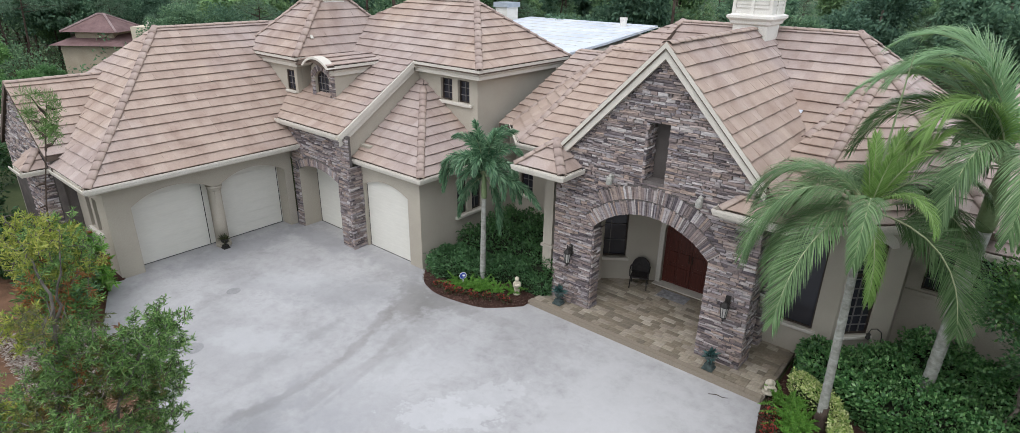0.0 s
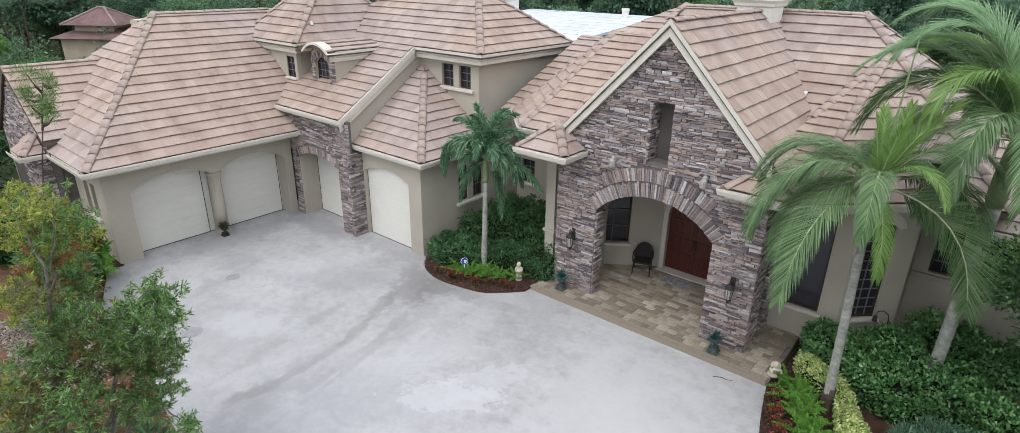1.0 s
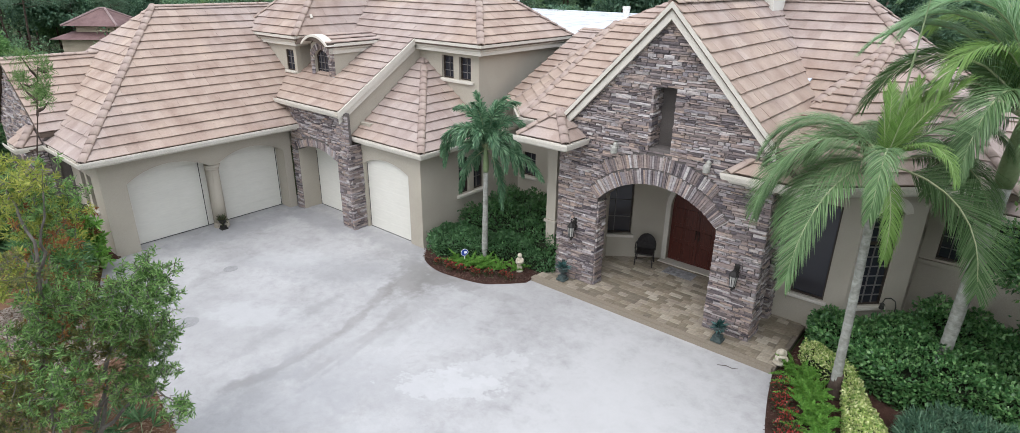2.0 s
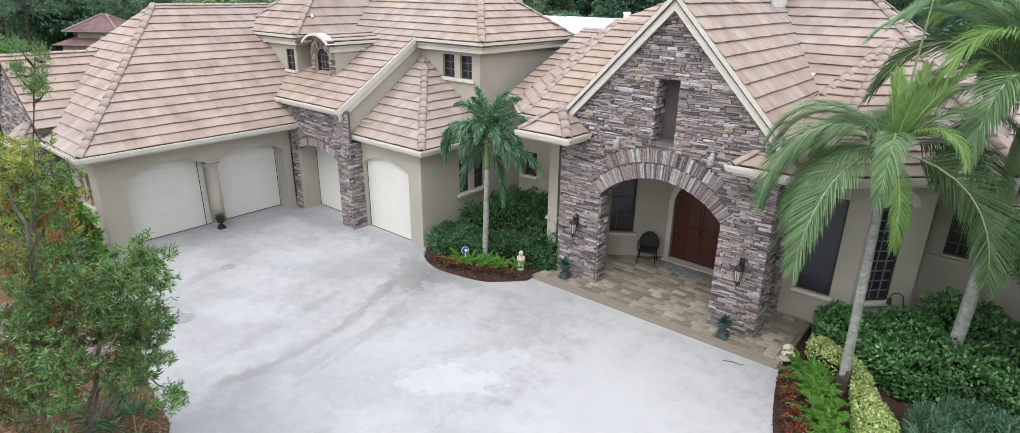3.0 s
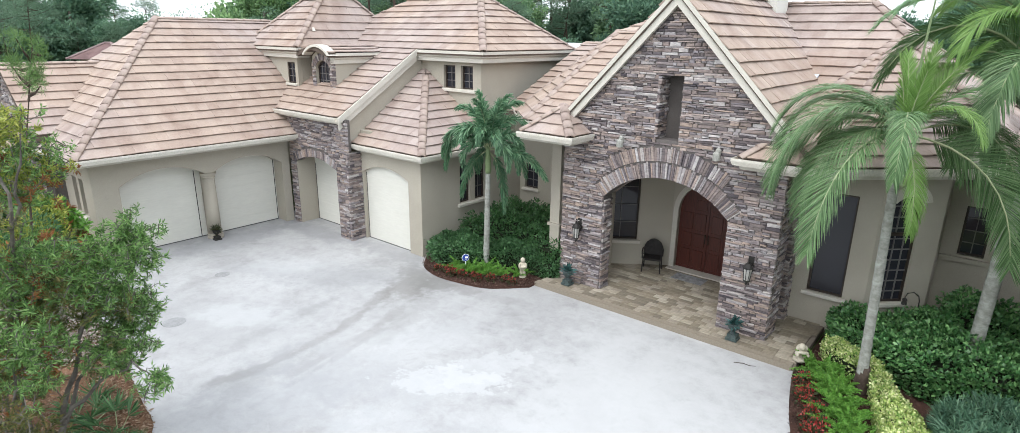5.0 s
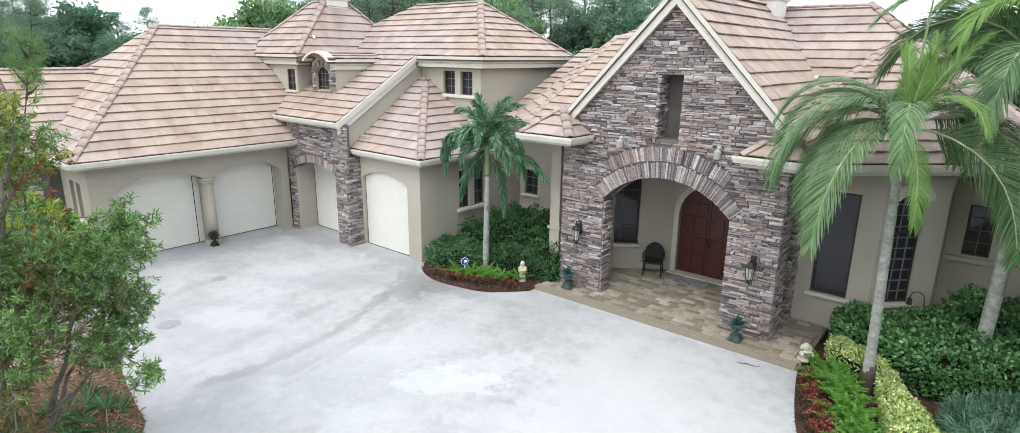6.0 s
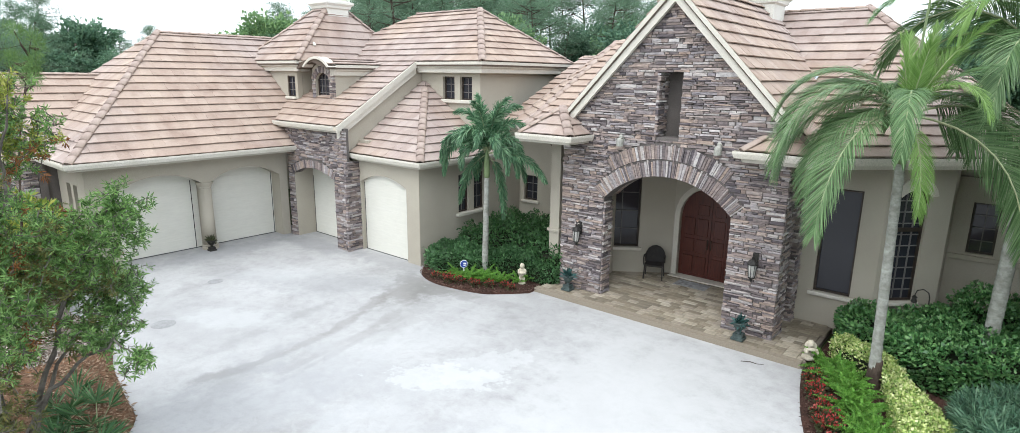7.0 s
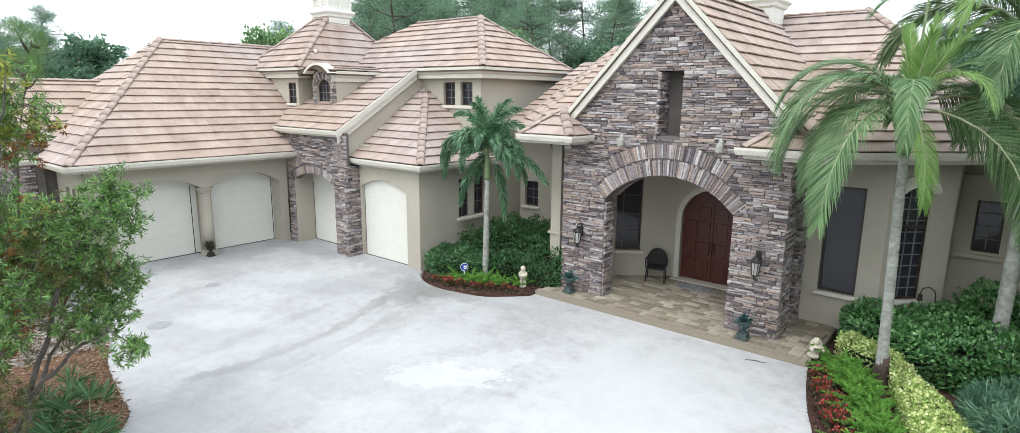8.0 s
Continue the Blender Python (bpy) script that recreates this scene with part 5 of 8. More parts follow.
def quads(name, v, material, parent=None):
    """A mesh of loose quads from an array (n, 4, 3)."""
    v = np.asarray(v, dtype=np.float32).reshape(-1, 3)
    n = len(v) // 4
    me = bpy.data.meshes.new(name)
    me.vertices.add(len(v))
    me.vertices.foreach_set("co", v.ravel())
    me.loops.add(len(v))
    me.loops.foreach_set("vertex_index", np.arange(len(v), dtype=np.int32))
    me.polygons.add(n)
    me.polygons.foreach_set("loop_start", np.arange(0, len(v), 4, dtype=np.int32))
    me.update(calc_edges=True)
    me.validate()
    me.materials.append(material)
    ob = new(name, me)
    ob.parent = parent
    return ob


def unit(a):
    return a / np.maximum(np.linalg.norm(a, axis=-1, keepdims=True), 1e-6)


def leaf_quads(rs, base, way, length, width, cup=0.25):
    """Pointed leaves: base points, directions, lengths and widths as arrays. Returns (n, 4, 3)."""
    n = len(base)
    way = unit(way)
    side = unit(np.cross(way, rs.normal(size=(n, 3))))
    nor = np.cross(side, way)
    L = np.reshape(length, (-1, 1)) * np.ones((n, 1))
    W = np.reshape(width, (-1, 1)) * np.ones((n, 1))
    mid = base + way * L * 0.5
    return np.stack([base, mid + side * W * 0.5 + nor * W * cup, base + way * L, mid - side * W * 0.5 + nor * W * cup], axis=1)


def lumps(rs, n, centre, radii, lumpy=0.25, shell=0.55):
    """Points in an uneven rounded volume, most of them near its outside."""
    d = unit(rs.normal(size=(n, 3)))
    phase = rs.uniform(0, 6.28, 6)
    f = 1 + lumpy * (np.sin(3 * d[:, 0] * 2 + phase[0]) * np.sin(4 * d[:, 1] + phase[1]) + 0.7 * np.sin(7 * d[:, 2] + phase[2] + 3 * d[:, 0]) * np.cos(6 * d[:, 1] + phase[3]))
    r = (shell + (1 - shell) * rs.random(n) ** 0.6) * f
    return np.array(centre) + d * r[:, None] * np.array(radii), d


def hedge(name, label, ring, height, count, leaf, width, material, seed, category="hedge", top_bias=0.6, uneven=0.12, base=0.0):
    """A clipped bed of leaves over a plan polygon: leaves on the top and round the sides of a bumpy block, with a
    near-black core within that stands for inner shade.
    """
    rs = np.random.RandomState(seed)
    ring = np.array(ring, dtype=float)
    x0, y0 = ring.min(0)
    x1, y1 = ring.max(0)

    def inside(p):
        c = np.zeros(len(p), bool)
        j = len(ring) - 1
        for i in range(len(ring)):
            a, b = ring[i], ring[j]
            t = ((a[1] > p[:, 1]) != (b[1] > p[:, 1])) & (p[:, 0] < (b[0] - a[0]) * (p[:, 1] - a[1]) / (b[1] - a[1] + 1e-9) + a[0])
            c ^= t
            j = i
        return c

    def top_at(p):
        return height * (1 + uneven * (np.sin(p[:, 0] * 3.1 + seed) * np.cos(p[:, 1] * 2.7) + 0.6 * np.sin(p[:, 0] * 7 + p[:, 1] * 5.5) + 0.5 * np.sin(p[:, 1] * 11 - p[:, 0] * 9)))

    def edge_distance(p):
        best = np.full(len(p), 9.0)
        for i in range(len(ring)):
            a, b = ring[i], ring[(i + 1) % len(ring)]
            ab = b - a
            t = np.clip(((p - a) @ ab) / (ab @ ab), 0, 1)
            best = np.minimum(best, np.linalg.norm(p - a - t[:, None] * ab, axis=1))
        return best

    p = np.column_stack([rs.uniform(x0, x1, count * 4), rs.uniform(y0, y1, count * 4)])
    p = p[inside(p)][:int(count * top_bias)]
    round_off = np.sqrt(np.clip(edge_distance(p) / 0.22, 0, 1))
    z = base + top_at(p) * (0.55 + 0.45 * round_off) - rs.random(len(p)) ** 2 * 0.22 * height
    tops = np.column_stack([p, z])
    m = count - len(tops)
    seg = np.roll(ring, -1, 0) - ring
    ln = np.linalg.norm(seg, axis=1)
    k = rs.choice(len(ring), m, p=ln / ln.sum())
    q = ring[k] + seg[k] * rs.random((m, 1))
    mid = ring.mean(0)
    q = q + (mid - q) * rs.uniform(-0.02, 0.10, (m, 1))
    sides = np.column_stack([q, base + top_at(q) * rs.random(m) ** 0.8 * 0.85])
    pts = np.vstack([tops, sides])
    out = np.vstack([np.column_stack([rs.normal(size=(len(tops), 2)) * 0.7, np.full(len(tops), 0.8)]), np.column_stack([(q - mid), rs.uniform(0.0, 0.8, m)])])
    way = unit(out) + rs.normal(size=(len(pts), 3)) * 0.6
    s = rs.uniform(0.7, 1.3, len(pts))
    plant = thing(name, label, category, (0, 0, 0))
    tagged(quads("foliage", leaf_quads(rs, pts, way, leaf * s, width * s), material, plant), kind="stuff")
    # solid near-black block: the hedge's inner shade put into its colour
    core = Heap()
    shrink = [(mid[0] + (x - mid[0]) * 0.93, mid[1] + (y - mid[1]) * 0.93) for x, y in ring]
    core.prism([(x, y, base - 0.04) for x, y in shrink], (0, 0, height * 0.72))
    core.make("inner_twig", HEDGE_CORE, plant)
    return plant


HEDGE_CORE = mottled("dark_hedge_core", (0.008, 0.012, 0.006), (0.018, 0.024, 0.010), 8, 30, 1.0, 0.5)


# mulched beds
def bed(name, ring, height, material, label):
    rs = random.Random(3)
    cx, cy = sum(p[0] for p in ring) / len(ring), sum(p[1] for p in ring) / len(ring)
    vs, fs = [], []
    n = len(ring)
    levels = ((1.0, -0.03), (0.985, height * 0.45), (0.9, height * 0.8), (0.6, height), (0.3, height * 1.1))
    for k, z in levels:
        vs += [(cx + (x - cx) * k, cy + (y - cy) * k, z + (rs.uniform(-0.012, 0.012) if k < 0.98 else 0)) for x, y in ring]
    vs.append((cx, cy, height * 1.1))
    for a in range(len(levels) - 1):
        fs += [(a * n + i, a * n + (i + 1) % n, (a + 1) * n + (i + 1) % n, (a + 1) * n + i) for i in range(n)]
    fs += [((len(levels) - 1) * n + i, (len(levels) - 1) * n + (i + 1) % n, len(vs) - 1) for i in range(n)]
    return tagged(Heap().add(vs, fs).make(name, material, None, label, True), label, "mulch bed", "", "structure")


BED_L = smooth_line([(-13.3, 11.75), (-12.75, 11.2), (-12.0, 10.95), (-11.24, 11.0), (-10.4, 11.2), (-9.9, 11.6), (-9.45, 12.1)]) + [(-9.45, 12.9), (-9.15, 13.2), (-9.15, 16.4), (-13.3, 16.4)]
bed_left = bed("mulch_bed", BED_L, 0.06, MULCH, "red mulch bed between driveway and house walls")
BED_R = RIGHT_EDGE[:43] + [(8.0, -2.0), (12.0, 8.0), (12.0, 16.1), (-0.9, 16.1), (-1.9, 14.7), (-2.6, 14.7), (-2.6, 12.4)]
bed_right = bed("mulch_bed", BED_R, 0.05, MULCH, "red mulch bed along the driveway edge")
BED_T = LEFT_EDGE + [(-14.0, -4.0), (-24.0, -4.0), (-28.0, 4.4), (-22.4, 4.2), (-22.3, 5.0), (-20.5, 5.0)]
bed("mulch_bed", smooth_line([(-22.1, 5.2), (-21.0, 5.3), (-20.3, 5.28), (-19.85, 5.2), (-19.8, 5.0), (-20.2, 4.85), (-21.2, 4.8), (-22.1, 4.9)], 2, True), 0.08, MULCH, "red mulch strip along the garage side wall")
bed_trees = bed("mulch_bed", BED_T, 0.06, BROWN_MULCH, "brown leaf litter bed under the trees")

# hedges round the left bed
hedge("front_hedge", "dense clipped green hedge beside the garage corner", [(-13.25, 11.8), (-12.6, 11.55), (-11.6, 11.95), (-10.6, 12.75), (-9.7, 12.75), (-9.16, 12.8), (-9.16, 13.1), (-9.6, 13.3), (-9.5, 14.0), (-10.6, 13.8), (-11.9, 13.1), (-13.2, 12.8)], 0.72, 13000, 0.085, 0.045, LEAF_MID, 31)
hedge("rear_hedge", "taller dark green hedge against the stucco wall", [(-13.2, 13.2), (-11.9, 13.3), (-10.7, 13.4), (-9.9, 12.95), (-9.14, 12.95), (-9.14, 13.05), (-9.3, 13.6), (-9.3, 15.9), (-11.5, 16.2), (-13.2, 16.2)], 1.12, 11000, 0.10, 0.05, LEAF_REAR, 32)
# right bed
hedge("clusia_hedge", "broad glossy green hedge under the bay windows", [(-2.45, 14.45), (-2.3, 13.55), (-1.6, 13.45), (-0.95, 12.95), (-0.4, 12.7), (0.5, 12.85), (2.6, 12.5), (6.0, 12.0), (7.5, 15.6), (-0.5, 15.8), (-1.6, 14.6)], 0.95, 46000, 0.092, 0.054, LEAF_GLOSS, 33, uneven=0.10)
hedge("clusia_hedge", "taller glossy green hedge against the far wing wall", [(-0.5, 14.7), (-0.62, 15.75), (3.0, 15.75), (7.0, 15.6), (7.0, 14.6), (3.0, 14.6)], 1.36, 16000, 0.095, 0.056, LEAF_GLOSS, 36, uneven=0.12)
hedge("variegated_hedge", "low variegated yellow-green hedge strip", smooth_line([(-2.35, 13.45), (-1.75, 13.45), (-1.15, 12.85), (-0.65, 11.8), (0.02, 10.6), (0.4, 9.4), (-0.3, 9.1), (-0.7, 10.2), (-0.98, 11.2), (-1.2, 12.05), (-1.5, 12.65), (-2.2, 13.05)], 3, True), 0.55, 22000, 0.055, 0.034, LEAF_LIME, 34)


def foxtail(seed):
    """A foxtail fern: plumes of short fine leaves round arching stems."""
    rs = np.random.RandomState(seed)
    ob = thing("foxtail_fern", "bright green foxtail fern in the mulch bed", "fern", (0, 0, 0), "ferns along the beds")
    for k in range(15):
        az, el = rs.uniform(0, 6.28), rs.uniform(0.55, 1.4)
        L = rs.uniform(0.42, 0.68)
        t = np.linspace(0, 1, 60)
        r = L * (np.cos(el) * t + 0.25 * t * t)
        z = L * (np.sin(el) * t - 0.28 * t * t)
        c = np.column_stack([np.cos(az) * r, np.sin(az) * r, z])
        c = np.repeat(c, 4, 0)
        fat = np.repeat(np.sin(np.pi * np.clip(t * 0.85 + 0.12, 0, 1)), 4)
        way = rs.normal(size=c.shape) * 0.7 + np.array([np.cos(az) * 0.7, np.sin(az) * 0.7, 0.4])
        tagged(quads("plume", leaf_quads(rs, c, way, 0.065 * fat + 0.015, 0.014), LEAF_FERN, ob), kind="stuff")
    return ob


_f = foxtail(1)
_f.matrix_basis = pose(-11.35, 11.75, 0.03)
_rg = random.Random(8)
for x, y, s in ((-11.75, 11.7, 0.9), (-10.95, 11.9, 1.0), (-10.55, 12.15, 0.85), (-10.15, 12.45, 0.8), (-11.15, 12.05, 0.95), (-2.23, 12.55, 1.0), (-1.98, 12.2, 1.05), (-1.83, 11.85, 1.0), (-1.63, 11.5, 1.1), (-1.53, 11.1, 1.0), (-1.33, 10.7, 1.05),
                (-1.18, 10.3, 1.0), (-1.03, 9.9, 1.1), (-0.88, 9.5, 1.0), (-1.75, 12.1, 0.95), (-1.4, 11.2, 0.9), (-1.05, 10.4, 0.95), (-0.9, 9.1, 1.0), (-1.3, 9.5, 0.9), (-1.95, 12.75, 0.9)):
    copy_thing(_f, pose(x, y, 0.03, 0, 0, _rg.uniform(0, 360)) @ Matrix.Scale(s, 4))


def bedding(seed):
    """A small bedding plant: bronze leaves under red flowers."""
    rs = np.random.RandomState(seed)
    ob = thing("bedding_flower", "small red flowering bedding plant in mulch", "flower", (0, 0, 0), "red flowers in the beds")
    p, d = lumps(rs, 90, (0, 0, 0.09), (0.13, 0.13, 0.09), 0.2, 0.3)
    tagged(quads("foliage", leaf_quads(rs, p, d + [0, 0, 0.4], 0.07, 0.05), LEAF_BRONZE, ob), kind="stuff")
    p, d = lumps(rs, 46, (0, 0, 0.15), (0.12, 0.12, 0.07), 0.2, 0.5)
    tagged(quads("bloom", leaf_quads(rs, p, d + [0, 0, 0.8], 0.045, 0.04, 0.4), RED_PETAL, ob), kind="stuff")
    return ob


_b = bedding(2)
_b.matrix_basis = pose(-11.6, 11.28, 0.03)
for i in range(9):
    t = i / 8
    x = -12.15 + 2.25 * t
    copy_thing(_b, pose(x + _rg.uniform(-0.06, 0.06), 11.22 + 0.10 * math.sin(i * 2.1) + 0.75 * t * t, 0.03, 0, 0, _rg.uniform(0, 360)) @ Matrix.Scale(_rg.uniform(0.85, 1.2), 4))
for i in range(26):
    t = i / 25
    x, y = -2.42 + 1.35 * t, 12.05 - 3.2 * t
    copy_thing(_b, pose(x + _rg.uniform(-0.14, 0.16), y + _rg.uniform(-0.1, 0.1), 0.03, 0, 0, _rg.uniform(0, 360)) @ Matrix.Scale(_rg.uniform(0.8, 1.15), 4))
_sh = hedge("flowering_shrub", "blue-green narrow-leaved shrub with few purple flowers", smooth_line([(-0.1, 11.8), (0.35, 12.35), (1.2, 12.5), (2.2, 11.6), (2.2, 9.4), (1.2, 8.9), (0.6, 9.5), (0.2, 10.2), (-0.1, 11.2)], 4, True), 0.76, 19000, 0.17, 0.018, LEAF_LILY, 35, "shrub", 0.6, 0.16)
_rs = np.random.RandomState(36)
_p = np.column_stack([_rs.uniform(0.3, 2.0, 40), _rs.uniform(9.4, 11.6, 40), _rs.uniform(0.62, 0.72, 40)])
_w = unit(_rs.normal(size=(160, 3)) + [0, 0, 0.6])
tagged(quads("bloom", leaf_quads(_rs, np.repeat(_p, 4, 0), _w, 0.035, 0.03), leaf_material("purple_petal", (0.16, 0.08, 0.30), (0.22, 0.12, 0.38), (0.3, 0.2, 0.45)), _sh), kind="stuff")


def scatter(parent, name, label, x0, x1, y0, y1, ring, count, size, width, z, material, seed):
    """Loose flat pieces lying within a plan polygon."""
    rs = np.random.RandomState(seed)
    ring = np.array(ring, float)
    p = np.column_stack([rs.uniform(x0, x1, count), rs.uniform(y0, y1, count)])
    c = np.zeros(len(p), bool)
    j = len(ring) - 1
    for i in range(len(ring)):
        a, b = ring[i], ring[j]
        c ^= ((a[1] > p[:, 1]) != (b[1] > p[:, 1])) & (p[:, 0] < (b[0] - a[0]) * (p[:, 1] - a[1]) / (b[1] - a[1] + 1e-9) + a[0])
        j = i
    p = p[c]
    n = len(p)
    way = np.column_stack([rs.normal(size=(n, 2)), rs.normal(size=n) * 0.22])
    base = np.column_stack([p, z + rs.uniform(-0.006, 0.02, n)])
    tagged(quads(name, leaf_quads(rs, base, way, size * rs.uniform(0.5, 1.4, n), width * rs.uniform(0.6, 1.3, n), 0.12), material, parent), label, kind="stuff")


CHIP = leaf_material("bark_chip", (0.046, 0.028, 0.023), (0.100, 0.058, 0.045), (0.19, 0.125, 0.10), 0.9)
LITTER = leaf_material("dry_leaf", (0.13, 0.080, 0.050), (0.24, 0.160, 0.105), (0.38, 0.28, 0.20), 0.9)
scatter(bed_left, "bark_chip", "red bark chips", -13.3, -9.1, 10.9, 13.3, BED_L, 9000, 0.06, 0.022, 0.055, CHIP, 101)
scatter(bed_right, "bark_chip", "red bark chips", -2.7, 1.0, 6.0, 13.5, BED_R, 15000, 0.06, 0.022, 0.045, CHIP, 102)
scatter(bed_trees, "dry_leaf", "dry brown leaves and twigs", -15.0, -8.4, -2.0, 4.2, BED_T, 24000, 0.09, 0.03, 0.06, LITTER, 103)
PALE_LITTER = leaf_material("bleached_leaf", (0.24, 0.20, 0.165), (0.38, 0.33, 0.285), (0.52, 0.47, 0.42), 0.9)
scatter(bed_trees, "dry_leaf", "bleached dry leaves at the edge of the drive", -18.5, -14.0, 1.6, 4.2, BED_T, 11000, 0.10, 0.035, 0.08, PALE_LITTER, 104)


# palms
def frond(rs, parent, root, az, el, length, droop, leaflet, pairs, material, hang=0.5, width=0.035, bushy=0.30, twist=0.0):
    """A feather frond: bent stem with leaflets on both sides."""
    n = 26
    pts = [np.array(root, float)]
    d = np.array([math.cos(az) * math.cos(el), math.sin(az) * math.cos(el), math.sin(el)])
    ways = []
    for i in range(n):
        ways.append(d.copy())
        pts.append(pts[-1] + d * length / n)
        d = d + np.array([0, 0, -droop * (0.4 + 1.2 * i / n) / n])
        d /= np.linalg.norm(d)
    pts = np.array(pts)
    ways = np.array(ways + [d])
    t = np.linspace(0.14, 0.995, pairs)
    t = np.repeat(t, 2)
    sgn = np.tile([1.0, -1.0], pairs)
    f = t * n
    i0 = np.minimum(f.astype(int), n - 1)
    k = (f - i0)[:, None]
    c = pts[i0] * (1 - k) + pts[i0 + 1] * k
    w = unit(ways[i0] * (1 - k) + ways[i0 + 1] * k)
    side = unit(np.cross(w, np.array([0, 0, 1.0]) + 0.001)) * sgn[:, None]
    up = unit(np.cross(side * sgn[:, None], w))
    flat, lift = side * sgn[:, None], up
    roll = (twist + (rs.uniform(-1.2, 1.2, len(t)) if bushy > 0.5 else np.zeros(len(t))))[:, None]
    side = (flat * np.cos(roll) + lift * np.sin(roll)) * sgn[:, None]
    up = lift * np.cos(roll) - flat * np.sin(roll)
    L = leaflet * (0.35 + 0.65 * np.sin(np.pi * np.clip(t * 0.88 + 0.10, 0, 1)) ** 0.8) * rs.uniform(0.9, 1.1, len(t))
    way = unit(side * (0.85 - 0.35 * t[:, None]) + w * (0.60 + 0.6 * t[:, None]) + up * rs.uniform(0.12 - bushy * 0.5, 0.12 + bushy, (len(t), 1)) + rs.normal(size=c.shape) * 0.04)
    rows = []
    p, sag = c, rs.uniform(0.75, 1.25, (len(t), 1))
    for share in (0.5, 1.0, 0.95, 0.66, 0.05):
        across = unit(np.cross(way, up))
        nor = np.cross(across, way)
        half = across * width * share / 2
        rows.append(np.stack([p - half, p + nor * width * share * 0.22, p + half], axis=1))
        p = p + way * (L / 4)[:, None]
        way = unit(way + np.array([0, 0, -hang * 0.42]) * sag)
    m = len(t)
    verts = np.stack(rows, axis=1).reshape(-1, 3)
    k0 = (np.arange(m) * 15)[:, None]
    cell = np.array([(3 * a + b, 3 * a + b + 1, 3 * a + b + 4, 3 * a + b + 3) for a in range(4) for b in range(2)]).reshape(1, -1)
    faces = (k0 + cell).reshape(-1, 4)
    fr = new("frond")
    fr.parent = parent
    Heap().tube([tuple(x) for x in pts[::3]], [0.02 * length / 3 * (1 - 0.85 * i / (len(pts[::3]) - 1)) + 0.003 for i in range(len(pts[::3]))], 5).make("stem", RACHIS, fr)
    me = bpy.data.meshes.new("blade_web")
    me.from_pydata(verts.tolist(), [], faces.tolist())
    me.materials.append(material)
    ob = new("blade_web", me)
    ob.parent = fr
    tagged(ob, kind="stuff")
    return fr


def trunk_of(pts, radii, name, parent, material, rings=True):
    """A trunk with slight rings along its height."""
    h = Heap()
    out, rad = [], []
    n = len(pts)
    fine = 40
    for i in range(fine + 1):
        t = i / fine * (n - 1)
        a = min(int(t), n - 2)
        k = t - a
        p = Vector(pts[a]).lerp(Vector(pts[a + 1]), k)
        out.append(p)
        rad.append((radii[a] * (1 - k) + radii[a + 1] * k) * (1 + (0.03 * math.sin(i * 2.9) if rings else 0)))
    h.tube(out, rad, 14)
    return h.make(name, material, parent, "", True)


def palm(label, base, top, r0, r1, shaft, fronds, seed, bushy=0.30, spear=2.0, blade=0.018, density=42):
    rs = np.random.RandomState(seed)
    ob = thing("palm_tree", label, "palm tree", base)
    t = Vector(top) - Vector(base)
    trunk_of([(0, 0, -0.1), (0, 0, 0.12), (t.x * 0.25, t.y * 0.25, t.z * 0.25), (t.x * 0.6, t.y * 0.6, t.z * 0.6), tuple(t)], [r0 * 1.35, r0 * 1.2, r0, (r0 + r1) / 2, r1], "trunk", ob, PALM_BARK)
    crown = t + Vector((0, 0, shaft))
    if r0 > 0.09:
        Heap().turned([(r0 * 1.75, -0.05), (r0 * 1.5, 0.15), (r0 * 1.32, 0.42), (r0 * 1.2, 0.62)], (0, 0, 0), 14).make("root_boss", PINE_BARK, ob, "dark brown root mass", True)
    Heap().tube([tuple(t + Vector((0, 0, shaft * k))) for k in (0.0, 0.12, 0.4, 0.75, 1.0, 1.12)], [r1 * 1.05, r1 * 1.3, r1 * 1.22, r1 * 0.9, r1 * 0.55, r1 * 0.2], 14).make("crownshaft", SHAFT, ob, "", True)
    for az, el, length, droop, leaflet, hang, mat, *turn in fronds:
        frond(rs, ob, tuple(crown - Vector((0, 0, 0.12))), radians(az), radians(el), length, droop, leaflet, int(length * density) + 12, mat, hang, blade, bushy, radians(turn[0]) if turn else 0.0)
    Heap().tube([tuple(crown + Vector((0.01 * k, 0.01 * k, k * spear / 7))) for k in range(8)], [0.022, 0.024, 0.022, 0.02, 0.017, 0.014, 0.01, 0.004], 6).make("spear_leaf", SHAFT, ob)
    return ob


P_, Y_ = LEAF_PALM, LEAF_PALM_YOUNG
# paler copy of the palm leaf for upper fronds: sky sheen put into colour
B_ = leaf_material("skylit_palm_leaf", (0.15, 0.285, 0.120), (0.21, 0.36, 0.165), (0.30, 0.45, 0.23), 0.32, False, 0.34)
PALM_C = leaf_material("small_palm_leaf", (0.050, 0.135, 0.068), (0.105, 0.215, 0.112), (0.24, 0.38, 0.22), 0.28)
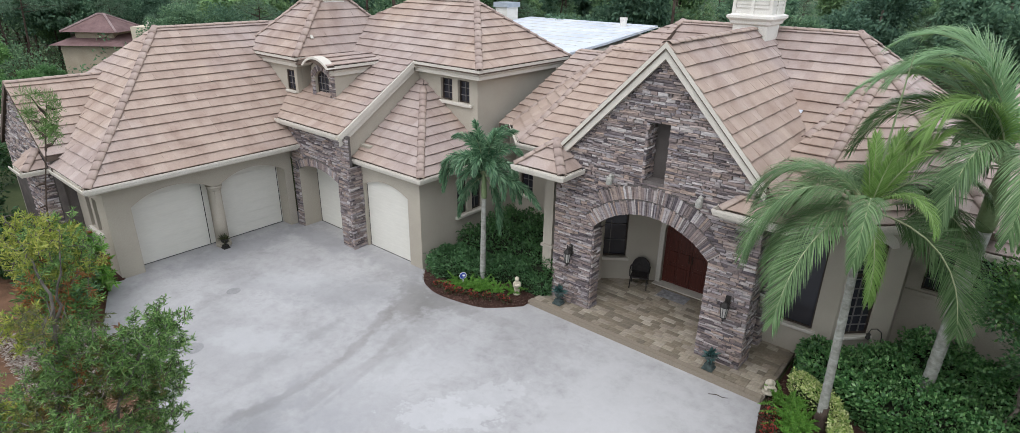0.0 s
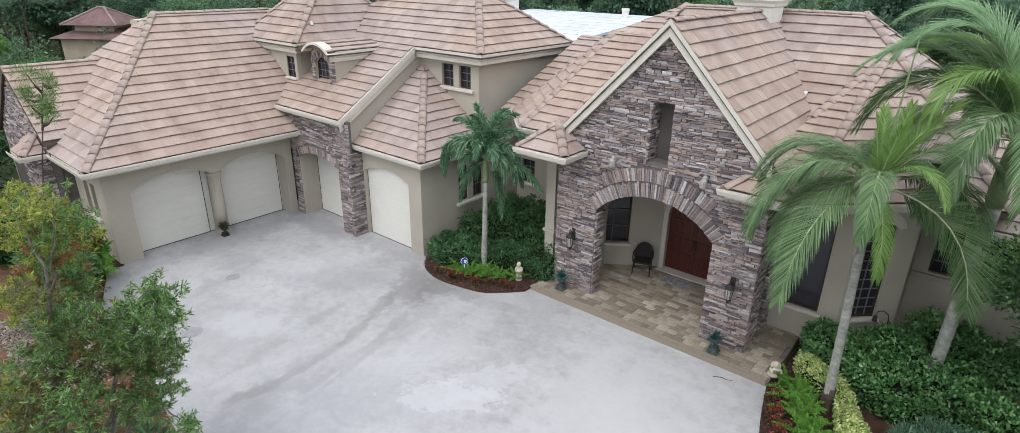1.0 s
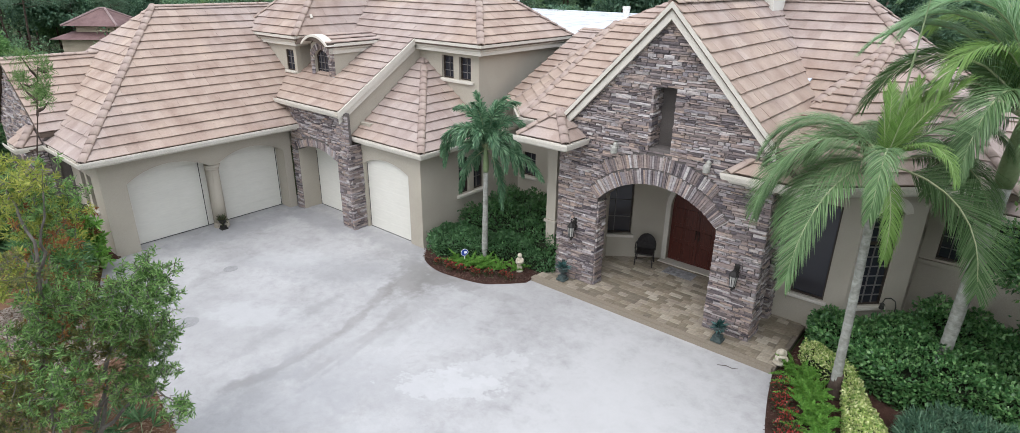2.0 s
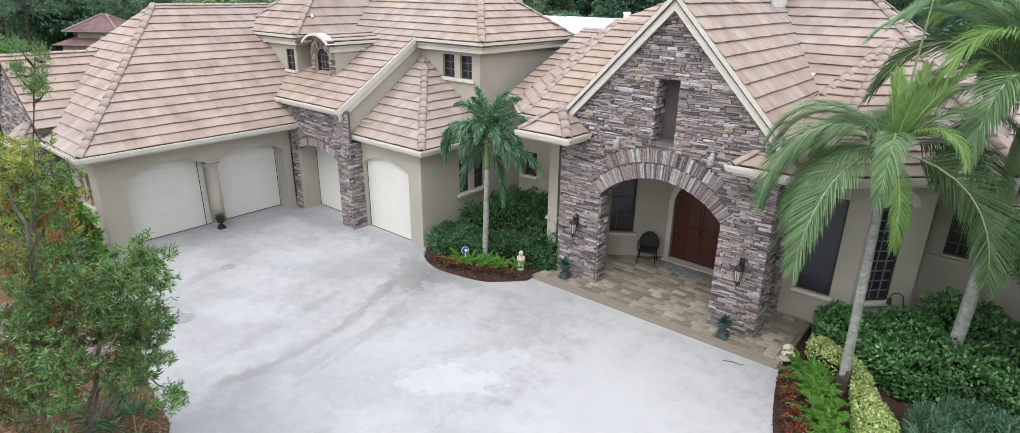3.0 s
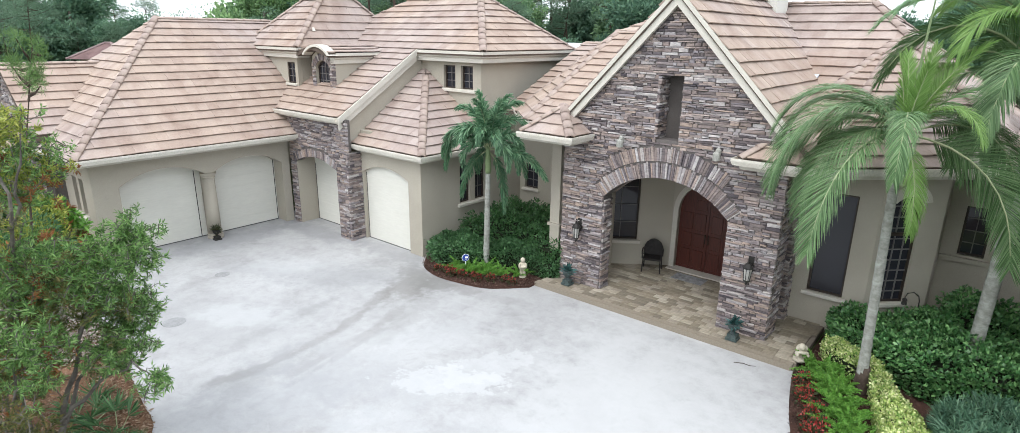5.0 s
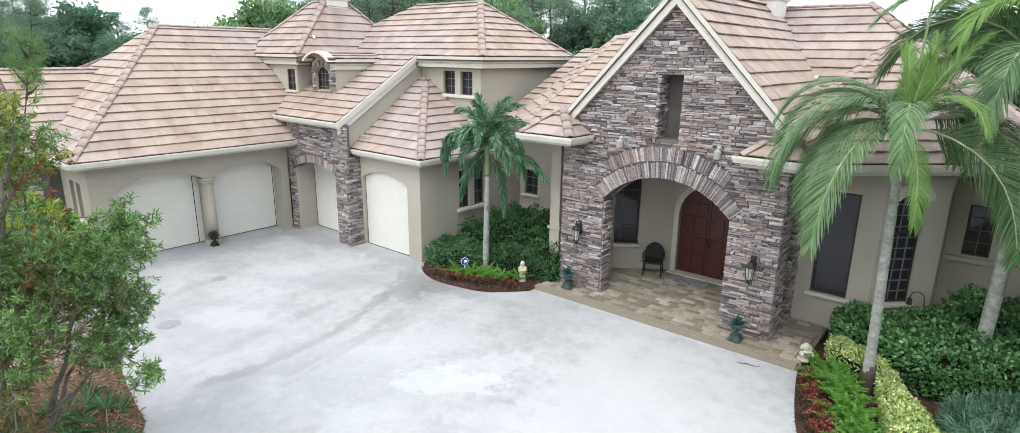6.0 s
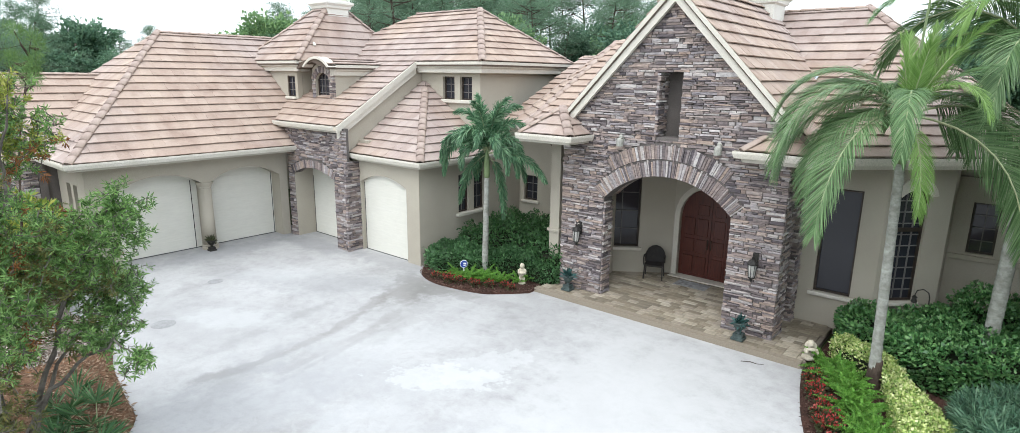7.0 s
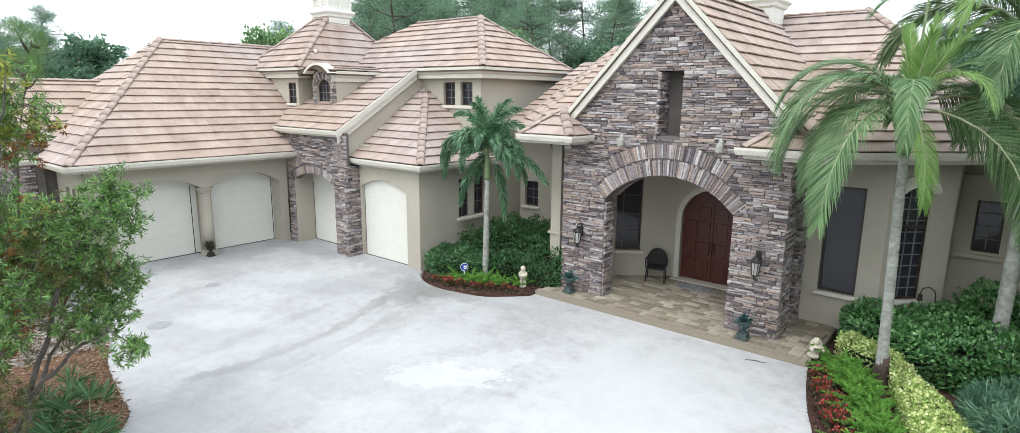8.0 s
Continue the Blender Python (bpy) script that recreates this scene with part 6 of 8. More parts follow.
# azimuth, elevation, length, droop, leaflet, hang, material
palm("tall feather palm with smooth grey trunk beside the hedge", (-1.42, 12.3, 0.0), (-1.52, 12.18, 4.30), 0.092, 0.078, 0.95, [
    (222, 40, 3.1, 3.6, 0.86, 0.55, P_), (231, 16, 2.6, 3.2, 0.78, 0.5, P_), (205, 14, 2.3, 3.2, 0.72, 0.6, P_), (213, 30, 2.8, 3.4, 0.78, 0.6, P_),
    (247, 8, 3.2, 3.3, 0.70, 0.14, P_), (276, 50, 2.2, 4.6, 0.50, 0.8, P_), (318, -50, 1.75, 3.0, 0.46, 0.6, Y_),
    (36, 22, 2.7, 2.7, 0.84, 0.9, P_, 25), (54, 34, 2.6, 2.8, 0.74, 1.0, P_), (12, -8, 3.1, 2.9, 0.82, 0.12, P_, 60),
    (75, 58, 2.2, 1.6, 0.5, 0.4, Y_), (105, 42, 2.5, 2.8, 0.7, 0.7, P_), (140, 38, 2.5, 3.0, 0.7, 0.7, P_), (175, 45, 2.7, 3.2, 0.74, 0.6, P_), (196, 52, 2.6, 3.0, 0.74, 0.6, P_),
    (30, 54, 2.4, 2.6, 0.64, 0.7, P_), (60, 78, 1.5, 0.5, 0.34, 0.1, Y_), (200, 80, 1.3, 0.6, 0.30, 0.1, Y_),
    (305, 78, 1.2, 0.9, 0.28, 0.15, Y_), (40, 64, 1.9, 0.9, 0.40, 0.25, Y_), (120, 76, 1.4, 0.7, 0.32, 0.1, Y_), (330, 56, 1.7, 3.2, 0.40, 0.6, Y_)], 41, 0.2, 2.75, 0.0142, 54)
palm("tall feather palm leaning slightly over the hedge", (0.13, 14.1, 0.0), (0.22, 14.1, 4.6), 0.125, 0.135, 1.4, [
    (208, 76, 3.7, 3.6, 0.80, 0.40, B_), (176, 76, 3.7, 3.0, 0.80, 0.40, B_), (192, 70, 3.5, 3.0, 0.78, 0.40, B_), (150, 76, 3.6, 2.8, 0.78, 0.40, B_), (184, 62, 3.6, 2.6, 0.78, 0.45, B_),
    (199, 57, 3.5, 3.4, 0.70, 0.5, P_, -40), (212, 44, 3.3, 3.2, 0.72, 0.6, P_, -20), (223, 27, 2.6, 1.8, 0.66, 0.55, P_), (239, 30, 2.8, 5.0, 0.66, 0.5, P_, -35), (228, 12, 2.4, 3.4, 0.62, 0.5, P_), (250, 52, 3.0, 4.6, 0.7, 0.5, P_),
    (165, 55, 3.4, 3.0, 0.75, 0.5, P_), (340, 45, 3.2, 3.2, 0.72, 0.5, P_), (15, 40, 3.2, 3.0, 0.72, 0.6, P_, 40), (280, 48, 2.8, 4.4, 0.7, 0.5, P_), (310, 40, 2.8, 4.2, 0.7, 0.5, P_),
    (60, 52, 3.2, 2.8, 0.72, 0.5, P_), (110, 48, 3.2, 2.8, 0.72, 0.5, P_), (140, 66, 3.5, 2.6, 0.7, 0.7, Y_), (230, 70, 3.0, 3.8, 0.72, 0.6, Y_)], 42, 0.2, 1.6, 0.016, 48)
LOW_FRONDS = [(12, 10, 2.0, 1.5), (52, -50, 1.9, 4.5), (182, -30, 1.85, 2.1), (30, 20, 1.5, 3.2), (150, 5, 1.4, 3.0)]
CROWN_FRONDS = [(195, 44, 2.1, 4.4), (205, 60, 2.1, 4.6), (225, 72, 1.5, 4.6), (260, 74, 1.5, 4.2), (100, 71, 1.7, 3.6), (67, 51, 1.55, 4.4), (292, 76, 1.35, 4.4), (330, 70, 1.4, 4.8), (153, 76, 1.7, 3.2), (105, 74, 1.75, 2.4), (20, 62, 1.6, 4.6), (40, 72, 1.7, 3.4), (350, 52, 1.45, 5.0), (15, 44, 1.5, 4.8),
                (135, 60, 1.6, 4.0), (175, 64, 1.65, 4.4), (240, 52, 1.2, 5.2), (275, 82, 1.6, 2.4), (30, 82, 1.65, 2.2), (200, 78, 1.65, 2.8), (60, 78, 1.75, 2.6), (180, 84, 1.6, 1.8)]
palm("small bushy palm with slender pale trunk in the bed", (-11.28, 12.32, 0.0), (-11.1, 12.2, 2.95), 0.09, 0.07, 0.78, [
    (a, e, L, d, 0.31, 0.6, PALM_C) for a, e, L, d in LOW_FRONDS + CROWN_FRONDS], 43, 0.75, 0.9, 0.028, 70)


# trees
def broad_tree(label, base, limbs, crowns, seed, leaf, width, name="tree", category="tree", bark=None, spray=26):
    """A tree: tapered stems to each crown lobe; lobes are (centre, radii, leaf count, material)."""
    rs = np.random.RandomState(seed)
    rg = random.Random(seed)
    ob = thing(name, label, category, base)
    h = Heap()
    for (cx, cy, cz), start, r in limbs:
        a, b = Vector((0, 0, start)), Vector((cx, cy, cz))
        pts = [a.lerp(b, k / 7) + Vector((rg.uniform(-1, 1), rg.uniform(-1, 1), rg.uniform(-0.5, 0.5))) * 0.06 * (1 if 0 < k else 0) * b.length / 2 for k in range(8)]
        h.tube(pts, [r * (1 - 0.8 * k / 7) for k in range(8)], 7)
        for j in range(9):
            p = pts[rg.randint(3, 7)]
            q = p + Vector((rg.uniform(-1, 1), rg.uniform(-1, 1), rg.uniform(-0.2, 0.9))) * b.length * 0.22
            h.tube([p, p.lerp(q, 0.5) + Vector((0, 0, 0.05)), q], [r * 0.3, r * 0.2, r * 0.06], 5)
    h.make("trunk", bark or BARK, ob)
    for centre, radii, count, mat in crowns:
        # sprays: leaves gathered round many twig ends
        tips, d = lumps(rs, max(8, count // spray), centre, radii, 0.28, 0.35)
        k = rs.randint(0, len(tips), count)
        spread = np.array(radii).mean() * (0.16 if spray < 40 else 0.095)
        p = tips[k] + rs.normal(size=(count, 3)) * spread * np.array([1, 1, 0.8])
        way = d[k] * 0.7 + unit(p - tips[k]) * 0.8 + rs.normal(size=(count, 3)) * 0.45 + np.array([0, 0, 0.25])
        s = rs.uniform(0.65, 1.3, count)
        tagged(quads("crown", leaf_quads(rs, p, way, leaf * s, width * s), mat, ob), kind="stuff")
    return ob


def rosette_tree(label, base, limbs, lobes, seed, leaf, width, name="tree", category="tree", whorl=15, bare=0):
    """An open tree: limbs as lists of points, thin twigs to many tips, and a loose whorl of narrow leaves round each tip. Lobes are (centre, radii, tips, material); points are in the world."""
    rs = np.random.RandomState(seed)
    rg = random.Random(seed)
    ob = thing(name, label, category, base)
    o = np.array(base, float)
    wood, joints = Heap(), []
    for pts, r in limbs:
        pts = [np.array(p, float) - o for p in pts]
        line = []
        for a, b in zip(pts, pts[1:]):
            line += [a + (b - a) * k / 5 + rs.normal(size=3) * 0.02 for k in range(5)]
        line.append(pts[-1])
        n = len(line)
        wood.tube([tuple(p) for p in line], [r * (1 - 0.82 * k / (n - 1)) for k in range(n)], 6)
        joints += line[n // 4:]
    joints = np.array(joints)
    twigs = Heap()
    for centre, radii, count, mat in lobes:
        tips, d = lumps(rs, count, np.array(centre) - o, radii, 0.3, 0.25)
        leaves = []
        reach = [((joints - tip) ** 2).sum(1).min() for tip in tips]
        for tip, out in ((tips[k], d[k]) for k in np.argsort(reach)):
            near = joints[np.argmin(((joints - tip) ** 2).sum(1) + rs.random(len(joints)) * 0.02)]
            mid = near + (tip - near) * 0.55 + rs.normal(size=3) * 0.04 - np.array([0, 0, 0.03])
            twigs.tube([tuple(near), tuple(mid), tuple(tip)], [0.008, 0.006, 0.003], 4)
            joints = np.vstack([joints, mid, near * 0.25 + tip * 0.75])
            n = max(4, int(whorl * rs.uniform(0.6, 1.3)))
            axis = unit(unit(tip - mid) + out * 0.3 + np.array([0, 0, 0.35]))
            back = rs.random(n) ** 1.6 * 0.17
            p = tip - axis * back[:, None] + rs.normal(size=(n, 3)) * 0.012
            way = unit(rs.normal(size=(n, 3))) * 0.95 + axis * rs.uniform(0.2, 1.1, (n, 1)) + np.array([0, 0, -0.12])
            s = rs.uniform(0.6, 1.25, n)
            leaves.append(leaf_quads(rs, p, way, leaf * s, width * s, 0.18))
        tagged(quads("crown", np.concatenate(leaves), mat, ob), kind="stuff")
    for k in range(bare):
        a = joints[rg.randrange(len(joints))]
        b = a + np.array([rg.uniform(-0.35, 0.35), rg.uniform(-0.35, 0.35), rg.uniform(0.05, 0.45)])
        c = b + np.array([rg.uniform(-0.2, 0.2), rg.uniform(-0.2, 0.2), rg.uniform(-0.05, 0.2)])
        twigs.tube([tuple(a), tuple(b), tuple(c)], [0.013, 0.008, 0.003], 4)
    wood.make("trunk", PALE_BARK, ob)
    tagged(twigs.make("twig", PALE_BARK, ob), kind="stuff")
    return ob


PALE_BARK = mottled("pale_grey_bark", (0.085, 0.075, 0.065), (0.18, 0.165, 0.145), 5, 30, 0.95, 0.7, 0.1, 0.02)
LEAF_WHORL = leaf_material("narrow_leaf", (0.060, 0.125, 0.036), (0.145, 0.275, 0.074), (0.29, 0.45, 0.15), 0.42, False, 0.38)
# olive leaf; on low and inner lobes it puts crown shade into colour
LEAF_OLIVE_SHADE = leaf_material("olive_shade_leaf", (0.050, 0.070, 0.020), (0.120, 0.140, 0.040), (0.20, 0.17, 0.055), 0.5)
LEAF_RUST = leaf_material("rusty_leaf", (0.13, 0.052, 0.020), (0.25, 0.095, 0.030), (0.34, 0.17, 0.06), 0.6)
LEAF_GOLD = leaf_material("golden_leaf", (0.15, 0.20, 0.035), (0.30, 0.36, 0.065), (0.47, 0.46, 0.11), 0.5, False, 0.4)
# the open tree at the edge of the drive
rosette_tree("open narrow-leaved evergreen tree with some rusty leaves", (-10.35, 1.4, 0.0),
             [([(-10.35, 1.4, -0.1), (-10.2, 1.7, 1.2), (-9.95, 2.1, 2.6), (-9.6, 2.6, 3.7), (-9.45, 2.8, 4.2)], 0.05), ([(-10.3, 1.45, 0.5), (-10.35, 2.1, 1.7), (-10.35, 2.8, 2.5)], 0.04),
              ([(-10.2, 1.6, 1.0), (-9.7, 2.1, 1.7), (-9.2, 2.4, 2.05), (-8.75, 2.55, 1.9)], 0.035), ([(-10.4, 1.35, 0.4), (-10.5, 1.2, 1.9), (-10.35, 1.5, 3.4), (-10.5, 1.8, 4.1)], 0.045),
              ([(-10.35, 1.3, 0.6), (-9.8, 1.1, 1.7), (-9.3, 1.2, 2.8)], 0.038), ([(-10.45, 1.25, 0.8), (-11.0, 1.4, 2.0), (-11.2, 1.8, 3.0), (-11.7, 1.8, 4.4)], 0.04), ([(-10.4, 1.35, 2.5), (-10.3, 1.65, 4.3), (-10.6, 1.6, 5.2), (-10.8, 1.5, 5.7)], 0.035), ([(-10.3, 1.6, 4.0), (-9.8, 1.75, 5.0), (-9.6, 1.85, 5.7)], 0.025)],
             [((-10.6, 1.7, 5.4), (0.6, 0.45, 0.4), 62, LEAF_GOLD), ((-10.8, 1.85, 5.3), (0.6, 0.5, 0.45), 34, LEAF_WHORL), ((-10.8, 2.2, 4.85), (0.5, 0.4, 0.42), 30, LEAF_WHORL), ((-10.9, 2.15, 4.8), (0.5, 0.4, 0.42), 26, LEAF_GOLD), ((-11.2, 1.7, 4.8), (0.6, 0.5, 0.45), 50, LEAF_GOLD),
              ((-11.2, 1.9, 4.5), (0.6, 0.5, 0.4), 40, LEAF_WHORL), ((-10.3, 1.2, 4.2), (0.5, 0.5, 0.4), 46, LEAF_GOLD), ((-9.5, 1.2, 4.5), (0.5, 0.4, 0.35), 18, LEAF_OLIVE_SHADE), ((-10.8, 2.0, 4.5), (0.6, 0.5, 0.5), 15, LEAF_RUST), ((-9.7, 1.75, 5.6), (0.45, 0.35, 0.25), 14, LEAF_GOLD),
              ((-9.5, 2.78, 3.75), (0.36, 0.36, 0.48), 95, LEAF_WHORL), ((-9.72, 2.4, 3.35), (0.5, 0.55, 0.62), 140, LEAF_WHORL), ((-10.3, 2.75, 2.45), (0.62, 0.62, 0.48), 148, LEAF_WHORL), ((-9.6, 2.4, 2.15), (0.5, 0.5, 0.36), 105, LEAF_WHORL),
              ((-8.78, 2.5, 1.88), (0.30, 0.25, 0.2), 28, LEAF_WHORL), ((-10.3, 1.7, 3.4), (0.72, 0.66, 0.62), 157, LEAF_WHORL), ((-9.35, 1.35, 2.6), (0.52, 0.55, 0.62), 108, LEAF_WHORL),
              ((-10.4, 1.2, 2.1), (0.85, 0.7, 0.75), 148, LEAF_OLIVE_SHADE), ((-9.3, 0.7, 1.7), (0.9, 0.8, 0.7), 90, LEAF_OLIVE_SHADE), ((-10.6, 0.5, 2.6), (0.9, 0.8, 0.9), 110, LEAF_WHORL), ((-9.6, 1.0, 1.2), (0.7, 0.6, 0.55), 78, LEAF_OLIVE_SHADE), ((-11.0, 1.7, 2.8), (0.6, 0.6, 0.6), 80, LEAF_WHORL),
              ((-10.0, 2.2, 2.9), (0.75, 0.7, 0.9), 122, LEAF_OLIVE_SHADE), ((-10.2, 1.5, 2.6), (0.8, 0.8, 0.9), 70, LEAF_OLIVE_SHADE), ((-10.3, 1.8, 3.3), (0.7, 0.7, 0.7), 28, LEAF_RUST), ((-9.7, 1.3, 2.3), (0.6, 0.6, 0.6), 14, LEAF_RUST)], 51, 0.092, 0.019, whorl=31)
rosette_tree("low rusty and green shrub in leaf litter", (-12.0, 1.2, 0.0), [([(-12.0, 1.2, -0.1), (-11.9, 1.3, 0.9), (-11.7, 1.4, 1.7)], 0.04), ([(-12.0, 1.2, 0.1), (-12.6, 1.0, 1.3)], 0.03)],
             [((-11.9, 1.3, 1.3), (0.8, 0.7, 0.6), 40, LEAF_RUST), ((-12.3, 1.1, 1.4), (0.9, 0.8, 0.6), 87, LEAF_WHORL), ((-11.6, 1.0, 1.9), (0.7, 0.6, 0.5), 70, LEAF_GOLD)], 57, 0.13, 0.030, "shrub", "shrub", bare=14)
broad_tree("yellow-green shrub mass beside the drive", (-17.0, 2.6, 0.0), [((0.1, 0.0, 1.6), 0.0, 0.05)], [((0.0, 0.3, 1.2), (1.3, 0.8, 0.9), 3400, LEAF_TREE), ((-1.4, 0.6, 1.5), (1.2, 0.8, 1.0), 2600, LEAF_GOLD), ((0.2, 0.2, 1.6), (1.0, 0.7, 0.6), 900, LEAF_RUST), ((-0.4, 0.4, 1.7), (1.4, 0.8, 0.7), 1500, LEAF_MID)], 54, 0.13, 0.036, "shrub", "shrub", spray=50)
rosette_tree("bright green and rusty shrub beside the garage corner", (-19.5, 4.0, 0.0), [([(-19.5, 4.0, -0.1), (-19.4, 4.2, 0.8), (-19.5, 4.4, 1.6)], 0.04), ([(-19.5, 4.0, 0.1), (-19.2, 3.7, 1.2), (-19.2, 3.5, 2.1)], 0.04), ([(-19.4, 3.95, 0.1), (-18.6, 3.6, 0.6)], 0.03)],
             [((-19.5, 4.45, 0.75), (0.6, 0.4, 0.65), 130, LEAF_FERN), ((-19.5, 4.25, 1.5), (0.7, 0.45, 0.6), 120, LEAF_FERN), ((-19.4, 3.7, 1.9), (0.7, 0.55, 0.65), 90, LEAF_WHORL), ((-19.3, 3.8, 2.1), (0.7, 0.55, 0.5), 50, LEAF_GOLD),
              ((-18.7, 3.5, 0.7), (0.7, 0.4, 0.5), 80, LEAF_RUST), ((-19.0, 3.9, 0.6), (0.6, 0.4, 0.5), 70, LEAF_WHORL), ((-19.3, 4.1, 1.7), (0.7, 0.5, 0.6), 16, LEAF_RUST)], 53, 0.20, 0.058, "shrub", "shrub")
for _x, _y, _z, _r, _seed in ((-24.6, 2.6, 1.5, 1.3, 61), (-26.8, 2.2, 1.9, 1.6, 62), (-22.6, 2.9, 0.9, 0.9, 63), (-29.5, 3.0, 2.2, 1.9, 64), (-33.0, 4.9, 1.8, 1.8, 65), (-36.5, 6.4, 2.0, 2.0, 66)):
    broad_tree("dense dark green shrub beside the stone wing", (_x, _y, 0.0), [((0.0, 0.0, _z), 0.0, 0.05)], [((0.0, 0.0, _z), (_r, _r * 0.8, _z * 0.85), 3200, LEAF_DARK), ((0.1, -0.1, _z * 1.2), (_r * 0.9, _r * 0.7, _z * 0.6), 1400, LEAF_MID)], _seed, 0.16, 0.07, "shrub", "shrub", spray=50)
broad_tree("small broadleaf tree by the far wing", (1.6, 14.0, 0.0), [((0.0, 0.0, 2.7), 0.0, 0.06)], [((0.0, 0.0, 3.5), (1.2, 1.0, 0.75), 4200, LEAF_TREE), ((-0.6, -0.2, 3.3), (0.7, 0.7, 0.55), 1800, LEAF_MID), ((0.4, -0.4, 2.7), (1.0, 0.9, 0.7), 2200, LEAF_MID)], 55, 0.10, 0.05)
for i, (x, y) in enumerate(((-9.9, 2.0), (-10.7, 2.4), (-9.5, 1.0), (-11.4, 2.2))):
    fan = thing("saw_palmetto", "low green saw palmetto in leaf litter", "shrub", (x, y, 0.05), "saw palmettos")
    rs = np.random.RandomState(60 + i)
    for k in range(9):
        az, el = rs.uniform(0, 6.28), rs.uniform(0.2, 1.1)
        d = np.array([math.cos(az) * math.cos(el), math.sin(az) * math.cos(el), math.sin(el)])
        hub = d * rs.uniform(0.3, 0.6)
        s = unit(np.cross(d, [0, 0, 1.0]))
        a = np.linspace(-1.25, 1.25, 18)
        way = np.cos(a)[:, None] * d + np.sin(a)[:, None] * s + rs.normal(size=(18, 3)) * 0.06
        lf = new("fan_leaf")
        lf.parent = fan
        Heap().tube([(0, 0, 0), tuple(hub * 0.5), tuple(hub)], [0.012, 0.01, 0.008], 5).make("stem", RACHIS, lf)
        tagged(quads("blade", leaf_quads(rs, np.tile(hub, (18, 1)), way, 0.42, 0.035, 0.1), LEAF_MID, lf), kind="stuff")


# the woods behind
YOUNG_NEEDLE = leaf_material("young_pine_needle", (0.075, 0.150, 0.045), (0.125, 0.225, 0.065), (0.20, 0.31, 0.10), 0.5)


def pine(seed, height, lean=0.0, sparse=1.0, per=80, needle=1.0, low=0.56):
    rs = np.random.RandomState(seed)
    rg = random.Random(seed)
    ob = thing("pine_tree", "tall slender pine with tufted open crown", "pine tree", (0, 0, 0), "pines behind the house")
    h = Heap()
    pts = [Vector((lean * k * k * 0.02 + rg.uniform(-0.05, 0.05), rg.uniform(-0.05, 0.05), height * k / 10)) for k in range(11)]
    h.tube(pts, [0.17 * height / 14 * (1 - 0.085 * k) for k in range(11)], 7)
    tips = []
    for i in range(int(34 * sparse)):
        t = low + (1 - low) * rg.random() ** 0.8
        k = min(int(t * 10), 9)
        p = pts[k].lerp(pts[k + 1], t * 10 - k)
        az = rg.uniform(0, 6.28)
        ln = height * 0.20 * (1.15 - 0.75 * (t - low) / (1 - low)) * rg.uniform(0.4, 1.3)
        q = p + Vector((math.cos(az) * ln, math.sin(az) * ln, ln * rg.uniform(-0.1, 0.55)))
        h.tube([p, p.lerp(q, 0.55) - Vector((0, 0, 0.06 * ln)), q], [0.05, 0.035, 0.014], 4)
        tips += [q, p.lerp(q, 0.8) + Vector((0, 0, 0.1))]
        if rg.random() < 0.5:
            tips.append(p.lerp(q, 0.6) + Vector((rg.uniform(-0.4, 0.4), rg.uniform(-0.4, 0.4), 0.2)))
    for i in range(7):
        t = rg.uniform(0.25, low)
        k = min(int(t * 10), 9)
        p = pts[k].lerp(pts[k + 1], t * 10 - k)
        az, ln = rg.uniform(0, 6.28), height * rg.uniform(0.03, 0.08)
        h.tube([p, p + Vector((math.cos(az) * ln, math.sin(az) * ln, ln * rg.uniform(-0.2, 0.3)))], [0.03, 0.008], 4)
    tips.append(pts[-1])
    h.make("trunk", PINE_BARK, ob)
    c = np.array([tuple(q) for q in tips])
    k = np.repeat(np.arange(len(c)), per)
    p = c[k] + rs.normal(size=(len(k), 3)) * np.array([1.0, 1.0, 0.6]) * (0.23 if needle > 1 else 0.30) * height / 14
    way = unit(p - c[k]) + rs.normal(size=(len(k), 3)) * 0.5 + [0, 0, 0.35]
    tagged(quads("crown", leaf_quads(rs, p, way, rs.uniform(0.24, 0.42, len(k)) * needle * height / 14, 0.035 * height / 14, 0.1), YOUNG_NEEDLE if needle > 1 else NEEDLE, ob), kind="stuff")
    return ob


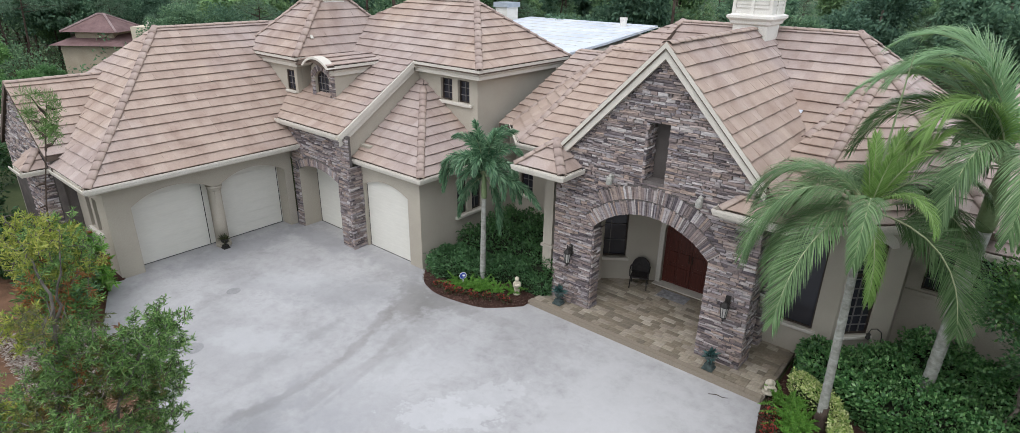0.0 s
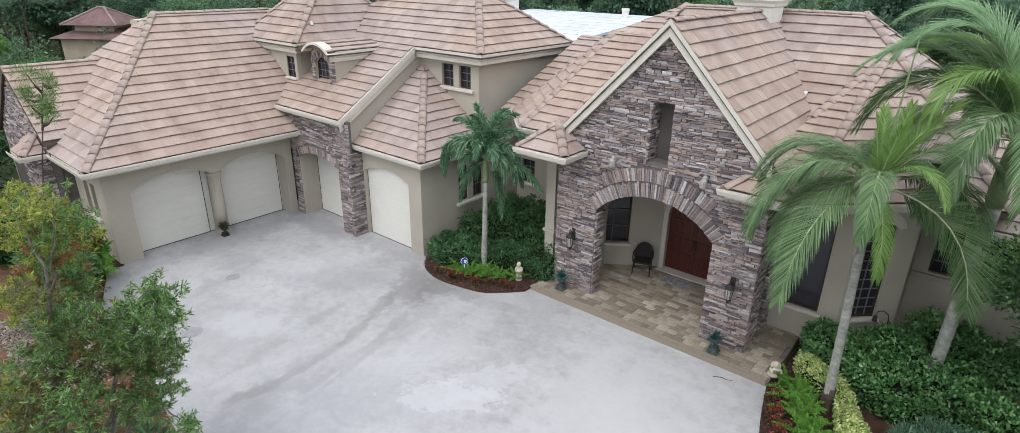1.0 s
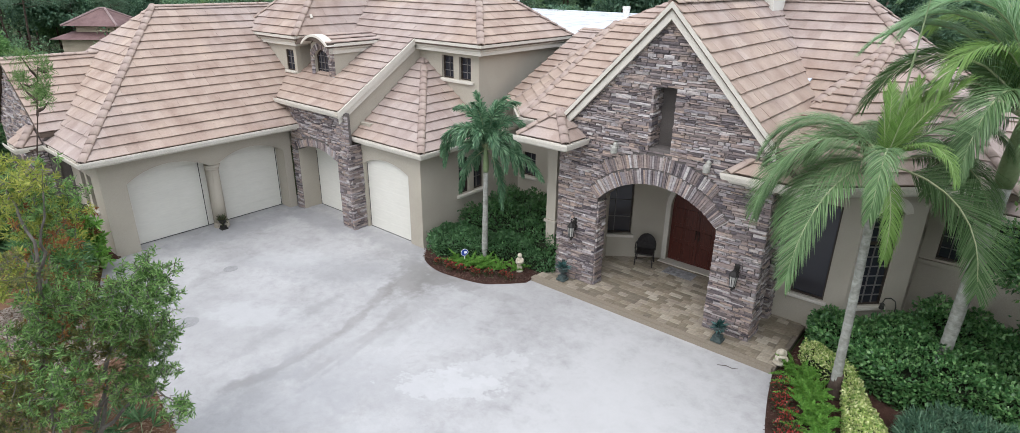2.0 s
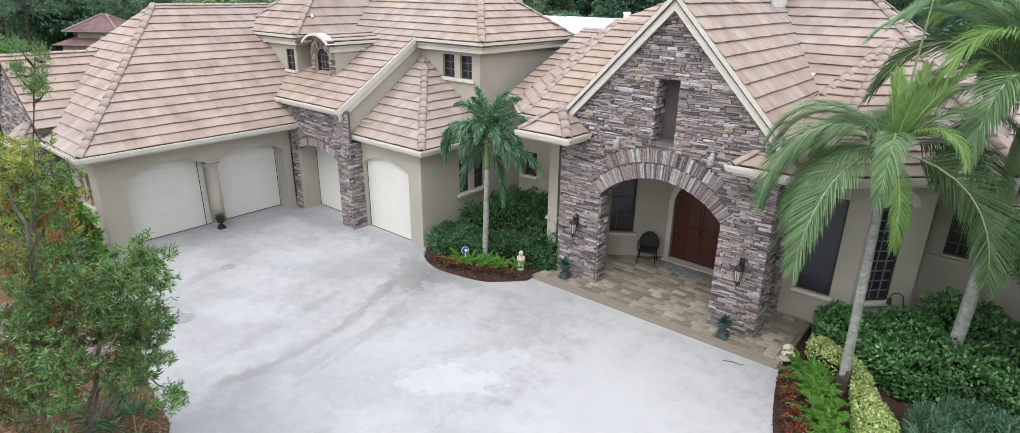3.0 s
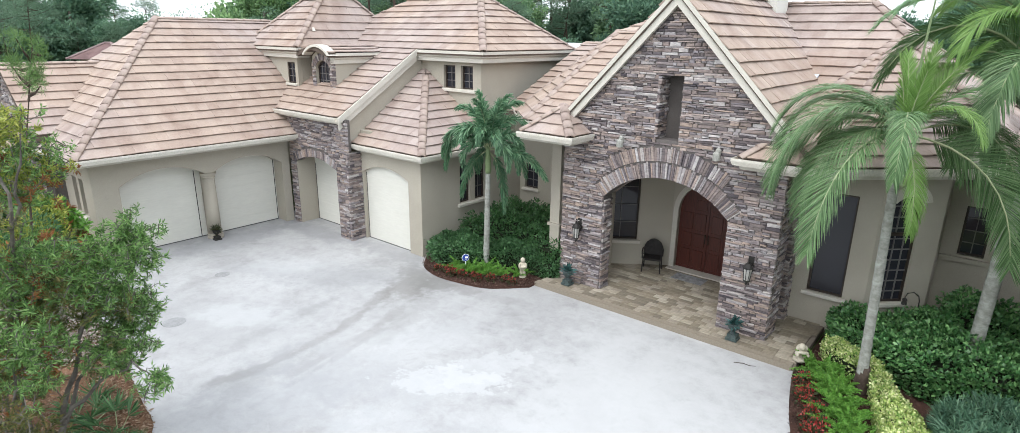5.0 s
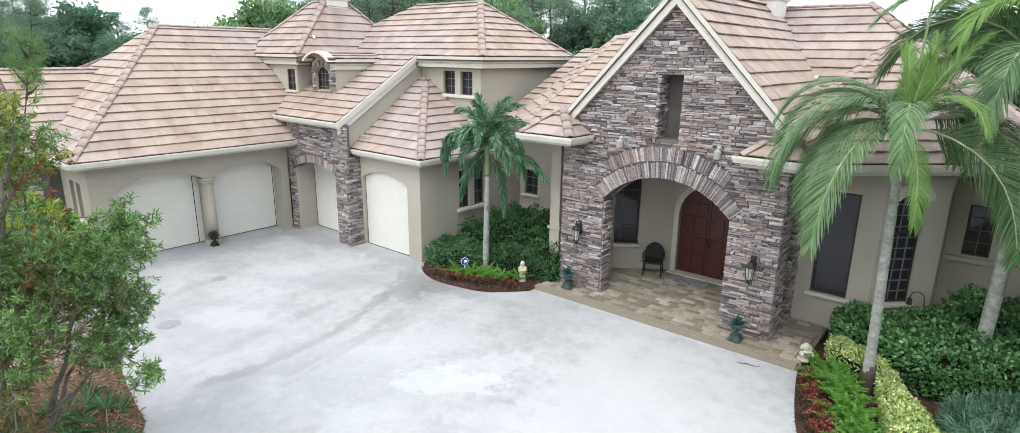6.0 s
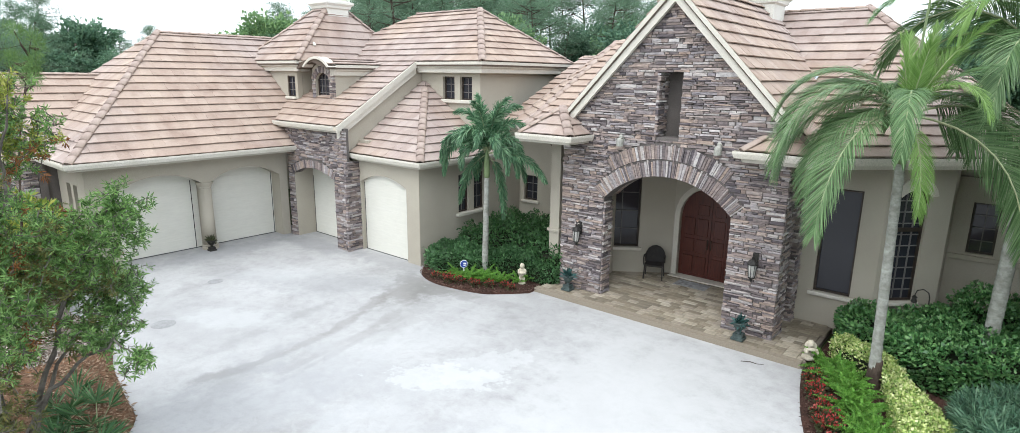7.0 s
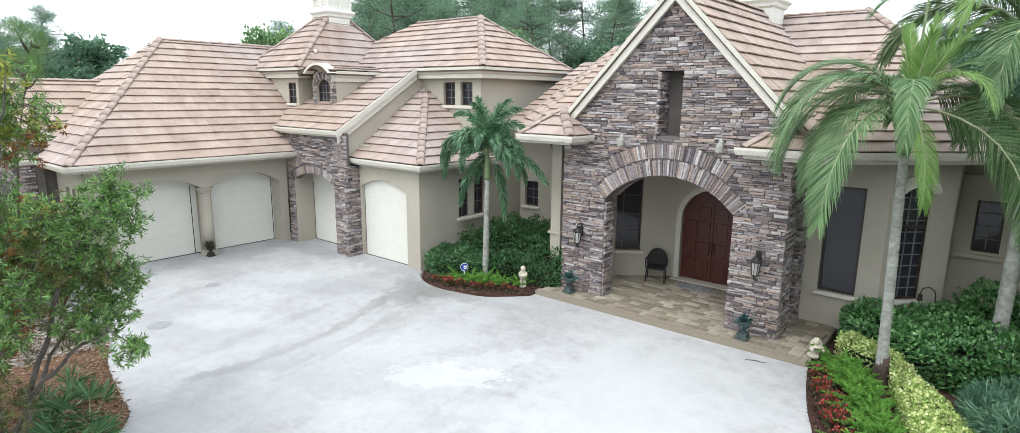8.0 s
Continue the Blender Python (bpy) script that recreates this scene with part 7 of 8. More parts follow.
def leafy(seed, height, leaf=None):
    rs = np.random.RandomState(seed)
    rg = random.Random(seed)
    ob = thing("woodland_tree", "dense green woodland tree behind the house", "tree", (0, 0, 0), "woodland trees behind the house")
    h = Heap()
    h.tube([(0, 0, 0), (0.1, 0, height * 0.3), (0.05, 0.1, height * 0.7)], [0.2, 0.15, 0.06], 7)
    lobes = []
    for i in range(9):
        az = rg.uniform(0, 6.28)
        r = height * rg.uniform(0.05, 0.26)
        z = height * rg.uniform(0.35, 0.92)
        lobes.append(((math.cos(az) * r, math.sin(az) * r, z), height * rg.uniform(0.13, 0.2)))
        h.tube([(0.05, 0, height * 0.35), (math.cos(az) * r * 0.6, math.sin(az) * r * 0.6, z * 0.85), lobes[-1][0]], [0.07, 0.04, 0.015], 5)
    h.make("trunk", BARK, ob)
    out = []
    for c, r in lobes:
        n = 2600
        tips, d = lumps(rs, 40, c, (r, r, r * 0.8), 0.2, 0.3)
        k = rs.randint(0, 40, n)
        p = tips[k] + np.clip(rs.normal(size=(n, 3)), -1.4, 1.4) * r * 0.17
        out.append(leaf_quads(rs, p, d[k] + rs.normal(size=(n, 3)) * 0.6, rs.uniform(0.16, 0.30, n), 0.14, 0.2))
    tagged(quads("crown", np.concatenate(out), leaf or WOODS, ob), kind="stuff")
    return ob


AHEAD, RIGHTWARD = Vector((-0.635, 0.772, 0)), Vector((0.772, 0.635, 0))


def beyond(depth, across):
    return AHEAD * depth + RIGHTWARD * across


PINES = [pine(71, 17, 1.0), pine(72, 20, -1.0, 1.2), pine(73, 15, 0.5, 0.9), pine(74, 18, 0.0, 0.8)]
LEAFIES = [leafy(81, 9), leafy(82, 11.5), leafy(83, 7.5)]
_near = pine(75, 6.3, 1.1, 0.26, 110, 1.3, 0.80)
_near.matrix_basis = pose(-17.1, 2.95, 0, 0, 0, 39) @ Matrix.Diagonal((0.48, 0.48, 1.0, 1.0))
tagged(_near, "young pine with bright needle tufts beside the garage", "pine tree", "pines by the garage")
_rg = random.Random(12)
WOOD_ROWS = []
for depth, step, kinds in ((45, 3.2, "llp"), (51, 2.9, "lp"), (58, 2.8, "plp"), (66, 3.0, "lpp"), (76, 3.4, "pl"), (90, 4.0, "lpp")):
    a = -depth * 0.98
    i = 0
    while a < depth * 0.98:
        WOOD_ROWS.append((depth + _rg.uniform(-3, 3), a + _rg.uniform(-1, 1), kinds[i % len(kinds)]))
        a += step * _rg.uniform(0.8, 1.25)
        i += 1
# tree line: bearing (side over depth), lowest and highest tree
TREE_LINE = ((-0.74, 12.0, 16.0), (-0.60, 8.6, 10.6), (-0.43, 6.0, 7.4), (-0.30, 12.0, 14.5), (-0.10, 16.0, 20.0), (0.26, 16.0, 21.0), (0.66, 7.5, 9.5), (9.0, 10.0, 15.0))
SOURCE_HEIGHT = {}
for src, tall in zip(PINES + LEAFIES, (17, 20, 15, 18, 9.6, 12.2, 8.0)):
    SOURCE_HEIGHT[src.name] = tall
used = set()
EXTRA_HEIGHT = {}
for depth in (59, 65, 72, 80):
    a = -0.93 * depth
    while a < -0.57 * depth:
        row = (depth + _rg.uniform(-2.5, 2.5), a, "pl"[_rg.random() < 0.45])
        EXTRA_HEIGHT[row] = 13.8 if a / depth < -0.78 else 10.4 if a / depth < -0.71 else 11.8
        WOOD_ROWS.append(row)
        a += _rg.uniform(1.7, 2.9)
for depth in (63, 72, 81, 92):
    a = -0.23 * depth
    while a < 0.03 * depth:
        WOOD_ROWS.append((depth + _rg.uniform(-3, 3), a, "p"))
        a += _rg.uniform(1.5, 2.8)
for depth, a, kind in WOOD_ROWS:
    if depth < 50 and -0.78 < a / depth < -0.58:
        continue
    lo, hi = next((b, c) for u, b, c in TREE_LINE if a / depth < u)
    want = _rg.uniform(lo, hi)
    if (depth, a, kind) in EXTRA_HEIGHT:
        want = EXTRA_HEIGHT[depth, a, kind] * _rg.uniform(0.85, 1.06) * (0.9 if kind == "l" else 1.0)
    elif a / depth < -0.56 and _rg.random() < 0.5:
        kind = "p"
    if -0.30 < a / depth < 0.26 and kind == "l":
        want *= 0.55
    want = 5.2 + (want - 5.2) * depth / 60
    src = _rg.choice(PINES if kind == "p" or want > 15 else LEAFIES)
    s = want / SOURCE_HEIGHT[src.name]
    if src in LEAFIES:
        s = min(s, 1.25)
    p = beyond(depth, a)
    m = pose(p.x, p.y, -0.05, 0, 0, _rg.uniform(0, 360)) @ Matrix.Scale(s, 4)
    if src.name in used:
        copy_thing(src, m)
    else:
        used.add(src.name)
        src.matrix_basis = m
for src in PINES + LEAFIES:
    if src.name not in used:
        p = beyond(70, _rg.uniform(-20, 20))
        src.matrix_basis = pose(p.x, p.y, 0)
for depth, a, s in ((60, -25, 1.1), (61, -22.5, 1.12), (59, -26.5, 0.98), (57, -29, 0.6), (60, -16, 1.35), (62, -12.5, 1.3), (58, -9.5, 1.3), (64, -14, 1.4)):
    p = beyond(depth, a)
    copy_thing(_rg.choice(LEAFIES), pose(p.x, p.y, -0.05, 0, 0, _rg.uniform(0, 360)) @ Matrix.Scale(s, 4))
# yellower, brighter copy of WOODS; its sunlight is put into the colour
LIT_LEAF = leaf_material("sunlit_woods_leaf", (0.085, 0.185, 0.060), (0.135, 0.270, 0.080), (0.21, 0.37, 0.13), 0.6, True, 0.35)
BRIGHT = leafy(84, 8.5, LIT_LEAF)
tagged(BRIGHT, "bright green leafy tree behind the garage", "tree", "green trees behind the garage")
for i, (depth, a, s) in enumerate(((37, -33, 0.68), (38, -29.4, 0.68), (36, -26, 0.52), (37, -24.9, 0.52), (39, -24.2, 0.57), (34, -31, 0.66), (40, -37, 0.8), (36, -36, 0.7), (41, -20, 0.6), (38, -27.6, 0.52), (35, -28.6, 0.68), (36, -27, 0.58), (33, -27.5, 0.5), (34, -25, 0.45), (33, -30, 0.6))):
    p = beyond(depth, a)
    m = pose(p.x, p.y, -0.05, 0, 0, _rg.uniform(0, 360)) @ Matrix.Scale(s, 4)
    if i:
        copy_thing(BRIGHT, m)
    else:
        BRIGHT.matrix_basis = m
# unseen trees added right of the drive and behind it, to shade the bay
for x, y, s in ((6.0, 5.5, 0.9), (8.5, 12.0, 0.9), (5.2, 1.0, 1.0), (9.5, 7.5, 1.1), (8.5, -4.0, 1.1), (4.0, 12.6, 0.6)):
    copy_thing(_rg.choice(LEAFIES), pose(x, y, -0.05, 0, 0, _rg.uniform(0, 360)) @ Matrix.Scale(s, 4))
# shrubs and undergrowth below the trees, and the farthest woods, as one mass each
rs = np.random.RandomState(90)


def mass(name, label, spots, leaf, per, seed):
    rs = np.random.RandomState(seed)
    out = []
    for p, r, hgt in spots:
        tips, d = lumps(rs, 46, (p.x, p.y, hgt * 0.45), (r, r, hgt * 0.55), 0.25, 0.5)
        k = rs.randint(0, 46, per)
        q = tips[k] + np.clip(rs.normal(size=(per, 3)), -1.3, 1.3) * r * 0.2
        out.append(leaf_quads(rs, q, d[k] + rs.normal(size=(per, 3)) * 0.6, rs.uniform(0.6, 1.3, per) * leaf, leaf * 0.6, 0.2))
    return tagged(quads(name, np.concatenate(out), WOODS), label, "woods", "", "stuff")


_s = []
for depth, step, hgt in ((38, 3.0, 2.6), (44, 3.0, 3.6), (58, 4.0, 5.0), (72, 5.0, 6.5)):
    a = -depth
    while a < depth:
        _s.append((beyond(depth + rs.uniform(-2, 2), a), rs.uniform(1.6, 2.8) * depth / 50, hgt * rs.uniform(0.7, 1.2)))
        a += step
mass("undergrowth", "dense dark undergrowth at the edge of the woods", _s, 0.24, 800, 91)
_s = []
for depth, step, hgt in ((110, 6, 9), (135, 7, 11), (170, 9, 12)):
    a = -depth * 1.05
    while a < depth * 1.05:
        _s.append((beyond(depth + rs.uniform(-4, 4), a), rs.uniform(4, 6.5), hgt * rs.uniform(0.7, 1.15)))
        a += step
mass("far_woods", "far green woods along the horizon", _s, 0.42, 1100, 92)

# unseen woods added behind the camera; they block the low sky
_s = []
for k in range(34):
    a = -62 + k * 3.7
    _s.append((Vector((a * 0.9 + 6, -30 - rs.uniform(0, 14) - abs(a) * 0.1, 0)), rs.uniform(3.0, 4.6), rs.uniform(8, 13)))
mass("woods_across", "unseen green woods added behind the camera to dim the low sky", _s, 0.55, 500, 93)

# ---- things about the porch and beds ----
IRON = mottled("dark_iron", (0.018, 0.017, 0.016), (0.04, 0.037, 0.033), 6, 40, 0.55, 0.1, 0.4, 0.01, 0.3)
LAMP_GLASS = mottled("frosted_lamp_glass", (0.30, 0.30, 0.28), (0.42, 0.41, 0.38), 6, 40, 0.25, 0.05, 0.5)
VERDIGRIS = mottled("verdigris_metal", (0.03, 0.045, 0.045), (0.09, 0.12, 0.115), 7, 40, 0.6, 0.3, 0.4)
CAST = mottled("cast_stone", (0.42, 0.37, 0.28), (0.60, 0.55, 0.45), 6, 50, 0.9, 0.4)
WICKER = mottled("dark_wicker", (0.014, 0.012, 0.012), (0.035, 0.03, 0.028), 12, 90, 0.6, 0.8, 0.3, 0.01)
MAT = mottled("grey_doormat", (0.16, 0.16, 0.165), (0.36, 0.36, 0.365), 9, 70, 0.95, 0.8)
BLUE = Nodes("blue_enamel", 0.4, 0, 0.4).done((0.03, 0.07, 0.34))
WHITE = Nodes("white_enamel", 0.4, 0, 0.4).done((0.75, 0.76, 0.78))


def coach_lamp(x, y, z):
    """A carriage lantern on a scrolled wall bracket; z is the bottom of the lantern."""
    ob = thing("wall_lantern", "dark iron coach lantern on the stone pier", "lantern", (x, y, z), "lanterns on the entry piers")
    part("back_plate", Heap().box(-0.06, 0.06, 0.02, 0.06, 0.28, 0.62), IRON, ob)
    part("bracket", Heap().tube([(0, 0.03, 0.36), (0, -0.10, 0.42), (0, -0.17, 0.56), (0, -0.14, 0.64), (0, -0.10, 0.6)], 0.016, 6), IRON, ob)
    part("hood", Heap().turned([(0.115, 0.40), (0.12, 0.42), (0.07, 0.49), (0.035, 0.52), (0.02, 0.57)], (0, -0.13, 0), 8), IRON, ob)
    part("glass", Heap().turned([(0.065, 0.12), (0.095, 0.40)], (0, -0.13, 0), 8), LAMP_GLASS, ob)
    for k in range(8):
        a = math.pi * 2 * k / 8
        part("bar", Heap().tube([(0.068 * math.cos(a), -0.13 + 0.068 * math.sin(a), 0.12), (0.099 * math.cos(a), -0.13 + 0.099 * math.sin(a), 0.40)], 0.008, 4), IRON, ob)
    part("base", Heap().turned([(0.012, 0.0), (0.03, 0.03), (0.02, 0.06), (0.075, 0.10), (0.075, 0.125)], (0, -0.13, 0), 8), IRON, ob)
    return ob


coach_lamp(-8.52, 12.98, 1.36)
coach_lamp(-3.99, 12.98, 1.40)


SPOT = mottled("weathered_pale_metal", (0.28, 0.28, 0.25), (0.42, 0.41, 0.37), 9, 40, 0.6, 0.2)


def flood(x, z):
    ob = thing("spot_fixture", "pale weathered spot lamp on the stone gable", "wall lamp", (x, 13.0, z), "spot lamps over the entry arch")
    part("bracket", Heap().box(-0.05, 0.05, -0.05, 0.04, -0.02, 0.10), SPOT, ob)
    part("housing", Heap().turned([(0.075, -0.12), (0.085, -0.10), (0.08, 0.04), (0.05, 0.08)], (0, -0.10, 0), 10), SPOT, ob)
    part("cap", Heap().turned([(0.055, 0.08), (0.055, 0.13), (0.02, 0.17)], (0.02, -0.08, 0), 8), SPOT, ob)


flood(-7.41, 4.18)
flood(-4.99, 4.18)


def urn(x, y, z, s, plant, label, metal=VERDIGRIS):
    ob = thing("planter_urn", label, "urn", (x, y, z))
    part("plinth", Heap().box(-0.13 * s, 0.13 * s, -0.13 * s, 0.13 * s, 0, 0.05 * s).box(-0.10 * s, 0.10 * s, -0.10 * s, 0.10 * s, 0.05 * s, 0.14 * s), metal, ob)
    part("bowl", Heap().turned([(0.06 * s, 0.14 * s), (0.045 * s, 0.19 * s), (0.06 * s, 0.22 * s), (0.12 * s, 0.28 * s), (0.145 * s, 0.36 * s), (0.165 * s, 0.39 * s), (0.15 * s, 0.40 * s)], (0, 0, 0), 14), metal, ob, smooth=False)
    rs = np.random.RandomState(int(abs(x * 10)))
    n = 60
    d = unit(rs.normal(size=(n, 3)) + [0, 0, 0.7])
    tagged(quads("plant", leaf_quads(rs, np.tile([0, 0, 0.38 * s], (n, 1)), d, 0.26 * s * rs.uniform(0.6, 1.2, n), 0.055 * s), plant, ob), kind="stuff")
    return ob


urn(-8.66, 12.74, 0.128, 1.0, TEAL, "small dark metal urn with teal succulent")
urn(-4.06, 12.64, 0.128, 1.0, TEAL, "small dark metal urn with teal succulent")
urn(-19.70, 8.32, 0.0, 0.85, LEAF_BRONZE, "dark pot with withered plant beside the garage column", IRON)


def figure(name, label, at, lumps_, turn=0.0):
    """A cast garden figure in one plain mesh, from overlapping rounded forms."""
    h = Heap()
    for (x, y, z), (rx, ry, rz) in lumps_:
        seg, rings = 10, 7
        vs = [(x + rx * math.sin(math.pi * r / rings) * math.cos(2 * math.pi * k / seg), y + ry * math.sin(math.pi * r / rings) * math.sin(2 * math.pi * k / seg), z - rz * math.cos(math.pi * r / rings)) for r in range(rings + 1) for k in range(seg)]
        h.add(vs, [(r * seg + k, r * seg + (k + 1) % seg, (r + 1) * seg + (k + 1) % seg, (r + 1) * seg + k) for r in range(rings) for k in range(seg)])
    ob = h.make(name, CAST, None, "", True)
    skin = ob.modifiers.new("one_skin", "REMESH")
    skin.mode, skin.voxel_size, skin.use_smooth_shade = "VOXEL", 0.012, True
    ob.matrix_basis = pose(*at, 0, 0, turn)
    return tagged(ob, label, "statue")


figure("garden_statue", "small pale cast-stone standing garden statue", (-10.0, 12.45, 0.03),
       [((0, 0, 0.04), (0.11, 0.11, 0.05)), ((-0.04, 0, 0.16), (0.05, 0.05, 0.13)), ((0.04, 0, 0.16), (0.05, 0.05, 0.13)), ((0, 0, 0.32), (0.10, 0.08, 0.12)), ((0, 0, 0.42), (0.09, 0.07, 0.09)), ((0, -0.02, 0.55), (0.07, 0.07, 0.08)), ((0.09, -0.04, 0.38), (0.035, 0.06, 0.09)), ((-0.09, -0.04, 0.38), (0.035, 0.06, 0.09)), ((0, -0.09, 0.36), (0.08, 0.04, 0.035))], 40)
figure("garden_statue", "pale cast-stone crouching garden statue with bowed head", (-2.62, 12.62, 0.12),
       [((0, 0, 0.06), (0.15, 0.13, 0.08)), ((0.02, 0, 0.2), (0.11, 0.12, 0.14)), ((0, -0.03, 0.32), (0.12, 0.10, 0.10)), ((-0.03, -0.12, 0.40), (0.075, 0.075, 0.08)), ((0.10, -0.1, 0.22), (0.04, 0.1, 0.05)), ((-0.10, -0.1, 0.22), (0.04, 0.1, 0.05)), ((0.0, -0.14, 0.28), (0.12, 0.04, 0.04))], 30)

# alarm company's sign: a blue disc with plain white bars
sign = thing("yard_sign", "round blue yard sign on a white stake", "sign", (-11.42, 11.6, 0.07))
part("stake", Heap().box(-0.012, 0.012, -0.006, 0.006, -0.08, 0.45), WHITE, sign)
_d = part("disc", Heap().turned([(0.105, -0.008), (0.105, 0.008)], (0, 0, 0), 8), BLUE, sign)
_d.matrix_basis = pose(0, -0.012, 0.46, 90, 0, 22.5)
_r = part("rim", Heap().turned([(0.118, -0.006), (0.118, 0.006)], (0, 0, 0), 8), WHITE, sign)
_r.matrix_basis = pose(0, -0.008, 0.46, 90, 0, 22.5)
part("emblem_bar", Heap().box(-0.07, 0.07, -0.026, -0.021, 0.45, 0.50), WHITE, sign)
part("emblem_bar", Heap().box(-0.05, 0.05, -0.026, -0.021, 0.41, 0.43), WHITE, sign)
sign.rotation_euler = (0, 0, radians(40))

# armchair on the porch
chair = thing("armchair", "dark wicker armchair with rounded back on the porch", "chair", (-7.42, 15.25, 0.115))
part("seat", Heap().box(-0.25, 0.25, -0.24, 0.22, 0.38, 0.43), WICKER, chair)
_b = []
for k in range(9):
    a = math.pi * k / 8
    _b.append((0.27 * math.cos(a), 0.20 + 0.05 * math.sin(a), 0.55 + 0.33 * math.sin(a)))
part("back_rail", Heap().tube([(0.27, 0.2, 0.4)] + _b + [(-0.27, 0.2, 0.4)], 0.02, 6), WICKER, chair)
part("backrest", Heap().prism([(p[0] * 0.96, p[1] - 0.01, p[2] - 0.01) for p in _b] + [(-0.25, 0.19, 0.42), (0.25, 0.19, 0.42)], (0, 0.025, 0)), WICKER, chair)
for sx in (-1, 1):
    part("arm", Heap().tube([(sx * 0.27, 0.2, 0.62), (sx * 0.29, 0.0, 0.64), (sx * 0.28, -0.2, 0.62), (sx * 0.26, -0.24, 0.42)], 0.02, 6), WICKER, chair)
    for sy in (-0.21, 0.2):
        part("leg", Heap().tube([(sx * 0.24, sy, 0.4), (sx * 0.26, sy * 1.08, 0.0)], 0.018, 6), WICKER, chair)
chair.rotation_euler = (0, 0, radians(20))
tagged(bevelled(Heap().box(-6.75, -5.85, 15.1, 15.58, 0.118, 0.132).make("doormat", MAT), 0.004), "grey patterned doormat before the front door", "doormat")

# shepherd's hook with a small lantern
hook = thing("shepherd_hook", "black iron shepherd's hook with hanging feeder", "garden hook", (-0.95, 15.1, 0.0))
part("pole", Heap().tube([(0, 0, 0), (0, 0, 1.15), (-0.03, 0, 1.27), (-0.13, 0, 1.33), (-0.24, 0, 1.28), (-0.27, 0, 1.18)], 0.012, 6), IRON, hook)
part("feeder", Heap().turned([(0.05, 0.0), (0.06, 0.02), (0.04, 0.1), (0.06, 0.12), (0.01, 0.17)], (-0.27, 0, 1.0), 8), IRON, hook)
tagged(Heap().tube([(-3.72, 11.86, 0.008), (-3.55, 11.95, 0.012), (-3.42, 11.94, 0.01), (-3.30, 12.0, 0.014)], [0.007, 0.009, 0.006, 0.003], 5).make("twig", PINE_BARK), "thin dry twig lying on the concrete", "twig")
LID = mottled("grey_cover", (0.24, 0.24, 0.24), (0.31, 0.31, 0.31), 5, 40, 0.8, 0.3)
for x, y, r in ((-14.53, 4.85, 0.26), (-16.6, 7.0, 0.2)):
    tagged(Heap().turned([(r, -0.02), (r, 0.004), (r * 0.96, 0.007)], (x, y, 0), 24).make("drain_cover", LID), "round grey drain cover set in the concrete", "drain cover", "drain covers")

# ---- behind the house ----
rear = thing("rear_wing", "rear wing with white sheeted low roof", "house", (0, 0, 0))
_ring = [(-27.0, 34.5), (-25.0, 23.6), (-15.6, 22.6), (-16.1, 26.9), (-17.4, 34.7)]
part("wall", Heap().prism([(x, y, 0.0) for x, y in _ring], (0, 0, 5.6)), STUCCO, rear)
part("roof", Heap().prism([(x, y, 5.62 + (y - 22.6) * 0.035) for x, y in _ring], (0, 0, 0.12)), WHITE_ROOF, rear)
for k in range(9):
    y = 23.6 + k * 1.25
    part("seam", Heap().prism([(-26.0, y, 5.745 + (y - 22.6) * 0.035), (-16.6, y, 5.745 + (y - 22.6) * 0.035), (-16.6, y + 0.06, 5.747 + (y - 22.6) * 0.035), (-26.0, y + 0.06, 5.747 + (y - 22.6) * 0.035)], (0, 0, 0.02)), CUP, rear)
part("vent", Heap().turned([(0.2, 0.0), (0.2, 0.45), (0.23, 0.46), (0.23, 0.6)], (-18.9, 33.2, 6.0), 10), CUP, rear)
part("chimney", Heap().box(-27.7, -26.7, 31.7, 32.8, 5.0, 6.85), CUP, rear)
part("chimney_cap", Heap().box(-27.8, -26.6, 31.6, 32.9, 6.85, 7.15), mottled("grey_cap", (0.30, 0.34, 0.38), (0.40, 0.44, 0.48), 3, 30, 0.5), rear)
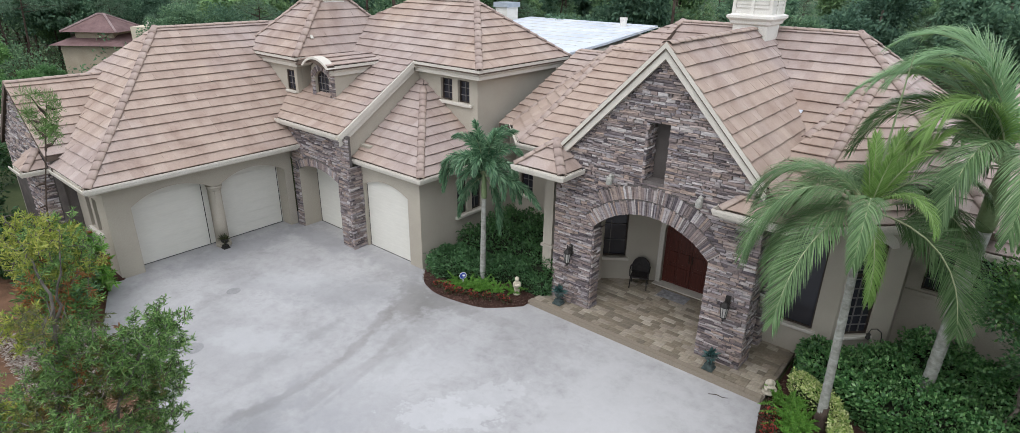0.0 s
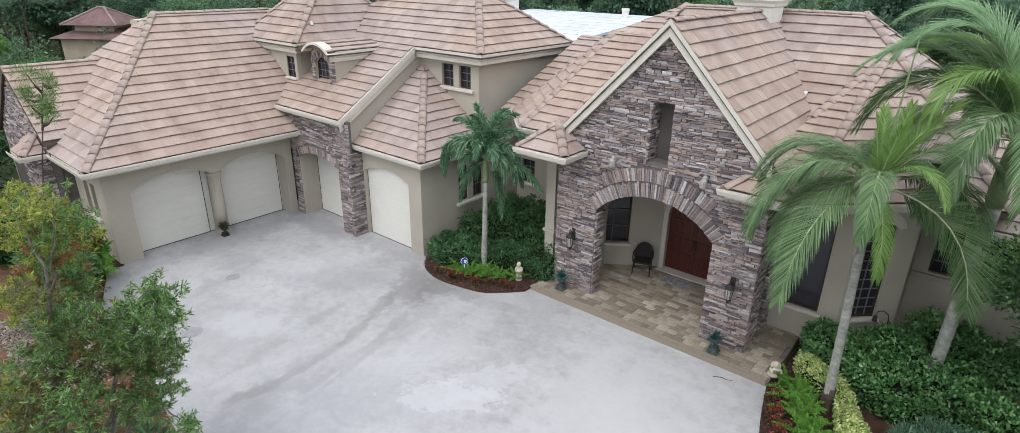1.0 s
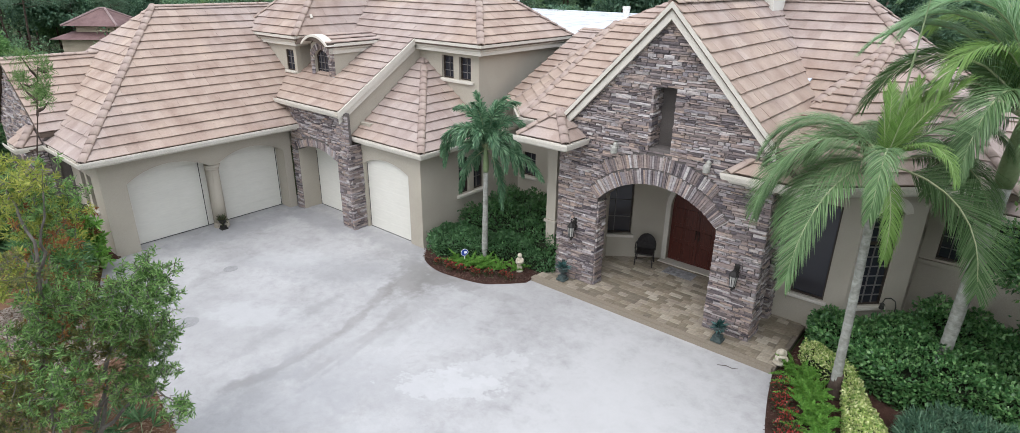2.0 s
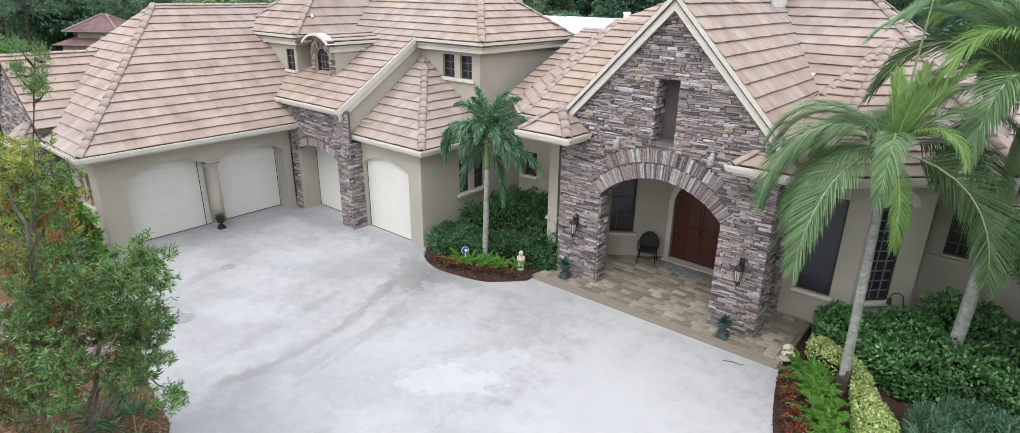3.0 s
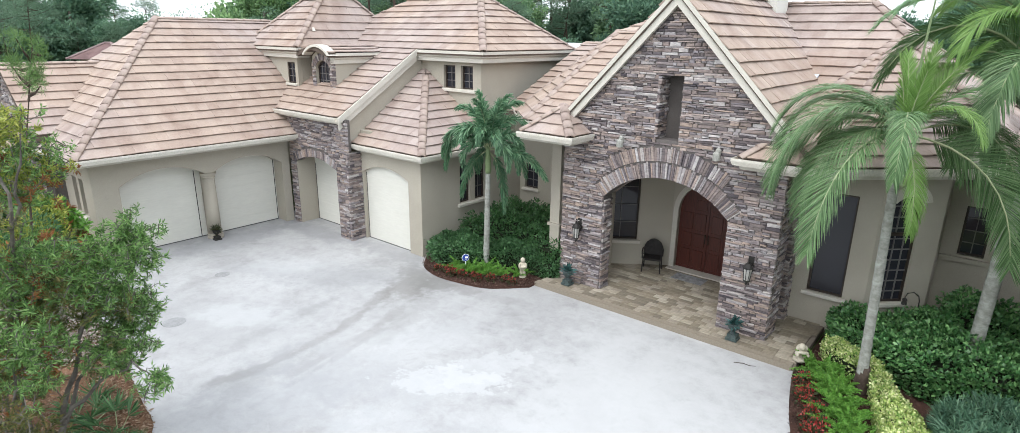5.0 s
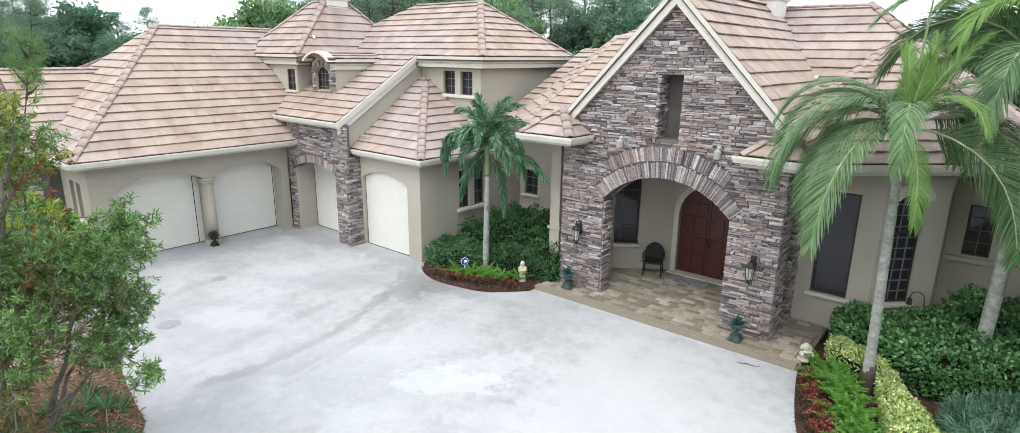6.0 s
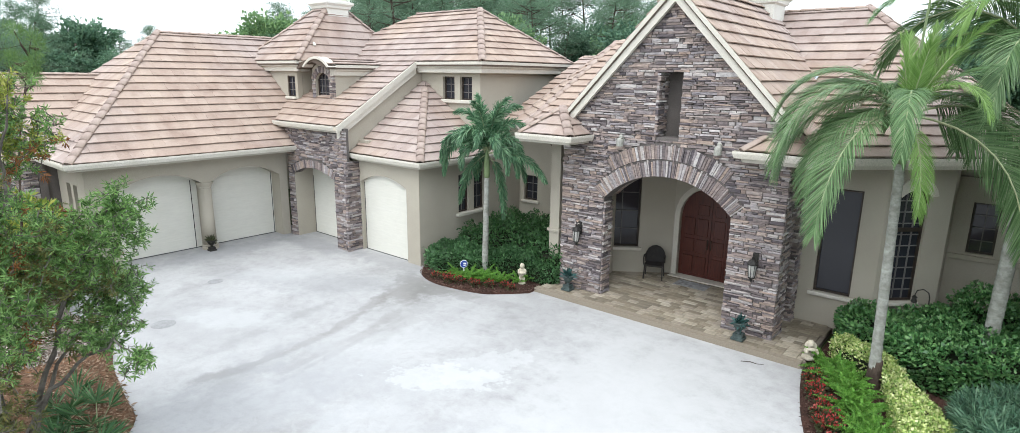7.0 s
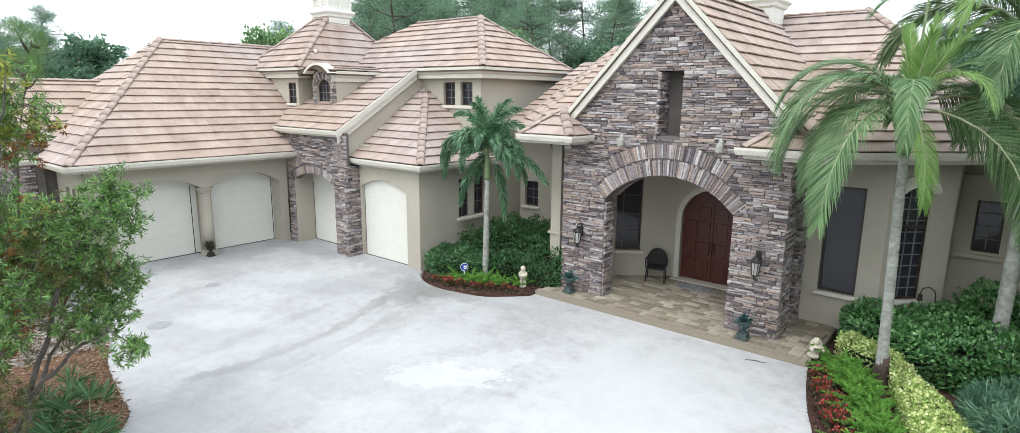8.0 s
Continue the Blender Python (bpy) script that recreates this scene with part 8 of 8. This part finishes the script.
# neighbour's house among the trees
RED_ROOF = mottled("red_brown_roof", (0.11, 0.065, 0.062), (0.19, 0.12, 0.115), 1.2, 8, 0.8, 0.6)
RIDGE_RED = mottled("pale_red_ridge", (0.20, 0.14, 0.135), (0.30, 0.23, 0.22), 1.5, 8, 0.8, 0.4)
p0 = beyond(46, -30.1)
nb = thing("neighbour_house", "small house with red-brown hipped roof among trees", "house", (p0.x, p0.y, 0))


def hip(h, cx, cy, w, d, z, rise, ln):
    vs = [(cx - w, cy - d, z), (cx + w, cy - d, z), (cx + w, cy + d, z), (cx - w, cy + d, z), (cx - ln, cy, z + rise), (cx + ln, cy, z + rise)]
    return h.add(vs, [(0, 1, 5, 4), (1, 2, 5), (2, 3, 4, 5), (3, 0, 4), (3, 2, 1, 0)])


part("wall", Heap().box(-2.5, 2.5, -2.3, 2.3, 0, 4.1).box(-1.6, 1.6, -1.5, 1.5, 4.1, 5.0), mottled("pale_wall", (0.36, 0.30, 0.22), (0.45, 0.38, 0.29), 1, 20), nb)
part("roof", hip(Heap(), 0, 0, 3.1, 2.9, 4.0, 0.95, 1.0), RED_ROOF, nb)
part("roof", hip(Heap(), 0, 0, 2.35, 2.2, 4.95, 1.2, 0.25), RED_ROOF, nb)
for _a, _b in (((-2.35, -2.2, 4.97), (-0.25, 0, 6.17)), ((2.35, -2.2, 4.97), (0.25, 0, 6.17)), ((-2.35, 2.2, 4.97), (-0.25, 0, 6.17)), ((2.35, 2.2, 4.97), (0.25, 0, 6.17)), ((-0.25, 0, 6.17), (0.25, 0, 6.17))):
    part("ridge", Heap().tube([_a, _b], 0.09, 6), RIDGE_RED, nb)
part("annex_wall", Heap().box(3.21, 4.9, -1.6, 1.6, 0, 5.35), mottled("cream_wall", (0.50, 0.44, 0.33), (0.58, 0.52, 0.41), 1, 20), nb)
part("annex_cap", Heap().box(4.0, 4.8, -0.5, 0.5, 5.35, 5.75), CUP, nb)
nb.rotation_euler = (0, 0, radians(40))
nb.scale = (0.85, 0.85, 0.92)
